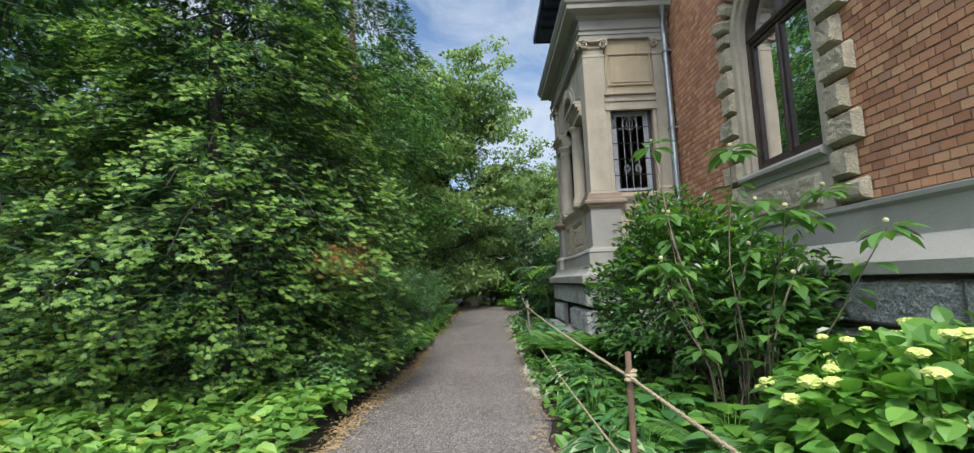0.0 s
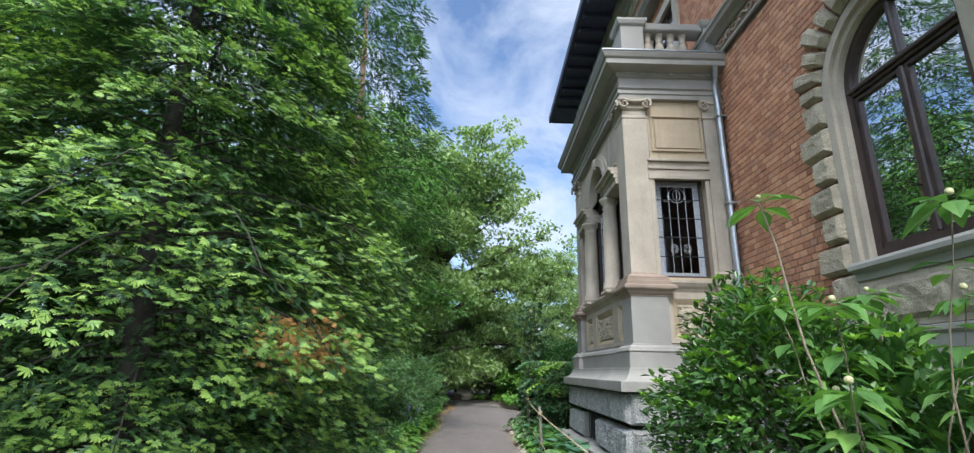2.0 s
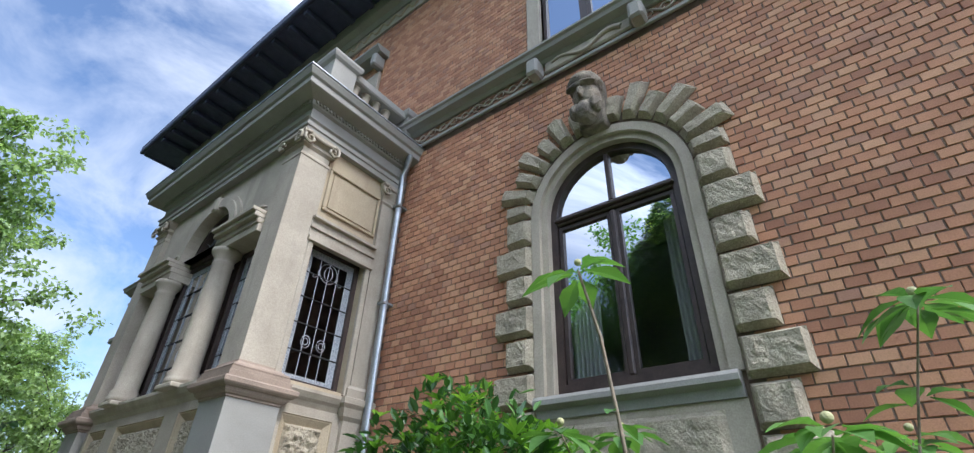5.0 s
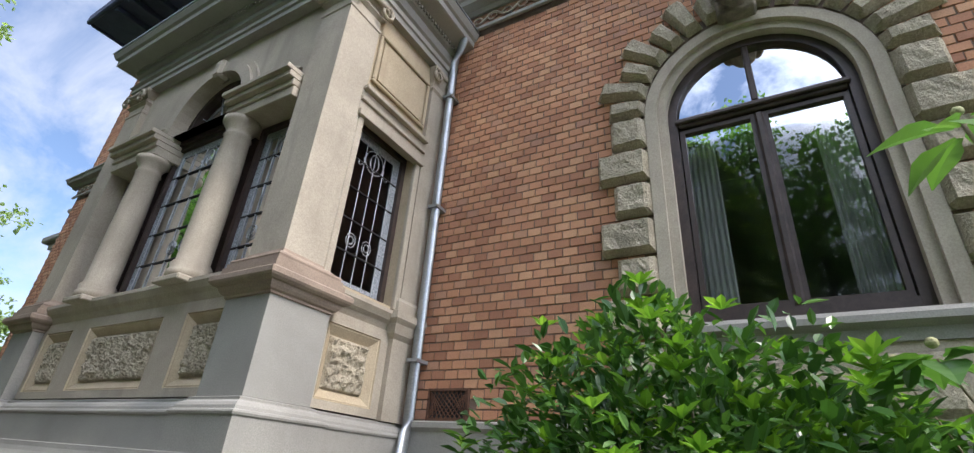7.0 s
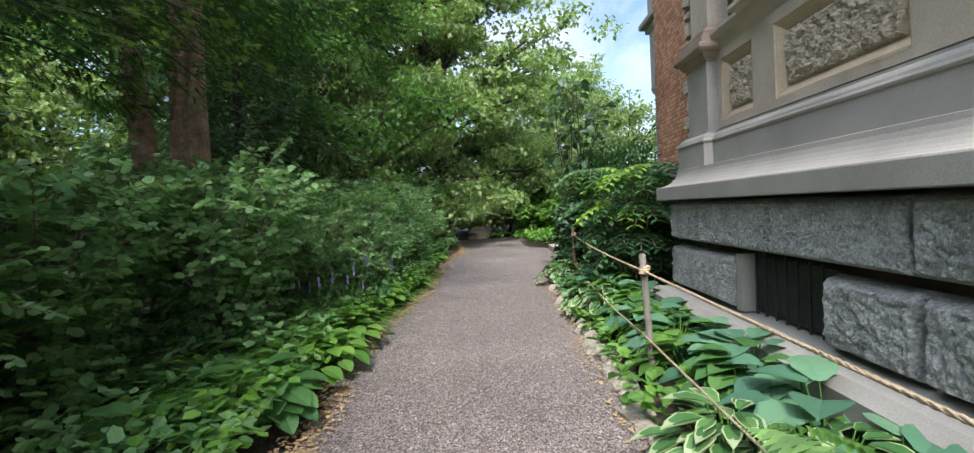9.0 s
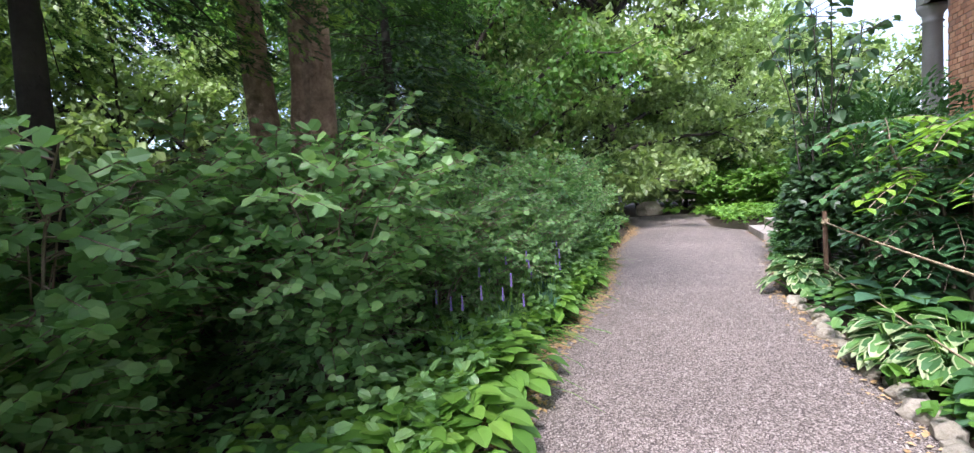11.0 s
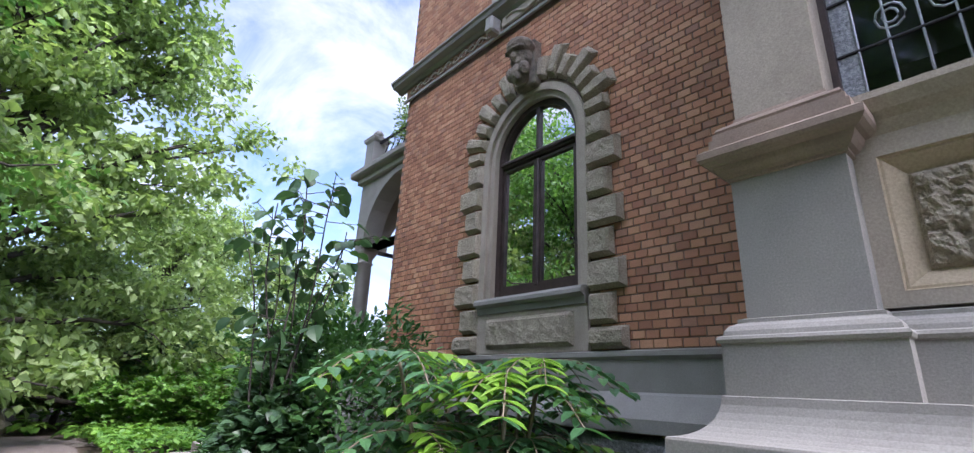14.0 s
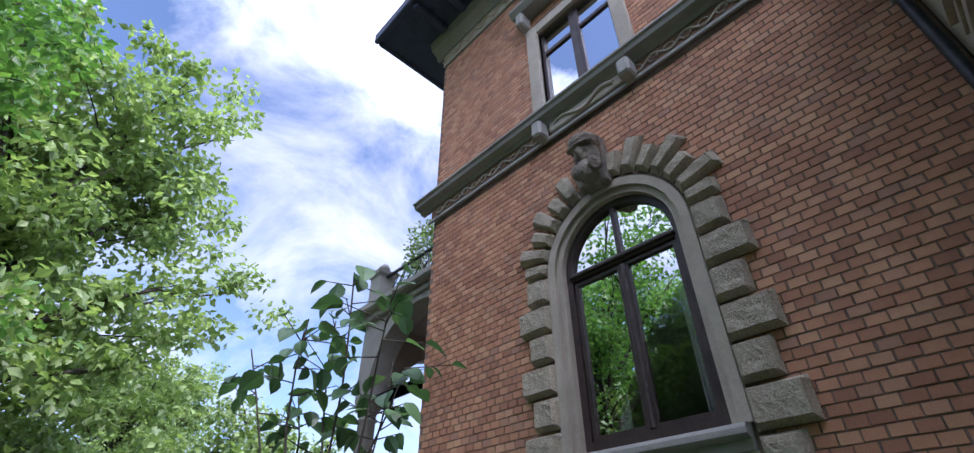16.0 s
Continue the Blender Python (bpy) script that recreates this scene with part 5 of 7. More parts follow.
def scatter(name, tmpl, pos, d, up, size, material, parent=None, label=""):
    """Many small leaves as one mesh."""
    tv, tf = tmpl
    pos, d, up = np.asarray(pos, float), np.asarray(d, float), np.asarray(up, float)
    size = np.broadcast_to(np.asarray(size, float), (len(pos),))
    R = frames_of(d, up)
    V = np.einsum('nij,kj->nki', R, tv) * size[:, None, None] + pos[:, None, :]
    F = tf[None] + (np.arange(len(pos)) * len(tv))[:, None, None]
    return tagged(part_np(name, V.reshape(-1, 3), F.reshape(-1, 3), material, parent, label), kind="stuff")


def rnd_dirs(n, zlo=-1.0, zhi=1.0):
    z, a = rng.uniform(zlo, zhi, n), rng.uniform(0, 2 * math.pi, n)
    r = np.sqrt(np.maximum(0, 1 - z * z))
    return np.stack([r * np.cos(a), r * np.sin(a), z], 1)


def conifer(height, radius, z_low, n_branch, per, seed, label, bark, trunk_r, tip_share=0.45, size=0.17):
    """Yew-like evergreen: trunk, limbs, flat drooping sprays of needles, pale young tips."""
    g = np.random.default_rng(seed)
    t = empty("conifer", label, "tree", "evergreens")
    bend = g.uniform(-0.25, 0.25, 2)
    pts = [(bend[0] * math.sin(3 * u), bend[1] * math.sin(2.3 * u), height * 0.95 * u - 0.05) for u in np.linspace(0, 1, 12)]
    if trunk_r > 0.2:
        V, F, ns, nz = [], [], 84, 70
        for j in range(nz + 1):
            u = j / nz
            cx, cy = np.interp(u, np.linspace(0, 1, 12), [p[0] for p in pts]), np.interp(u, np.linspace(0, 1, 12), [p[1] for p in pts])
            zz = height * 0.95 * u - 0.05
            for q in range(ns):
                a = 2 * math.pi * q / ns
                r = trunk_r * (1 - 0.9 * u) * (1 + 0.35 * math.exp(-zz * 2.2)) * (1 + 0.16 * math.sin(3 * a + zz * 0.9) + 0.08 * math.sin(7 * a - zz * 1.7) + 0.10 * noise.noise(Vector((math.cos(a) * 2, math.sin(a) * 2, zz * 1.2))) + 0.11 * abs(noise.noise(Vector((math.cos(a) * 7, math.sin(a) * 7, zz * 1.6)))))
                V.append((cx + r * math.cos(a), cy + r * math.sin(a), zz))
        F = [(j * ns + q, j * ns + (q + 1) % ns, (j + 1) * ns + (q + 1) % ns, (j + 1) * ns + q) for j in range(nz) for q in range(ns)]
        part_np("trunk", V, F, bark, t, "", True)
        tube("side_stem", [(-0.17, -0.12, -0.05), (-0.21, -0.14, 0.8), (-0.25, -0.17, 1.7), (-0.31, -0.18, 2.6), (-0.45, -0.12, 3.9), (-0.7, 0.1, 5.2)], [0.17, 0.14, 0.13, 0.12, 0.09, 0.04], bark, t, 12)
    else:
        tube("trunk", pts, [trunk_r * (1.15 if i == 0 else 1 - 0.9 * i / 11) for i in range(12)], bark, t, 12)
    limbs, P, D, U, S, tip = [], [], [], [], [], []
    for b in range(n_branch):
        u = (b + g.uniform(0, 1)) / n_branch
        z0 = z_low + (height - z_low - 0.2) * u ** 1.15
        h = (z0 - z_low) / (height - z_low)
        L = radius * (1 - h ** 2.6) * g.uniform(0.72, 0.98) * (0.9 + 0.1 * math.sin(9 * h)) + 0.25
        L *= 0.72 + 0.28 * min(1.0, h / 0.22)
        az = b * 2.399 + g.uniform(-0.4, 0.4)
        rise = g.uniform(0.05, 0.35)
        ca, sa = math.cos(az), math.sin(az)
        k = np.linspace(0, 1, 7)
        line = np.stack([ca * L * k, sa * L * k, z0 + L * (rise * k - (0.30 + rise) * k ** 2.2)], 1)
        limbs.append(([tuple(p) for p in line], [max(0.004, 0.022 * (L / radius) * (1 - 0.85 * q)) for q in k]))
        n = int(per * (0.45 + 0.55 * L / radius))
        s = g.uniform(0.12, 1.0, n) ** 0.65
        lat = g.uniform(-1, 1, n) * (0.16 + 0.42 * L * np.sin(np.pi * np.clip(s, 0.05, 0.93)) ** 0.8 * 0.62)
        base = np.stack([np.interp(s, k, line[:, i]) for i in range(3)], 1)
        side = np.array([-sa, ca, 0])
        fw = np.array([ca, sa, -0.15])
        p = base + lat[:, None] * side + np.stack([np.zeros(n), np.zeros(n), -0.28 * np.abs(lat) + g.normal(0, 0.055, n)], 1)
        d = fw[None] * g.uniform(0.4, 1.0, n)[:, None] + side[None] * (np.sign(lat) * g.uniform(0.2, 1.0, n))[:, None]
        d[:, 2] += g.normal(-0.15, 0.25, n)
        P.append(p)
        D.append(d)
        U.append(np.stack([g.normal(0, 0.35, n) + 0.25 * ca, g.normal(0, 0.35, n) + 0.25 * sa, np.ones(n)], 1))
        S.append(g.uniform(0.7, 1.25, n) * size)
        # pale tips thin out higher up, standing in for the shaded upper crown
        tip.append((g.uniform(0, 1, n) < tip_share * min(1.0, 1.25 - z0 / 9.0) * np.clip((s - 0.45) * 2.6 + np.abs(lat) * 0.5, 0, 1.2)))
    P, D, U, S, tip = (np.concatenate(a) for a in (P, D, U, S, tip))
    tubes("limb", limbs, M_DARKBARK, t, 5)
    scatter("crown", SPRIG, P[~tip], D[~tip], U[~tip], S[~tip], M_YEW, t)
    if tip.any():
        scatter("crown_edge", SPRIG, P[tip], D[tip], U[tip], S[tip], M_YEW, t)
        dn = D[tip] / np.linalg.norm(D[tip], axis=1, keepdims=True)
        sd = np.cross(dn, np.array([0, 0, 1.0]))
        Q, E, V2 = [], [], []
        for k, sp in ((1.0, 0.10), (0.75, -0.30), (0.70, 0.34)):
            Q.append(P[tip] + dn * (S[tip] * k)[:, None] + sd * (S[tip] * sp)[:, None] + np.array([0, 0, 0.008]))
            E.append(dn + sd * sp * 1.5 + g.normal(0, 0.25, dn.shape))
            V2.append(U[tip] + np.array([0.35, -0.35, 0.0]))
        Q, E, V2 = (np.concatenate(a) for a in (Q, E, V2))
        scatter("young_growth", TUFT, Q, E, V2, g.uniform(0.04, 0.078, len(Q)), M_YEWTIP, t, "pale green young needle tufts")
    return t


def broad_tree(height, radius, z_low, n_limb, clumps, per, leaf, seed, label, material, trunk_r=0.22, name="broadleaf_tree", flat=0.55, cs=0.75):
    """Trunk, forked limbs and many leafy clumps with gaps."""
    g = np.random.default_rng(seed)
    t = empty(name, label, "tree", "broadleaf trees")
    th = height * 0.62
    tube("trunk", [(0.3 * math.sin(2.2 * u), 0.25 * math.sin(3 * u + 1), th * u - 0.05) for u in np.linspace(0, 1, 10)], [trunk_r * (1.2 if i == 0 else 1 - 0.075 * i) for i in range(10)], M_DARKBARK, t, 10)
    limbs, cen = [], []
    for i in range(n_limb):
        u = (i + g.uniform(0, 1)) / n_limb
        z0 = z_low * 0.8 + (th - z_low * 0.8) * u
        az = i * 2.399 + g.uniform(-0.4, 0.4)
        L = radius * g.uniform(0.75, 1.05) * (1 - 0.45 * u ** 2)
        zr = (height - z0) * u * 0.75 + g.uniform(-0.6, 0.8)
        k = np.linspace(0, 1, 8)
        wob = g.normal(0, 0.12, (8, 3)) * L * 0.3 * k[:, None]
        line = np.stack([math.cos(az) * L * k, math.sin(az) * L * k, z0 + zr * k ** 0.9 - 0.10 * L * k ** 2], 1) + wob
        limbs.append(([tuple(p) for p in line], [max(0.012, trunk_r * 0.42 * (1 - 0.9 * q)) for q in k]))
        for j in range(clumps):
            s = g.uniform(0.35, 1.0)
            c = np.array([np.interp(s, k, line[:, q]) for q in range(3)]) + g.normal(0, 0.30, 3) * np.array([radius, radius, radius * 0.6]) * 0.42
            cen.append(c)
            if j < 3:
                b = np.array([np.interp(max(0, s - 0.2), k, line[:, q]) for q in range(3)])
                limbs.append(([tuple(b), tuple((b + c) / 2 + np.array([0, 0, 0.1])), tuple(c)], [0.03, 0.02, 0.008]))
    cen = np.array(cen)
    cen = cen[cen[:, 2] > z_low * 0.7]
    n = len(cen) * per
    c = np.repeat(cen, per, 0)
    r = np.repeat(g.uniform(0.6, 1.25, len(cen)) * cs, per)
    off = rnd_dirs(n) * (g.uniform(0, 1, n) ** 0.45 * r)[:, None] * np.array([1, 1, flat])
    d = off * 0.8 + g.normal(0, 0.45, (n, 3))
    d[:, 2] -= 0.25
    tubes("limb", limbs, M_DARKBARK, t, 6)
    scatter("crown", LEAF2, c + off, d, np.stack([g.normal(0, 0.5, n), g.normal(0, 0.5, n), np.ones(n)], 1), g.uniform(0.7, 1.3, n) * leaf, material, t)
    return t


def move(ob, x, y, rz=0.0, z=0.0, s=1.0):
    ob.matrix_basis = pose(x, y, z, 0, 0, rz) @ Matrix.Diagonal((s, s, s, 1))
    return ob


CON = "dark green yew with pale young tips, branches reaching the ground"
CON2 = "tall dark evergreen with bare reddish trunk beside the path"
yew = move(conifer(9.2, 2.75, 0.35, 190, 330, 3, CON, M_DARKBARK, 0.15, 0.56, 0.115), -3.55, 6.8, 20)
yew_far = move(conifer(8.4, 2.8, 0.4, 120, 150, 13, "dark green yew, branches reaching the ground", M_DARKBARK, 0.15, 0.12, 0.17), -6.1, 6.1, 150)
for x, y, r, s in ((-9.2, 4.2, 265, 1.0), (-5.3, 17.0, 40, 1.0), (-7.2, 20.0, 200, 1.1)):
    copy_thing(yew_far, pose(x, y, 0, 0, 0, r) @ Matrix.Diagonal((s, s, s, 1)))
tall = move(conifer(12.8, 3.6, 4.0, 100, 235, 5, CON2, M_BARK, 0.201, 0.3, 0.15), -3.62, 12.75, 0)
shade = move(conifer(7.0, 2.1, 2.7, 76, 200, 15, "dark green yew with low hanging sprays over the undergrowth", M_DARKBARK, 0.10, 0.3, 0.10), -3.7, 10.7, 70)

BT = "large broadleaf tree in fresh yellow-green summer leaf"
BD = "tall broadleaf tree with dense mid-green leaves"
lime = move(broad_tree(16, 6.3, 1.5, 42, 20, 85, 0.21, 11, BT, M_TREE, 0.30, flat=0.42), -2.6, 28.8, 0)
copy_thing(lime, pose(-8.5, 33, 0, 0, 0, 120) @ Matrix.Diagonal((1.1, 1.1, 1.1, 1)))
copy_thing(lime, pose(4.5, 47, 0, 0, 0, 220) @ Matrix.Diagonal((0.9, 0.9, 0.85, 1)))
dark = move(broad_tree(13, 4.2, 3.0, 26, 13, 75, 0.15, 23, BD, M_TREEDK, 0.2), -5.2, 21.4, 40)
for x, y, r, s in ((-13, 5, 10, 1.25), (-14, 12.5, 80, 1.2), (-12.5, 20, 200, 1.0), (-13.5, -3.5, 300, 1.0), (-14, 26, 150, 1.2), (-10, -11.0, 20, 1.0)):
    copy_thing(dark, pose(x, y, 0, 0, 0, r) @ Matrix.Diagonal((s, s, s, 1)))


def bush(name, rx, ry, h, n, leaf, tmpl, material, seed, label, stems=14, shell=0.55, z_low=0.05, young=None, young_n=0):
    """A rounded, uneven leafy bush on many stems."""
    g = np.random.default_rng(seed)
    b = empty(name, label, "shrub")
    d0 = rnd_dirs(n, -0.25, 1.0)
    lump = np.array([1 + 0.30 * noise.noise(Vector(v) * 1.9 + Vector((seed, 0, 0))) + 0.16 * noise.noise(Vector(v) * 4.5) for v in d0])
    r = (shell + (1 - shell) * g.uniform(0, 1, n) ** 0.6) * lump
    p = d0 * r[:, None] * np.array([rx, ry, h * 0.62]) + np.array([0, 0, h * 0.40])
    keep = p[:, 2] > z_low
    p, d0 = p[keep], d0[keep]
    m = len(p)
    d = d0 * np.array([1, 1, 0.6]) + g.normal(0, 0.5, (m, 3))
    up = d0 * 0.5 + np.array([0, 0, 1.0]) + g.normal(0, 0.3, (m, 3))
    scatter("foliage", tmpl, p, d, up, g.uniform(0.7, 1.3, m) * leaf, material, b)
    lines = []
    for i in range(stems):
        q = rnd_dirs(1, 0.3, 0.95)[0] * np.array([rx, ry, h * 0.6]) * 0.85 + np.array([0, 0, h * 0.4])
        a = g.normal(0, 0.12, 2)
        lines.append(([(a[0], a[1], -0.02), tuple(q * np.array([0.45, 0.45, 0.55])), tuple(q)], [0.018, 0.012, 0.005]))
    tubes("stem", lines, M_TWIG, b, 5)
    if young_n:
        k = g.choice(np.flatnonzero(d0[:, 2] > 0.15), young_n)
        P, D, U = [], [], []
        for i in k:
            for j in range(6):
                a = j * 1.047 + g.uniform(0, 0.4)
                P.append(p[i] + np.array([0, 0, 0.05]))
                D.append((math.cos(a), math.sin(a), g.uniform(0.4, 1.1)))
                U.append((-math.cos(a) * 0.5, -math.sin(a) * 0.5, 1))
        tagged(scatter("young_shoot", tmpl, P, D, U, g.uniform(0.8, 1.2, len(P)) * leaf, young, b, "bright young shoot leaves"), kind="stuff")
    return b


OVS = (np.array([(0, 0, 0), (0.3, 0.19, 0.05), (0.65, 0.21, 0.03), (1, 0, -0.10), (0.65, -0.21, 0.03), (0.3, -0.19, 0.05)]), np.array([(0, 2, 1), (0, 3, 2), (0, 4, 3), (0, 5, 4)]))
move(bush("evergreen_bush", 1.05, 1.1, 2.25, 11500, 0.085, OVS, M_RHODO, 4, "dense glossy evergreen bush with bright young shoots against the wall", 18, 0.5, 0.05, M_LIME, 420), 2.4, 6.12)
move(bush("evergreen_bush", 0.75, 0.8, 1.75, 2600, 0.12, OVS, M_RHODO, 6, "smaller glossy evergreen bush below the arched window", 10, 0.45, 0.05, M_LIME, 40), 2.65, 5.0)
move(bush("evergreen_bush", 1.1, 1.35, 2.4, 7600, 0.10, OVS, M_SHRUB, 9, "dark evergreen bush under the arched window", 18, 0.5), 2.05, 16.9)
move(bush("low_bush", 0.6, 0.7, 1.0, 1500, 0.11, OVS, M_SHRUB, 19, "low dark green bush beside the garden steps", 10, 0.5), 1.95, 19.55)


def rosette_shrub(stalks, seed, label):
    """Tall thin crooked stems, each with a whorl of big drooping leaves and a round bud."""
    g = np.random.default_rng(seed)
    b = empty("tall_shrub", label, "shrub")
    for (x0, y0, x1, y1, z1, n_whorl) in stalks:
        pts = []
        x0, y0 = 2.15 + (x0 - 2.15) * 0.45, 4.5 + (y0 - 4.5) * 0.45
        for u in np.linspace(0, 1, 9):
            pts.append((x0 + (x1 - x0) * u ** 1.3 + 0.2 * u * (1 - u) * math.sin(7 * u + x0 * 9), y0 + (y1 - y0) * u ** 1.3 + 0.2 * u * (1 - u) * math.sin(6 * u + y0 * 5), -0.02 + (z1 + 0.02) * u))
        lone = z1 > 2.6
        tube("stem", pts, [(0.012 if lone else 0.0085) - 0.0006 * i for i in range(9)], M_TWIG, b, 6)
        P, D, U, S = [], [], [], []
        for wz, cnt in ([(1.0, n_whorl), (0.76, 2), (0.62, 2)] if lone else [(1.0, n_whorl), (0.96, 5), (0.84, 5), (0.7, 4), (0.55, 5)]):
            q = pts[min(8, int(round(8 * wz)))]
            for j in range(cnt):
                a = j * 2 * math.pi / cnt + g.uniform(-0.3, 0.3)
                P.append((q[0] + 0.03 * math.cos(a), q[1] + 0.03 * math.sin(a), q[2] + g.uniform(-0.04, 0.03)))
                D.append((math.cos(a), math.sin(a), g.uniform(-0.35, 0.25)))
                U.append((0, 0, 1))
                S.append((g.uniform(0.20, 0.27) if lone else g.uniform(0.15, 0.23)) * (1.0 if wz == 1 else (0.5 if lone else 0.9)))
        scatter("foliage", blade((0.03, 0.10, 0.22, 0.24, 0.13, 0.01), 0.14, 0.32), P, D, U, S, M_OAKLEAF, b)
        bm = bmesh.new()
        bmesh.ops.create_icosphere(bm, subdivisions=2, radius=0.019, matrix=Matrix.Translation((pts[-1][0], pts[-1][1], pts[-1][2] + 0.05)))
        part("bud", bm, M_BUD, b)
    return b


rosette_shrub([(1.95, 5.0, 1.75, 5.07, 2.72, 8), (1.9, 4.6, 1.55, 4.2, 1.85, 8), (2.1, 4.2, 1.95, 3.85, 2.32, 9), (2.2, 4.6, 2.35, 4.3, 1.95, 8), (2.3, 3.9, 2.0, 3.3, 1.75, 8), (2.0, 4.4, 2.15, 4.1, 1.55, 8), (1.85, 4.9, 1.7, 4.5, 1.4, 7), (2.2, 4.1, 2.25, 3.7, 1.3, 8)], 31, "tall hydrangea shrub with bare crooked stems and leaf whorls")
rosette_shrub([(2.5, 4.4, 2.75, 4.0, 2.0, 8), (2.4, 5.0, 2.6, 5.3, 2.1, 8), (2.0, 4.9, 1.9, 5.3, 2.0, 8), (1.7, 4.4, 1.35, 3.9, 1.45, 7), (2.5, 3.7, 2.5, 3.1, 1.6, 7)], 33, "tall hydrangea shrub with large pale green leaves")


def hydrangea(x, y, seed):
    g = np.random.default_rng(seed)
    b = empty("hydrangea", "leafy hydrangea with flat lime-green flower heads beside the rope", "shrub")
    n = 1300
    d0 = rnd_dirs(n, -0.1, 1.0)
    p = d0 * (0.45 + 0.55 * g.uniform(0, 1, n) ** 0.5)[:, None] * np.array([0.85, 0.75, 0.62]) + np.array([0, 0, 0.42])
    d = d0 * np.array([1, 1, 0.3]) + g.normal(0, 0.4, (n, 3))
    scatter("foliage", HEART, p, d, d0 * 0.6 + np.array([0, 0, 1.0]) + g.normal(0, 0.2, (n, 3)), g.uniform(0.08, 0.145, n), M_HYDR, b)
    lines = []
    for i in range(26):
        q = rnd_dirs(1, 0.35, 0.95)[0] * np.array([0.85, 0.75, 0.62]) * 1.02 + np.array([0, 0, 0.46])
        lines.append(([(g.normal(0, 0.1), g.normal(0, 0.1), -0.02), tuple(q * np.array([0.6, 0.6, 0.5])), tuple(q)], [0.008, 0.007, 0.004]))
        bm = bmesh.new()
        r = g.uniform(0.028, 0.055)
        bmesh.ops.create_icosphere(bm, subdivisions=3, radius=r, matrix=Matrix.Translation(tuple(q)) @ Matrix.Diagonal((1, 1, 0.55, 1)))
        for v in bm.verts:
            v.co += (v.co - Vector(q)) * 0.35 * noise.noise(v.co * 70)
        part("flower_head", bm, M_FLOWER, b)
    tubes("stem", lines, M_FERN, b, 5)
    return move(b, x, y)


hydrangea(2.2, 2.55, 41)
hydrangea(2.75, 2.0, 43)
hydrangea(2.9, 2.9, 45)


def hosta(x, y, seed, r=0.42, n=34, leaf=0.24, material=None, rim=False, label="clump of broad green hosta leaves in the bed", tmpl=None):
    g = np.random.default_rng(seed)
    b = empty("hosta", label, "plant", "hostas")
    P, D, U, S = [], [], [], []
    for i in range(n):
        a, u = g.uniform(0, 2 * math.pi), g.uniform(0.1, 1) ** 0.7
        P.append((math.cos(a) * r * u * 0.7, math.sin(a) * r * u * 0.7, 0.10 + 0.30 * (1 - u * 0.7) * g.uniform(0.6, 1.1)))
        D.append((math.cos(a), math.sin(a), 0.45 - 0.8 * u + g.normal(0, 0.1)))
        U.append((-0.2 * math.cos(a), -0.2 * math.sin(a), 1))
        S.append(leaf * g.uniform(0.75, 1.2))
    t = tmpl or HEART
    scatter("foliage", t, P, D, U, S, material or M_HOSTA, b)
    if rim:
        tv, tf = t
        edge = tv.copy()
        edge[:, 1] *= 1.25
        edge[:, 0] = edge[:, 0] * 1.06 - 0.01
        edge[:, 2] -= 0.012
        scatter("leaf_margin", (edge, tf), P, D, U, S, M_CREAM, b, "cream-white leaf margins")
    tubes("stalk", [([(0.02 * math.cos(i), 0.02 * math.sin(i), -0.02), tuple(P[i])], [0.005, 0.004]) for i in range(n)], M_FERN, b, 4)
    return move(b, x, y)


ROUND = blade((0.14, 0.36, 0.42, 0.30, 0.05), 0.10, 0.18)
HB = blade((0.06, 0.20, 0.24, 0.16, 0.01), 0.15, 0.35)
seed = 100
for i in range(30):
    y = 1.6 + 0.46 * i
    if 9.0 < y < 10.1 or 14.6 < y < 15.8:
        continue
    seed += 1
    x = 0.92 + 0.022 * y + 0.10 * math.sin(i * 2.4)
    hosta(x, y, seed, 0.40, 46, 0.155 if y < 9 else 0.19, M_HOSTA if i % 2 else M_FERN, tmpl=HB if y < 8.8 else HEART)
for i, (x, y) in enumerate(((1.1, 9.37), (0.82, 9.6), (1.0, 12.75), (0.78, 15.35), (1.1, 15.5), (0.85, 13.1), (0.75, 3.4), (0.95, 5.9), (1.05, 16.4))):
    hosta(x, y, 200 + i, 0.44, 72, 0.165, M_HOSTA, True, "clump of variegated hosta with cream-edged leaves", HB)
for i, (x, y) in enumerate(((1.35, 10.55), (1.3, 9.7), (1.25, 11.3), (1.2, 11.9), (1.45, 12.9), (1.35, 8.75), (1.1, 13.9), (1.3, 9.2), (1.42, 10.1), (1.38, 8.3), (1.45, 11.6))):
    hosta(x, y, 230 + i, 0.5, 20, 0.26, M_HOSTABL, False, "clump of large round blue-green leaves beside the bay", HEART)
for i, (x, y) in enumerate(((-1.75, 10.4), (-1.95, 9.75), (-1.8, 11.0), (-2.25, 10.5), (-1.85, 11.7), (-2.2, 11.3), (-1.8, 12.4), (-2.3, 9.2), (-2.0, 8.6), (-1.72, 11.4), (-2.1, 11.95), (-1.75, 12.05))):
    hosta(x, y, 250 + i, 0.5, 60, 0.15 if y > 10.8 else 0.20, M_HYDR if y > 10.8 else M_HOSTA, False, "clump of broad green hosta leaves on the shady side", ROUND)


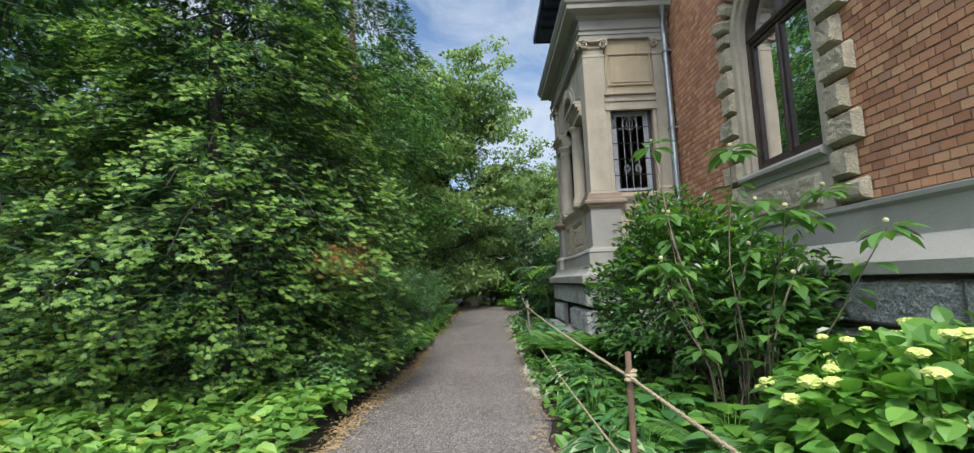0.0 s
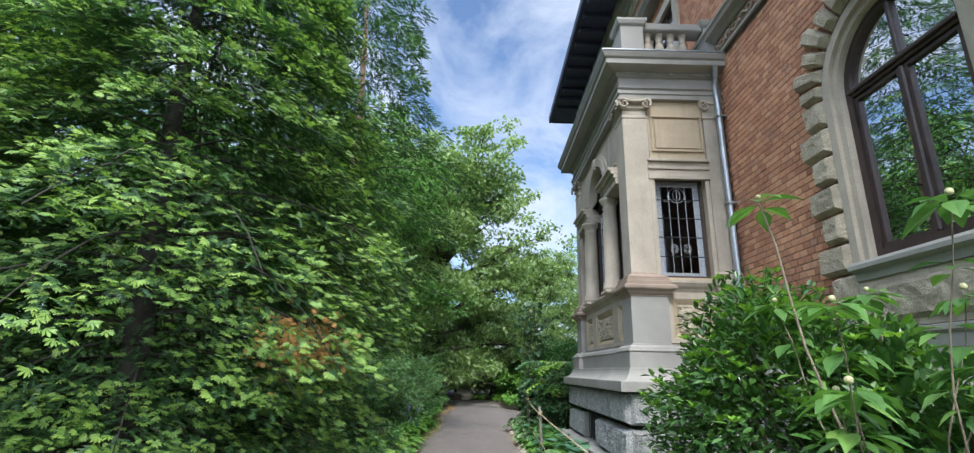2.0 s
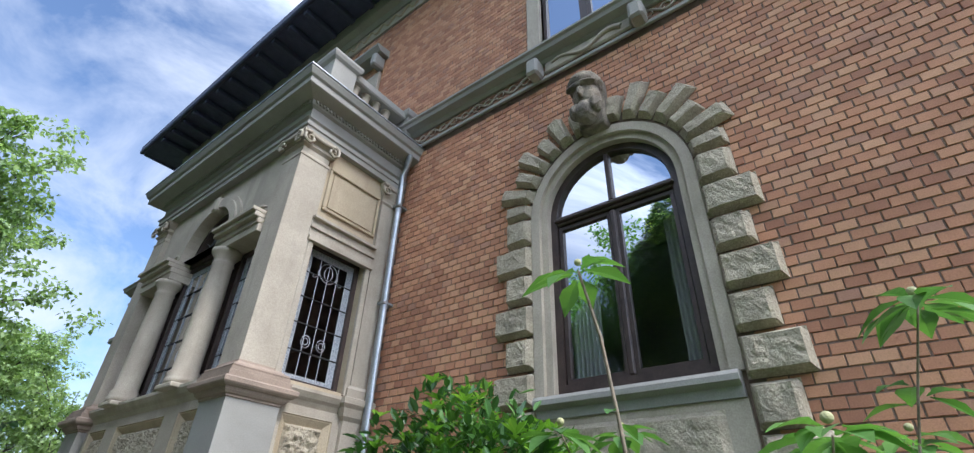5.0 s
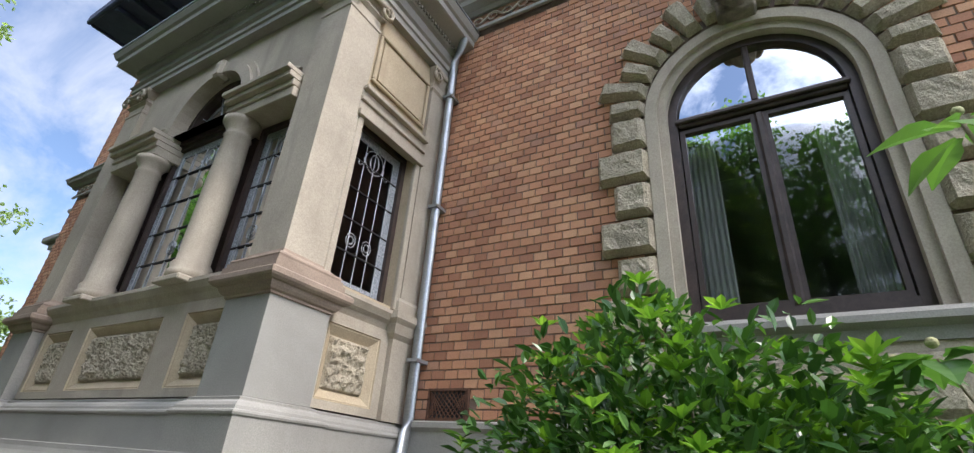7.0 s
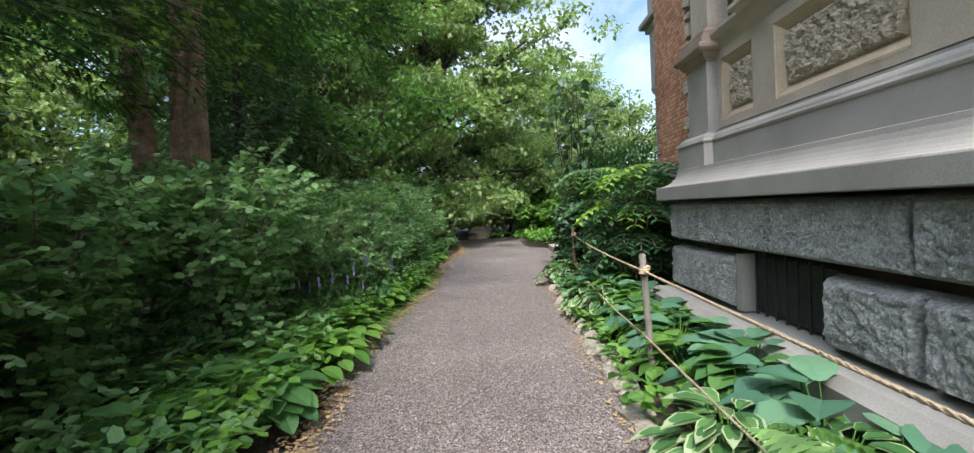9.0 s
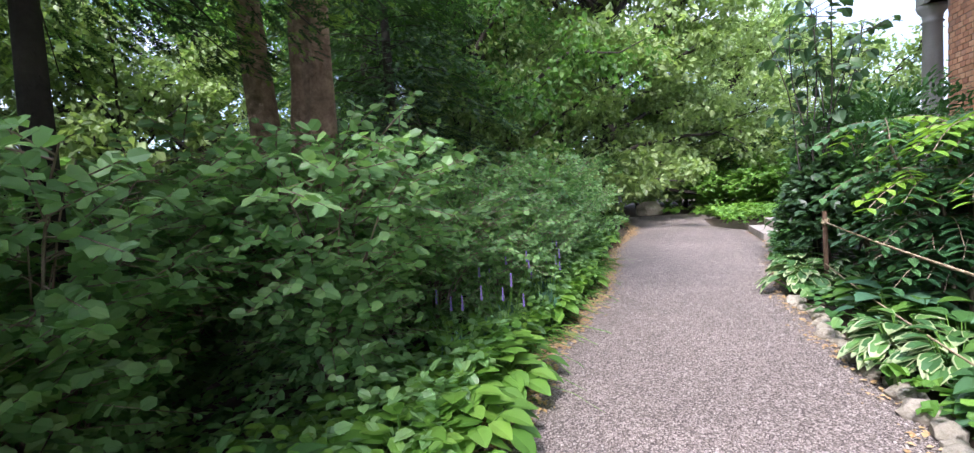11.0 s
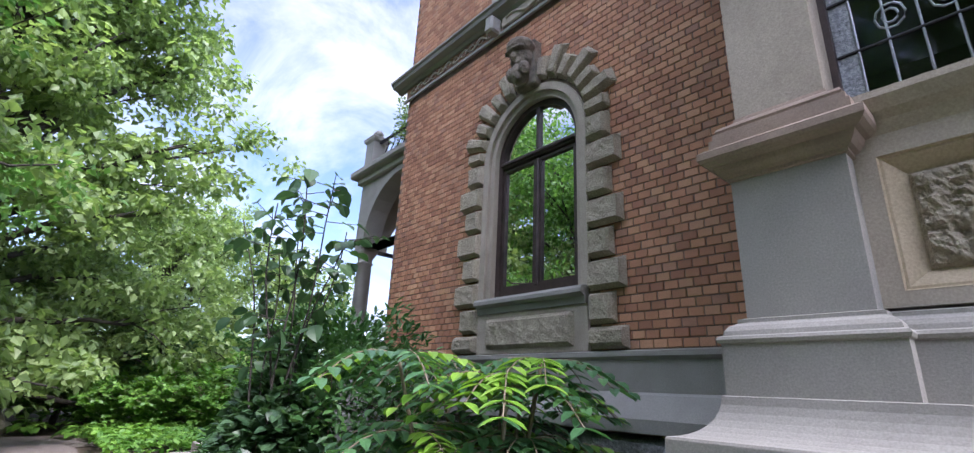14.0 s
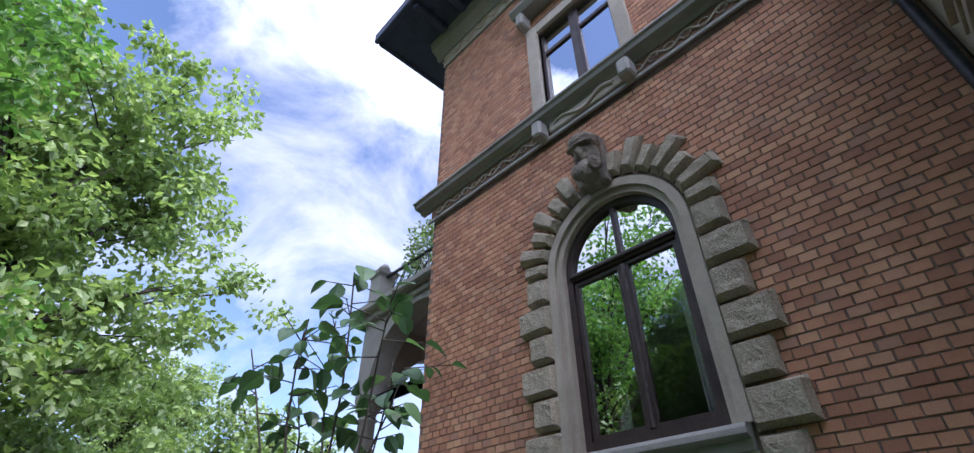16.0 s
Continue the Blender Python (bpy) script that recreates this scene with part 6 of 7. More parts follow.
for i, (x, y) in enumerate(((1.5, 3.2), (1.75, 3.85), (1.45, 4.4), (1.8, 5.0), (2.35, 3.5), (1.35, 2.75), (1.6, 2.3))):
    hosta(x, y, 270 + i, 0.5, 42, 0.20, M_HYDR if i % 2 else M_HOSTA, False, "clump of large soft green leaves below the shrubs", HEART)

for i in range(17):
    y = 12.9 + 0.5 * i
    hosta(path_left(y) - 0.30 - 0.08 * math.sin(i * 2.1), y, 320 + i, 0.36, 46, 0.10 + 0.02 * (i % 3), M_HYDR if i % 3 else M_FERN, False, "low light green leafy plant along the path edge", ROUND)


def fern(x, y, seed, n=13, L=0.65, label="bright green fern with arching fronds by the wall foot"):
    g = np.random.default_rng(seed)
    b = empty("fern", label, "fern", "ferns")
    P, D, U, S, lines = [], [], [], [], []
    for i in range(n):
        a = i * 2.399 + g.uniform(-0.2, 0.2)
        ll, pts = L * g.uniform(0.8, 1.15), []
        for u in np.linspace(0, 1, 9):
            pts.append((math.cos(a) * ll * (0.85 * u), math.sin(a) * ll * 0.85 * u, -0.01 + ll * (1.15 * u - 0.75 * u * u)))
        lines.append((pts, [0.005 - 0.0004 * k for k in range(9)]))
        for u in np.linspace(0.15, 1, 24):
            q = [np.interp(u, np.linspace(0, 1, 9), [p[k] for p in pts]) for k in range(3)]
            for s in (1, -1):
                P.append(q)
                D.append((-math.sin(a) * s + 0.45 * math.cos(a), math.cos(a) * s + 0.45 * math.sin(a), -0.1))
                U.append((-0.3 * math.cos(a), -0.3 * math.sin(a), 1))
                S.append(0.17 * math.sin(math.pi * min(0.97, 0.18 + 0.8 * u)) * L / 0.65 + 0.015)
    scatter("frond", LANCE, P, D, U, S, M_FERN, b)
    tubes("rib", lines, M_FERN, b, 4)
    return move(b, x, y)


for i, (x, y) in enumerate(((1.35, 7.95), (1.75, 7.75), (1.2, 8.35), (2.2, 7.95), (1.55, 3.6), (1.75, 2.9), (2.9, 8.0), (1.9, 13.1), (2.4, 25.3), (1.7, 25.9), (1.2, 27.2), (2.1, 27.6))):
    fern(x, y, 300 + i, 15, 1.0 if i < 4 else 0.65)


def mahonia(x, y, h, seed, n_stem=9):
    g = np.random.default_rng(seed)
    b = empty("mahonia", "mahonia shrub with long arching rows of spiny leaflets, some lime-yellow", "shrub")
    P, D, U, S, lines = [], [], [], [], []
    yng = []
    for i in range(n_stem):
        a0 = i * 2.399
        tx, ty, tz = 0.7 * math.cos(a0) * g.uniform(0.2, 1), 0.8 * math.sin(a0) * g.uniform(0.2, 1), h * g.uniform(0.55, 0.95)
        lines.append(([(0.1 * math.cos(a0), 0.1 * math.sin(a0), -0.02), (tx * 0.6, ty * 0.6, tz * 0.55), (tx, ty, tz)], [0.022, 0.016, 0.010]))
        for lv in (1.0, 0.75, 0.5):
            for k in range(9):
                a = k * 0.698 + g.uniform(-0.3, 0.3)
                ll = g.uniform(0.42, 0.66)
                y_leaf = g.uniform() < (0.35 if lv == 1.0 else 0.08)
                pts = [(tx * lv + math.cos(a) * ll * u, ty * lv + math.sin(a) * ll * u, tz * lv + ll * (0.40 * u - 0.68 * u * u)) for u in np.linspace(0, 1, 6)]
                lines.append((pts, [0.004] * 6))
                for u in np.linspace(0.18, 1, 7):
                    q = [np.interp(u, np.linspace(0, 1, 6), [p[c] for p in pts]) for c in range(3)]
                    for s in (1, -1):
                        P.append(q)
                        D.append((-math.sin(a) * s + 0.5 * math.cos(a), math.cos(a) * s + 0.5 * math.sin(a), -0.25))
                        U.append((0, 0, 1))
                        S.append(g.uniform(0.11, 0.145))
                        yng.append(y_leaf)
    P, D, U, S, yng = np.array(P), np.array(D), np.array(U), np.array(S), np.array(yng)
    LF = blade((0.08, 0.24, 0.20, 0.01), 0.15, 0.15)
    scatter("leaflet", LF, P[~yng], D[~yng], U[~yng], S[~yng], M_MAHO, b)
    tagged(scatter("young_leaflet", LF, P[yng], D[yng], U[yng], S[yng], M_LIME, b, "lime-yellow young leaflets"), kind="stuff")
    tubes("stem", lines, M_TWIG, b, 5)
    return move(b, x, y)


mahonia(1.65, 14.0, 1.85, 51)
mahonia(2.4, 14.7, 1.95, 53)


def sapling(x, y, seed):
    g = np.random.default_rng(seed)
    b = empty("sapling", "slender young tree with drooping dark heart-shaped leaves", "tree")
    lines, P, D, U, S = [], [], [], [], []
    for i in range(8):
        a = i * 2.399
        h = g.uniform(2.8, 3.75)
        ex, ey = 0.55 * math.cos(a) * g.uniform(0.4, 1), 1.0 * math.sin(a) * g.uniform(0.4, 1)
        pts = [(ex * u ** 1.4 + 0.05 * math.sin(9 * u + i), ey * u ** 1.4 + 0.05 * math.sin(7 * u + 2 * i), h * u - 0.02) for u in np.linspace(0, 1, 10)]
        lines.append((pts, [0.011 * (1 - 0.75 * u) + 0.003 for u in np.linspace(0, 1, 10)]))
        for j in range(12):
            u = g.uniform(0.84, 1.0) if j < 8 else g.uniform(0.55, 0.84)
            q = np.array([np.interp(u, np.linspace(0, 1, 10), [p[c] for p in pts]) for c in range(3)])
            aa = j * 2.399 + g.uniform(-0.5, 0.5)
            e = q + np.array([math.cos(aa), math.sin(aa), g.uniform(-0.1, 0.5)]) * g.uniform(0.12, 0.34)
            lines.append(([tuple(q), tuple(e)], [0.005, 0.003]))
            for w in (0.55, 1.0):
                P.append(q + (e - q) * w)
                D.append((math.cos(aa) * 0.8 + g.normal(0, 0.4), math.sin(aa) * 0.8 + g.normal(0, 0.4), g.uniform(-1.0, 0.1)))
                U.append((g.normal(0, 0.5), g.normal(0, 0.5), 1.0))
                S.append(g.uniform(0.10, 0.19))
    scatter("foliage", HEART, P, D, U, S, M_BACKLIT, b)
    tubes("stem", lines, M_DARKBARK, b, 5)
    return move(b, x, y)


sapling(1.25, 16.5, 61)
move(bush("leafy_bush", 0.42, 0.85, 1.75, 1900, 0.12, HEART, M_BACKLIT, 69, "dark leafy bush around the sapling stems", 10, 0.45), 1.35, 16.7)
move(bush("terrace_plant", 0.6, 0.8, 1.9, 2300, 0.085, OVS, M_TREE, 67, "leafy green plant on the porch terrace behind the railing", 8, 0.4), 5.05, 20.6, 0, RZ)


def carpet(name, label, x0, x1, y0, y1, n, leaf, tmpl, material, h, seed, edge=None, category="ground cover"):
    """Low leaf cover over a stretch of ground: kind stuff."""
    g = np.random.default_rng(seed)
    x, y = g.uniform(x0, x1, n), g.uniform(y0, y1, n)
    if edge:
        lim = np.array([edge(v) for v in y])
        x = np.where(x > lim - 0.10, lim - 0.10 - np.abs(g.normal(0, 0.14, n)), x) if x1 <= 0 else np.where(x < lim, lim + np.abs(g.normal(0, 0.12, n)), x)
    hum = np.array([0.65 + 0.7 * noise.noise(Vector((a * 1.4, b * 1.4, seed))) for a, b in zip(x, y)])
    z = np.clip(h * (0.35 + 0.65 * g.uniform(0, 1, n) ** 0.5) * (0.6 + 0.6 * hum), 0.02, None)
    d = np.stack([g.normal(0, 1, n), g.normal(0, 1, n), g.normal(-0.1, 0.3, n)], 1)
    up = np.stack([g.normal(0, 0.35, n), g.normal(0, 0.35, n), np.ones(n)], 1)
    return tagged(scatter(name, tmpl, np.stack([x, y, z], 1), d, up, g.uniform(0.65, 1.3, n) * leaf, material), label, category, kind="stuff")


US = (np.array([(0, 0, 0), (0.2, 0.36, 0.04), (0.7, 0.36, 0.03), (1, 0, -0.08), (0.7, -0.36, 0.03), (0.2, -0.36, 0.04)]), np.array([(0, 2, 1), (0, 3, 2), (0, 4, 3), (0, 5, 4)]))
HS = (np.array([(0, 0, 0), (0.12, 0.34, 0.05), (0.62, 0.32, 0.04), (1, 0, -0.12), (0.62, -0.32, 0.04), (0.12, -0.34, 0.05)]), np.array([(0, 2, 1), (0, 3, 2), (0, 4, 3), (0, 5, 4)]))
carpet("ground_cover", "bright green carpet of small heart-shaped leaves beside the path", -7.0, -1.35, -1.6, 6.0, 12400, 0.115, HS, M_IVY, 0.34, 71, path_left)
carpet("ground_cover", "dark green low leaves under the trees", -4.6, -1.4, 5.6, 12, 7500, 0.075, HS, M_UNDER, 0.34, 72, path_left)
carpet("ground_cover", "dark mixed undergrowth under the tall trees", -7.5, -1.5, 9, 30, 13000, 0.08, HS, M_UNDER, 0.45, 73, path_left)
carpet("ground_cover", "green ferny low growth in the bed by the wall", 0.5, 3.3, 1.0, 13.5, 5600, 0.10, HS, M_FERN, 0.20, 74, lambda y: path_right(y) - 0.02)
carpet("ground_cover", "low green leaves in the bed beyond the bay", 0.6, 3.3, 12.5, 20, 2600, 0.11, HS, M_HOSTA, 0.22, 75, lambda y: path_right(y) - 0.02)
carpet("ground_cover", "yellow-green low planting at the end of the path", 0.75, 4.0, 22.6, 27.4, 2600, 0.12, HS, M_HYDR, 0.45, 76)
carpet("ground_cover", "green low planting behind the path's end", -6, 8, 30.5, 38, 4000, 0.18, HS, M_HYDR, 0.7, 77)

carpet("ground_cover", "light green small round leaves spilling to the path edge", -2.5, -1.4, 8.6, 15.5, 3600, 0.075, US, M_HYDR, 0.34, 82, path_left)

for x0, x1, y0, y1, n, fn, sd in ((-1.9, -1.0, 2, 27, 9000, lambda y: path_left(y) + 0.02, 78), (0.3, 0.9, 2, 22, 1500, lambda y: path_right(y) - 0.05, 79)):
    gl = np.random.default_rng(sd)
    yy = gl.uniform(y0, y1, n)
    xx = np.array([fn(v) for v in yy]) + gl.normal(0, 0.08, n)
    tagged(scatter("leaf_litter", LEAF2, np.stack([xx, yy, np.full(n, 0.022)], 1), gl.normal(0, 1, (n, 3)) * np.array([1, 1, 0.15]), np.tile((0, 0, 1.0), (n, 1)), gl.uniform(0.018, 0.05, n), M_LITTER), "dry brown leaf litter along the path edge", "leaf litter", kind="stuff")
gp = np.random.default_rng(80)
n = 9000
yy = gp.uniform(1.5, 20, n)
aa, bb = np.array([path_left(v) for v in yy]), np.array([path_right(v) for v in yy])
xx = aa + (bb - aa) * gp.uniform(0.01, 0.99, n)
PEB = (np.array([(0.5, 0, 0), (0, 0.5, 0), (-0.5, 0, 0), (0, -0.5, 0), (0.1, 0.05, 0.35)]), np.array([(0, 1, 4), (1, 2, 4), (2, 3, 4), (3, 0, 4)]))
zz = 0.004 + 0.022 * np.sin(np.pi * (xx - aa) / (bb - aa))
tagged(scatter("loose_pebbles", PEB, np.stack([xx, yy, zz], 1), gp.normal(0, 1, (n, 3)) * np.array([1, 1, 0]), np.tile((0, 0, 1.0), (n, 1)), gp.uniform(0.008, 0.02, n), M_STEP), "loose pale pebbles lying on the gravel path", "pebbles", kind="stuff")

# undergrowth on the shady side
def spray_shrub(rx, h, n_stem, seed, leaf, label):
    """Loose shrub: arching stems, level side twigs with rounded leaves in pairs."""
    g = np.random.default_rng(seed)
    b = empty("undergrowth_shrub", label, "shrub", "undergrowth")
    P, D, U, S, lines = [], [], [], [], []
    for i in range(n_stem):
        a = i * 2.399 + g.uniform(-0.3, 0.3)
        L, hz = rx * g.uniform(0.35, 1.1), h * g.uniform(0.55, 1.05)
        k = np.linspace(0, 1, 7)
        line = np.stack([math.cos(a) * L * k ** 1.5, math.sin(a) * L * k ** 1.5, -0.02 + hz * (1.5 * k - 0.5 * k ** 2.4)], 1)
        lines.append(([tuple(p) for p in line], [0.009 - 0.001 * q for q in range(7)]))
        for j in range(15):
            s = g.uniform(0.18, 1.0)
            o = np.array([np.interp(s, k, line[:, c]) for c in range(3)])
            az, tl = a + g.normal(0, 1.1), g.uniform(0.22, 0.42)
            dv = np.array([math.cos(az), math.sin(az), g.uniform(-0.35, 0.75)])
            lines.append(([tuple(o), tuple(o + dv * tl)], [0.004, 0.002]))
            sd = np.array([-math.sin(az), math.cos(az), 0])
            for u in np.linspace(0.25, 1.0, 6):
                for sg in (1, -1):
                    P.append(o + dv * tl * u)
                    D.append(dv * 0.55 + sd * sg + np.array([0, 0, g.normal(-0.1, 0.4)]))
                    U.append((0.7 * math.cos(a) + g.normal(0, 0.6), 0.7 * math.sin(a) + g.normal(0, 0.6), 1))
                    S.append(leaf * g.uniform(0.7, 1.2) * (1.1 - 0.35 * abs(u - 0.5)))
    scatter("foliage", US, P, D, U, S, M_UNDER, b)
    tubes("stem", lines, M_TWIG, b, 3)
    return b


under = spray_shrub(0.85, 1.45, 30, 81, 0.056, "loose green undergrowth shrub with small round leaves")
under2 = spray_shrub(0.8, 1.7, 28, 83, 0.064, "tall loose undergrowth shrub with rounded mid-green leaves")
move(under, -2.6, 8.6)
move(under2, -2.9, 10.2)
for i, (x, y, s) in enumerate(((-2.45, 11.4, 1.0), (-2.5, 12.8, 0.9), (-2.6, 14.2, 1.0), (-2.4, 15.6, 0.85), (-2.7, 17.0, 1.1), (-2.6, 18.6, 1.0), (-2.8, 20.3, 1.2), (-3.0, 22.2, 1.2), (-3.1, 24.2, 1.3), (-3.6, 26.5, 1.3), (-3.6, 9.4, 1.0), (-3.8, 11.4, 1.1), (-4.2, 14.0, 1.1), (-2.2, 7.0, 0.55), (-5.2, 12.2, 1.1), (-3.0, 11.9, 1.25), (-3.4, 13.4, 1.1), (-3.4, 15.4, 1.1), (-3.5, 17.8, 1.2), (-4.6, 10.8, 1.1), (-2.2, 13.6, 0.65), (-2.15, 14.9, 0.7), (-2.2, 16.3, 0.7), (-2.2, 18.0, 0.75), (-2.3, 19.6, 0.8), (-2.5, 21.4, 0.9), (-1.9, 6.0, 0.4))):
    copy_thing(under if i % 2 else under2, pose(x, y, 0, 0, 0, 47 * i) @ Matrix.Diagonal((s, s, s, 1)))
carpet("tall_grass", "long thin grass blades and lavender stalks at the path edge", -2.1, -1.4, 12.0, 17.5, 1400, 0.55, GRASS, M_FERN, 0.10, 91, path_left, "grass")

def lavender(x, y, seed):
    """Upright grey-green stalks, each with a violet flower spike."""
    g = np.random.default_rng(seed)
    b = empty("lavender", "lavender clump with thin violet flower spikes at the path edge", "plant", "lavender clumps")
    lines, spikes = [], []
    for i in range(12):
        a, h = g.uniform(0, 2 * math.pi), g.uniform(0.45, 0.75)
        tip = np.array([math.cos(a) * 0.18, math.sin(a) * 0.18, h])
        lines.append(([(0.03 * math.cos(a), 0.03 * math.sin(a), -0.02), tuple(tip * np.array([0.5, 0.5, 0.6])), tuple(tip)], [0.004, 0.003, 0.0025]))
        if i % 3 == 0:
            spikes.append(([tuple(tip + np.array([0, 0, 0.013 * k])) for k in range(9)], [0.007 + 0.005 * (k % 2) - 0.0005 * k for k in range(9)]))
    tubes("stalk", lines, M_FERN, b, 4)
    for pts, rad in spikes:
        tubes("flower_spike", [(pts, rad)], M_VIOLET, b, 6, "violet flower spike")
    P = [(g.normal(0, 0.07), g.normal(0, 0.07), g.uniform(0.02, 0.3)) for _ in range(90)]
    scatter("foliage", LANCE, P, g.normal(0, 0.5, (90, 3)) + np.array([0, 0, 1.0]), g.normal(0, 1, (90, 3)), g.uniform(0.08, 0.16, 90), M_HOSTABL, b)
    return move(b, x, y)


for i, (x, y) in enumerate(((-1.85, 12.6), (-1.95, 13.2), (-1.8, 13.7), (-1.9, 14.3), (-2.0, 12.1), (-1.85, 14.9), (-2.0, 15.6))):
    lavender(x, y, 410 + i)

sunny = spray_shrub(0.8, 1.3, 16, 87, 0.10, "light yellow-green leafy shrub in the sun at the path's end")
for ch in sunny.children:
    if ch.name.startswith("foliage"):
        ch.data.materials[0] = M_HYDR
move(sunny, 2.2, 27.3)
for i, (x, y, s) in enumerate(((1.3, 28.4, 1.0), (3.3, 26.6, 1.1), (4.3, 26.2, 1.2), (2.9, 28.2, 1.4), (0.9, 29.6, 1.2), (4.2, 28.0, 1.5), (5.2, 26.8, 1.3))):
    copy_thing(sunny, pose(x, y, 0, 0, 0, 71 * i) @ Matrix.Diagonal((s, s, s, 1)))
for i, (x, y) in enumerate(((0.8, 27.9), (1.5, 27.2), (1.4, 26.4), (2.5, 26.3), (-0.2, 29.4), (0.9, 28.6))):
    hosta(x, y, 290 + i, 0.55, 40, 0.24, M_HYDR, False, "clump of large light green leaves at the path's end", HEART)

low = broad_tree(6.0, 2.4, 0.9, 18, 9, 50, 0.15, 29, "small bushy tree with light green leaves", M_TREE, 0.09, "small_tree", 0.6, 0.55)
move(low, -6.2, 24.5, 0)
for i, (x, y, s) in enumerate(((-3.7, 24.4, 0.95), (-4.9, 19.6, 0.8), (-4.6, 22.6, 1.1), (-4.2, 25.8, 1.1), (2.6, 31.5, 1.0), (0.2, 33.0, 1.0), (5.6, 29.0, 1.1), (-6.6, 30.0, 1.2), (-1.6, 34.5, 1.0), (-9.8, 10.5, 0.95), (-10.2, 13.6, 1.05), (-9.6, 16.6, 0.9), (-11.5, 8.0, 1.1), (-11.8, 11.8, 1.2), (-9.0, 14.9, 0.8))):
    copy_thing(low, pose(x, y, 0, 0, 0, 63 * i) @ Matrix.Diagonal((s, s, s, 1)))

# far hedge and trees that close the view
hedge = bush("hedge", 3.5, 1.6, 2.6, 5200, 0.22, LEAF2, M_SHRUB, 85, "dark dense hedge closing the garden", 8, 0.6)
move(hedge, -1.0, 37.5)
for x, y, r in ((-3.5, 33.2, 5), (3.6, 32.6, -8), (5.5, 36, 10), (-8, 38, 30), (-11.5, 30, 90), (-12.5, 20, 80), (-12.5, 9, 95), (-12, -1, 85), (10.5, 32, 40), (1, -15, 0), (-7, -13, 30)):
    copy_thing(hedge, pose(x, y, 0, 0, 0, r) @ Matrix.Diagonal((1.15, 1.15, 1.2, 1)))

# withered sprays on the yew
g_r = np.random.default_rng(5)
n_r = 520
pr_ = g_r.normal(0, 1, (n_r, 3)) * np.array([0.17, 0.22, 0.12]) + np.array([-1.62, 5.65, 1.66])
tagged(scatter("withered_branch", TUFT, pr_, g_r.normal(0, 1, (n_r, 3)) + np.array([0.6, 0, -0.3]), g_r.normal(0, 0.5, (n_r, 3)) + np.array([0, 0, 1.0]), g_r.uniform(0.03, 0.06, n_r), M_RUSTY), "withered orange-brown needle sprays on the yew", "branch")

# ---- rope on stakes ----
def rope_line(name, a, b, sag, label, r=0.009):
    a, b = Vector(a), Vector(b)
    pts = [tuple(a.lerp(b, u) - Vector((0, 0, sag * 4 * u * (1 - u)))) for u in np.linspace(0, 1, 24)]
    V, F = [], []
    for ph in (0, 2.09, 4.19):
        tw = []
        for i, p in enumerate(np.linspace(0, 1, 240)):
            q = a.lerp(b, p) - Vector((0, 0, sag * 4 * p * (1 - p)))
            an = p * (b - a).length * 2 * math.pi / 0.05 + ph
            tw.append(tuple(q + Vector((math.cos(an), 0, math.sin(an))) * r * 0.55))
        v, f = tube_arrays(tw, [r * 0.6] * len(tw), 4)
        F += [tuple(k + len(V) for k in q) for q in f]
        V += v
    return tagged(part_np(name, V, F, M_ROPE, smooth=True), label, "rope", "ropes")


def stake(x, y, h, lean, material, label, r=0.024):
    s = empty("stake", label, "stake", "rope stakes", at=(x, y, 0))
    tube("post", [(0, 0, -0.05), (lean * 0.5, 0.01, h * 0.5), (lean, 0, h - 0.01), (lean, 0, h)], [r, r, r * 0.95, r * 0.75], material, s, 8)
    bm = bmesh.new()
    for k in range(3):
        bmesh.ops.create_icosphere(bm, subdivisions=2, radius=0.010 + r, matrix=Matrix.Translation((lean * 0.9 + 0.006 * k, 0.012 * (k - 1), h - 0.13 + 0.018 * k)) @ Matrix.Diagonal((1.15, 1.15, 0.5, 1)))
    part("knot", bm, M_ROPE, s)
    return (x + lean * 0.9, y, h - 0.12)


k1 = stake(0.65, 2.44, 1.01, 0.0, M_STAKE, "thin brown wooden stake with a knotted rope", 0.016)
k2 = stake(0.83, 10.75, 0.93, -0.05, M_STAKE_GREY, "grey weathered wooden stake with a rope")
k3 = stake(1.0, 15.25, 0.93, -0.02, M_STAKE, "brown wooden stake with a tied rope")
kb = stake(0.72, -3.5, 1.0, 0.0, M_STAKE, "thin brown wooden stake with a knotted rope", 0.016)
for a, b in ((kb, k1), (k1, k2), (k2, k3)):
    rope_line("rope", a, b, 0.03, "twisted pale hemp rope strung between the stakes")
    rope_line("rope", (a[0], a[1], a[2] - 0.45), (b[0], b[1], b[2] - 0.45), 0.06, "lower twisted hemp rope strung between the stakes", 0.0075)

# ---- edging stones, steps, bollard, rock, fence ----
g_e = np.random.default_rng(17)
edg = empty("stone_edging", "row of small pale edging stones along the bed", "edging")
stone_m = []
for k in range(4):
    bm = bmesh.new()
    bmesh.ops.create_icosphere(bm, subdivisions=2, radius=1.0)
    for v in bm.verts:
        v.co *= 1 + 0.28 * noise.noise(v.co * 1.7 + Vector((k * 5, 0, 0)))
    me = bpy.data.meshes.new("edging_stone")
    bm.to_mesh(me)
    bm.free()
    me.materials.append(M_EDGE)
    stone_m.append(me)
y = 6.0
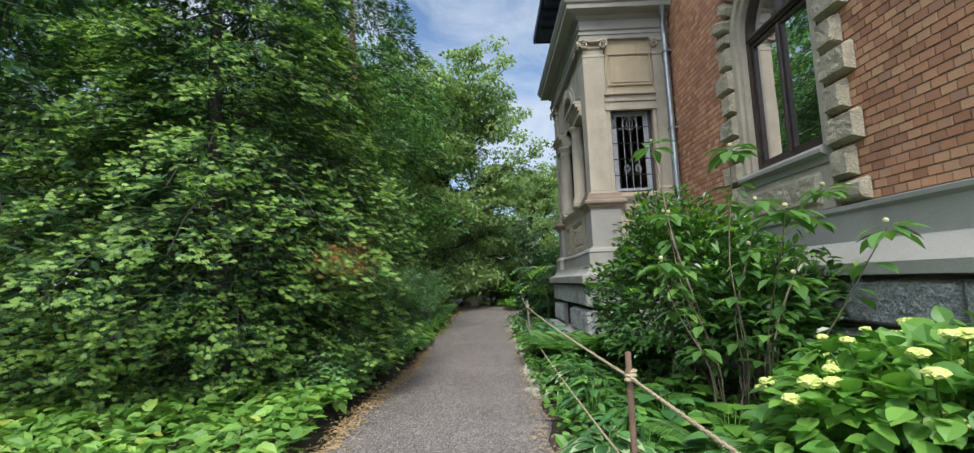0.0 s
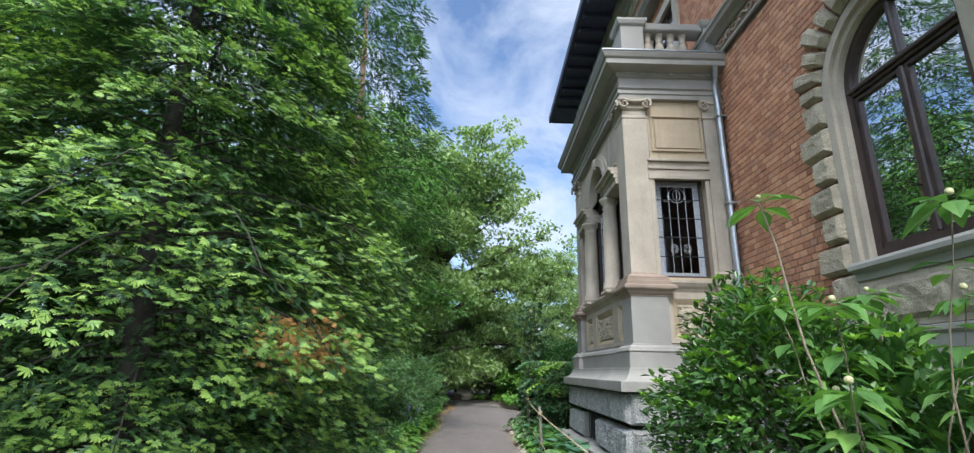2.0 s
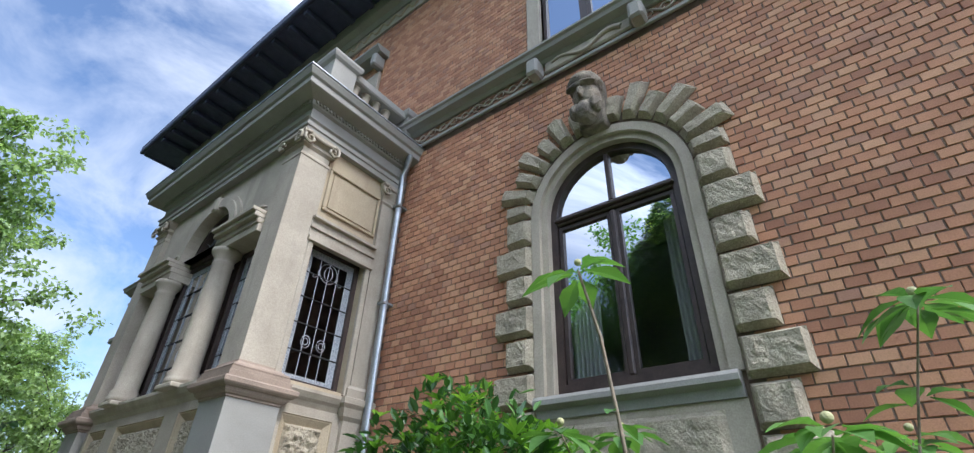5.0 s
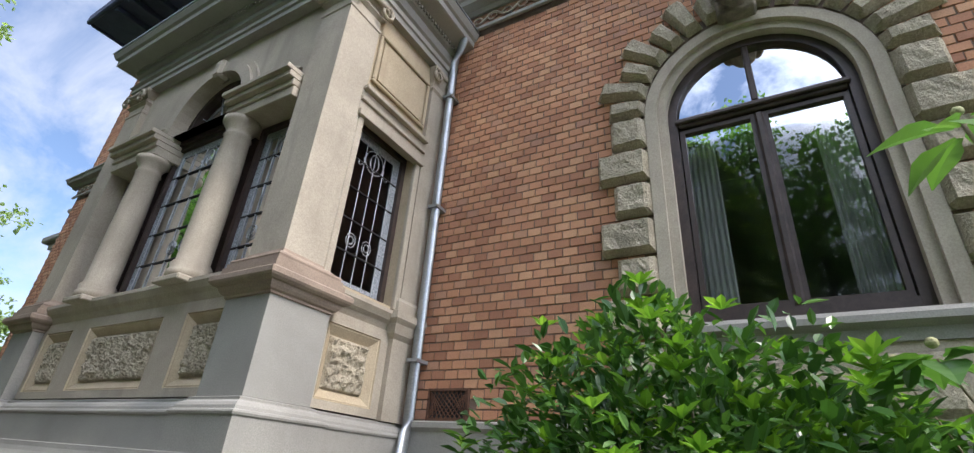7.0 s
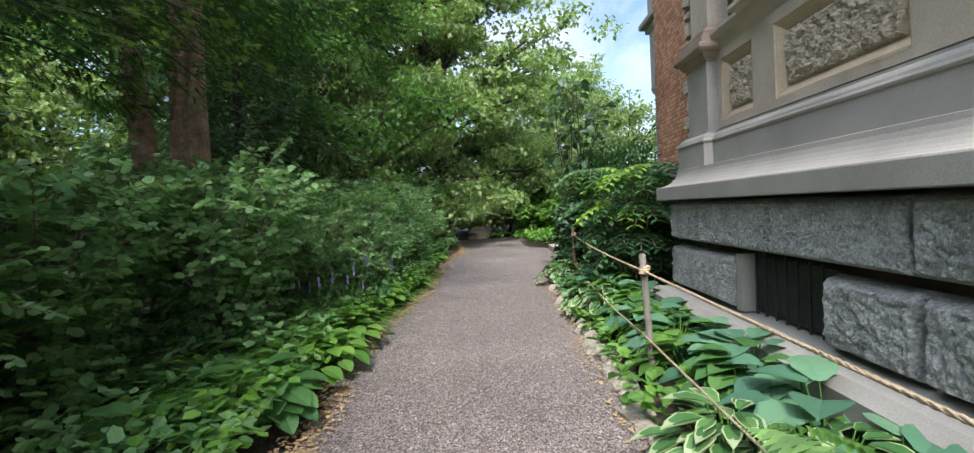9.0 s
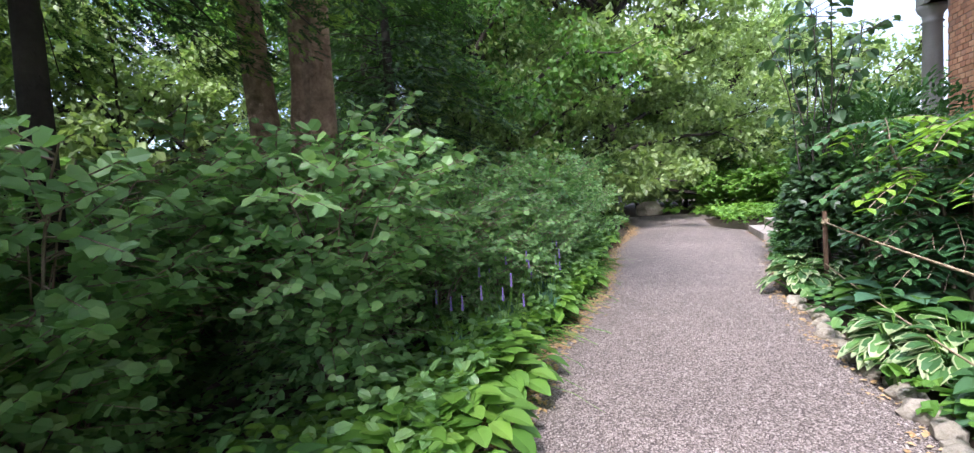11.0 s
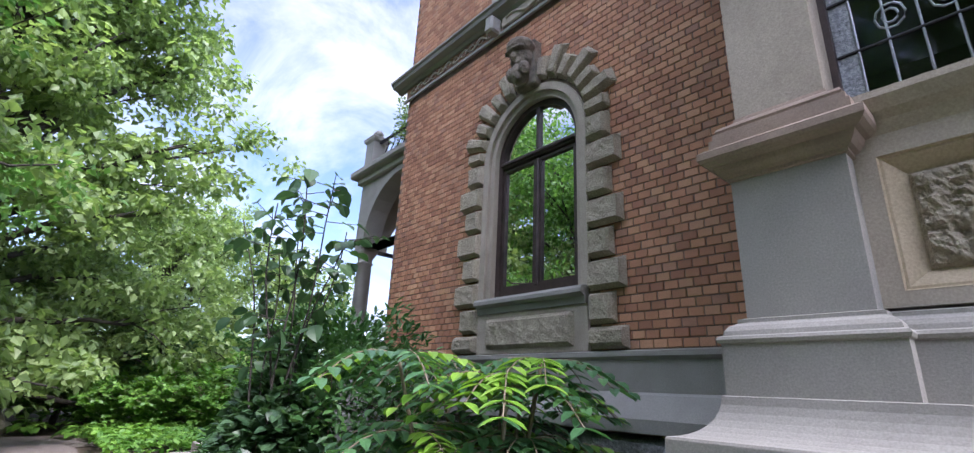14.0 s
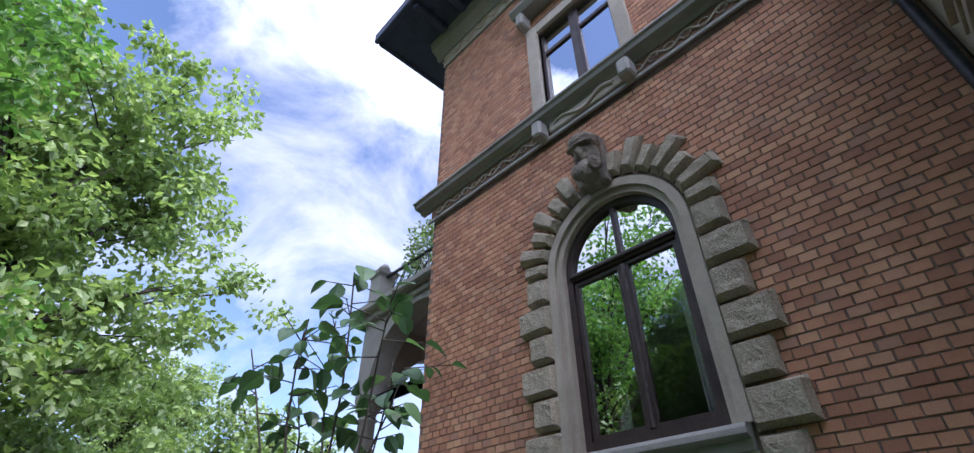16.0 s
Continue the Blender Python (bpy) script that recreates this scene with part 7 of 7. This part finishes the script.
while y < 15.0:
    s = g_e.uniform(0.05, 0.10)
    o = new("edging_stone", stone_m[int(g_e.integers(4))])
    o.parent = edg
    o.matrix_basis = pose(path_right(y) + 0.03 + g_e.normal(0, 0.03), y, s * 0.35, 0, 0, g_e.uniform(0, 360)) @ Matrix.Diagonal((s * 1.2, s, s * 0.8, 1))
    y += s * g_e.uniform(1.5, 2.6)

steps = empty("garden_steps", "three worn stone garden steps up to the porch", "steps")
for k in range(3):
    part("step", one_box(1.25 + 0.33 * k, 3.6, 20.2 + 0.02 * k, 22.0, 0.0 + 0.165 * k, 0.165 * (k + 1), 0.012), M_STEP, steps)
bol = empty("bollard", "low grey metal bollard light beside the path", "bollard", at=(-2.05, 27.6, 0))
part("post", lathe([(0.06, 0), (0.06, 0.72), (0.055, 0.74)], 0, 0, 14), M_ZINC, bol)
part("cap", lathe([(0.068, 0.74), (0.068, 0.82), (0.05, 0.84)], 0, 0, 14), M_ZINC, bol)
bm = bmesh.new()
bmesh.ops.create_icosphere(bm, subdivisions=3, radius=1.0, matrix=Matrix.Translation((-1.1, 29.6, 0.18)) @ Matrix.Diagonal((0.55, 0.4, 0.34, 1)))
for v in bm.verts:
    v.co += Vector((0.1, 0.1, 0.1)) * noise.noise(v.co * 4)
tagged(part("rock", bm, M_EDGE), "rough pale boulder at the end of the path", "rock")

ubox = empty("utility_box", "grey metal utility box with a dark slot beside the bay", "utility box")
part("body", one_box(2.35, 2.95, 13.25, 14.15, 0.0, 0.86, 0.02), M_GREY, ubox)
part("lid", one_box(2.30, 3.0, 13.2, 14.2, 0.861, 0.93, 0.015), M_ZINC, ubox)
part("slot", one_box(2.335, 2.349, 13.42, 13.52, 0.36, 0.60), M_IRON, ubox)
part("key_plate", one_box(2.335, 2.349, 13.40, 13.54, 0.68, 0.78), M_IRON, ubox)

fence = empty("iron_fence", "dark iron fence with thin bars behind the trees", "fence")
for y in np.arange(-2, 24.1, 2.0):
    part("post", one_box(-8.03, -7.97, y - 0.03, y + 0.03, -0.02, 1.75), M_IRON, fence)
for z in (0.25, 1.5):
    part("rail", one_box(-8.015, -7.985, -2, 24, z, z + 0.03), M_IRON, fence)
bar = part("bar", one_box(-0.009, 0.009, -0.009, 0.009, 0.0, 1.62), M_IRON, fence)
bar.location = (-8, -1.85, 0)
for k in range(1, 172):
    c = new("bar", bar.data)
    c.parent, c.location = fence, (-8, -1.85 + 0.15 * k, 0)


# ---- facing bricks, header bond ----
PB, PH, GAP = 0.1325, 0.0796, 0.0065


def blocked(y, z):
    if 6.28 < z < 6.80:
        return True
    if BAY_S - 0.02 < y < BAY_N + 0.02 and z < 6.30:
        return True
    for yc in WIN_YS:
        if abs(y - yc) < 0.90 and z < SPRING + 0.05:
            return True
        if z >= SPRING + 0.05 and math.hypot(y - yc, z - SPRING - 0.05) < 0.92:
            return True
    for yc in UP_WINS:
        if abs(y - yc) < U_HW + 0.12 and 6.7 < z < 9.02:
            return True
    return z < 1.97 or z > 10.26 or (VY < y < VY + 0.40 and z < 2.18)


cells = []
row = 0
z = 1.955 + PH / 2
while z < 10.3:
    y = SOUTH + PB / 2 + (PB / 2 if row % 2 else 0)
    while y < NORTH - PB / 4:
        if not blocked(y, z):
            cells.append((y, z))
        y += PB
    z += PH
    row += 1
near = [c for c in cells if 6.9 < c[0] < 8.4 and 2.2 < c[1] < 4.4][:300]
near_set = set(near)
rest = np.array([c for c in cells if c not in near_set])
hb, hh, ch = PB / 2 - GAP / 2, PH / 2 - GAP / 2, 0.004
BV = np.array([(0.014, -hb, -hh), (0.014, hb, -hh), (0.014, hb, hh), (0.014, -hb, hh), (0.0, -hb + ch, -hh + ch), (0.0, hb - ch, -hh + ch), (0.0, hb - ch, hh - ch), (0.0, -hb + ch, hh - ch)])
BF = np.array([(4, 7, 6, 5), (0, 4, 5, 1), (1, 5, 6, 2), (2, 6, 7, 3), (3, 7, 4, 0)])
jit = rng.normal(0, 0.0015, (len(rest), 3))
V = BV[None] + (np.concatenate([np.full((len(rest), 1), W), rest], 1) + jit)[:, None, :]
F = BF[None] + (np.arange(len(rest)) * 8)[:, None, None]
tagged(part_np("brick_field", V.reshape(-1, 3), F.reshape(-1, 4), M_BRICK, wall_w), kind="stuff")
bme = bpy.data.meshes.new("brick")
bme.from_pydata([tuple(v) for v in BV], [], [tuple(int(i) for i in f) for f in BF])
bme.materials.append(M_BRICK)
for y, z in near:
    o = new("brick", bme)
    o.parent = wall_w
    o.location = (W + rng.normal(0, 0.0015), y, z)
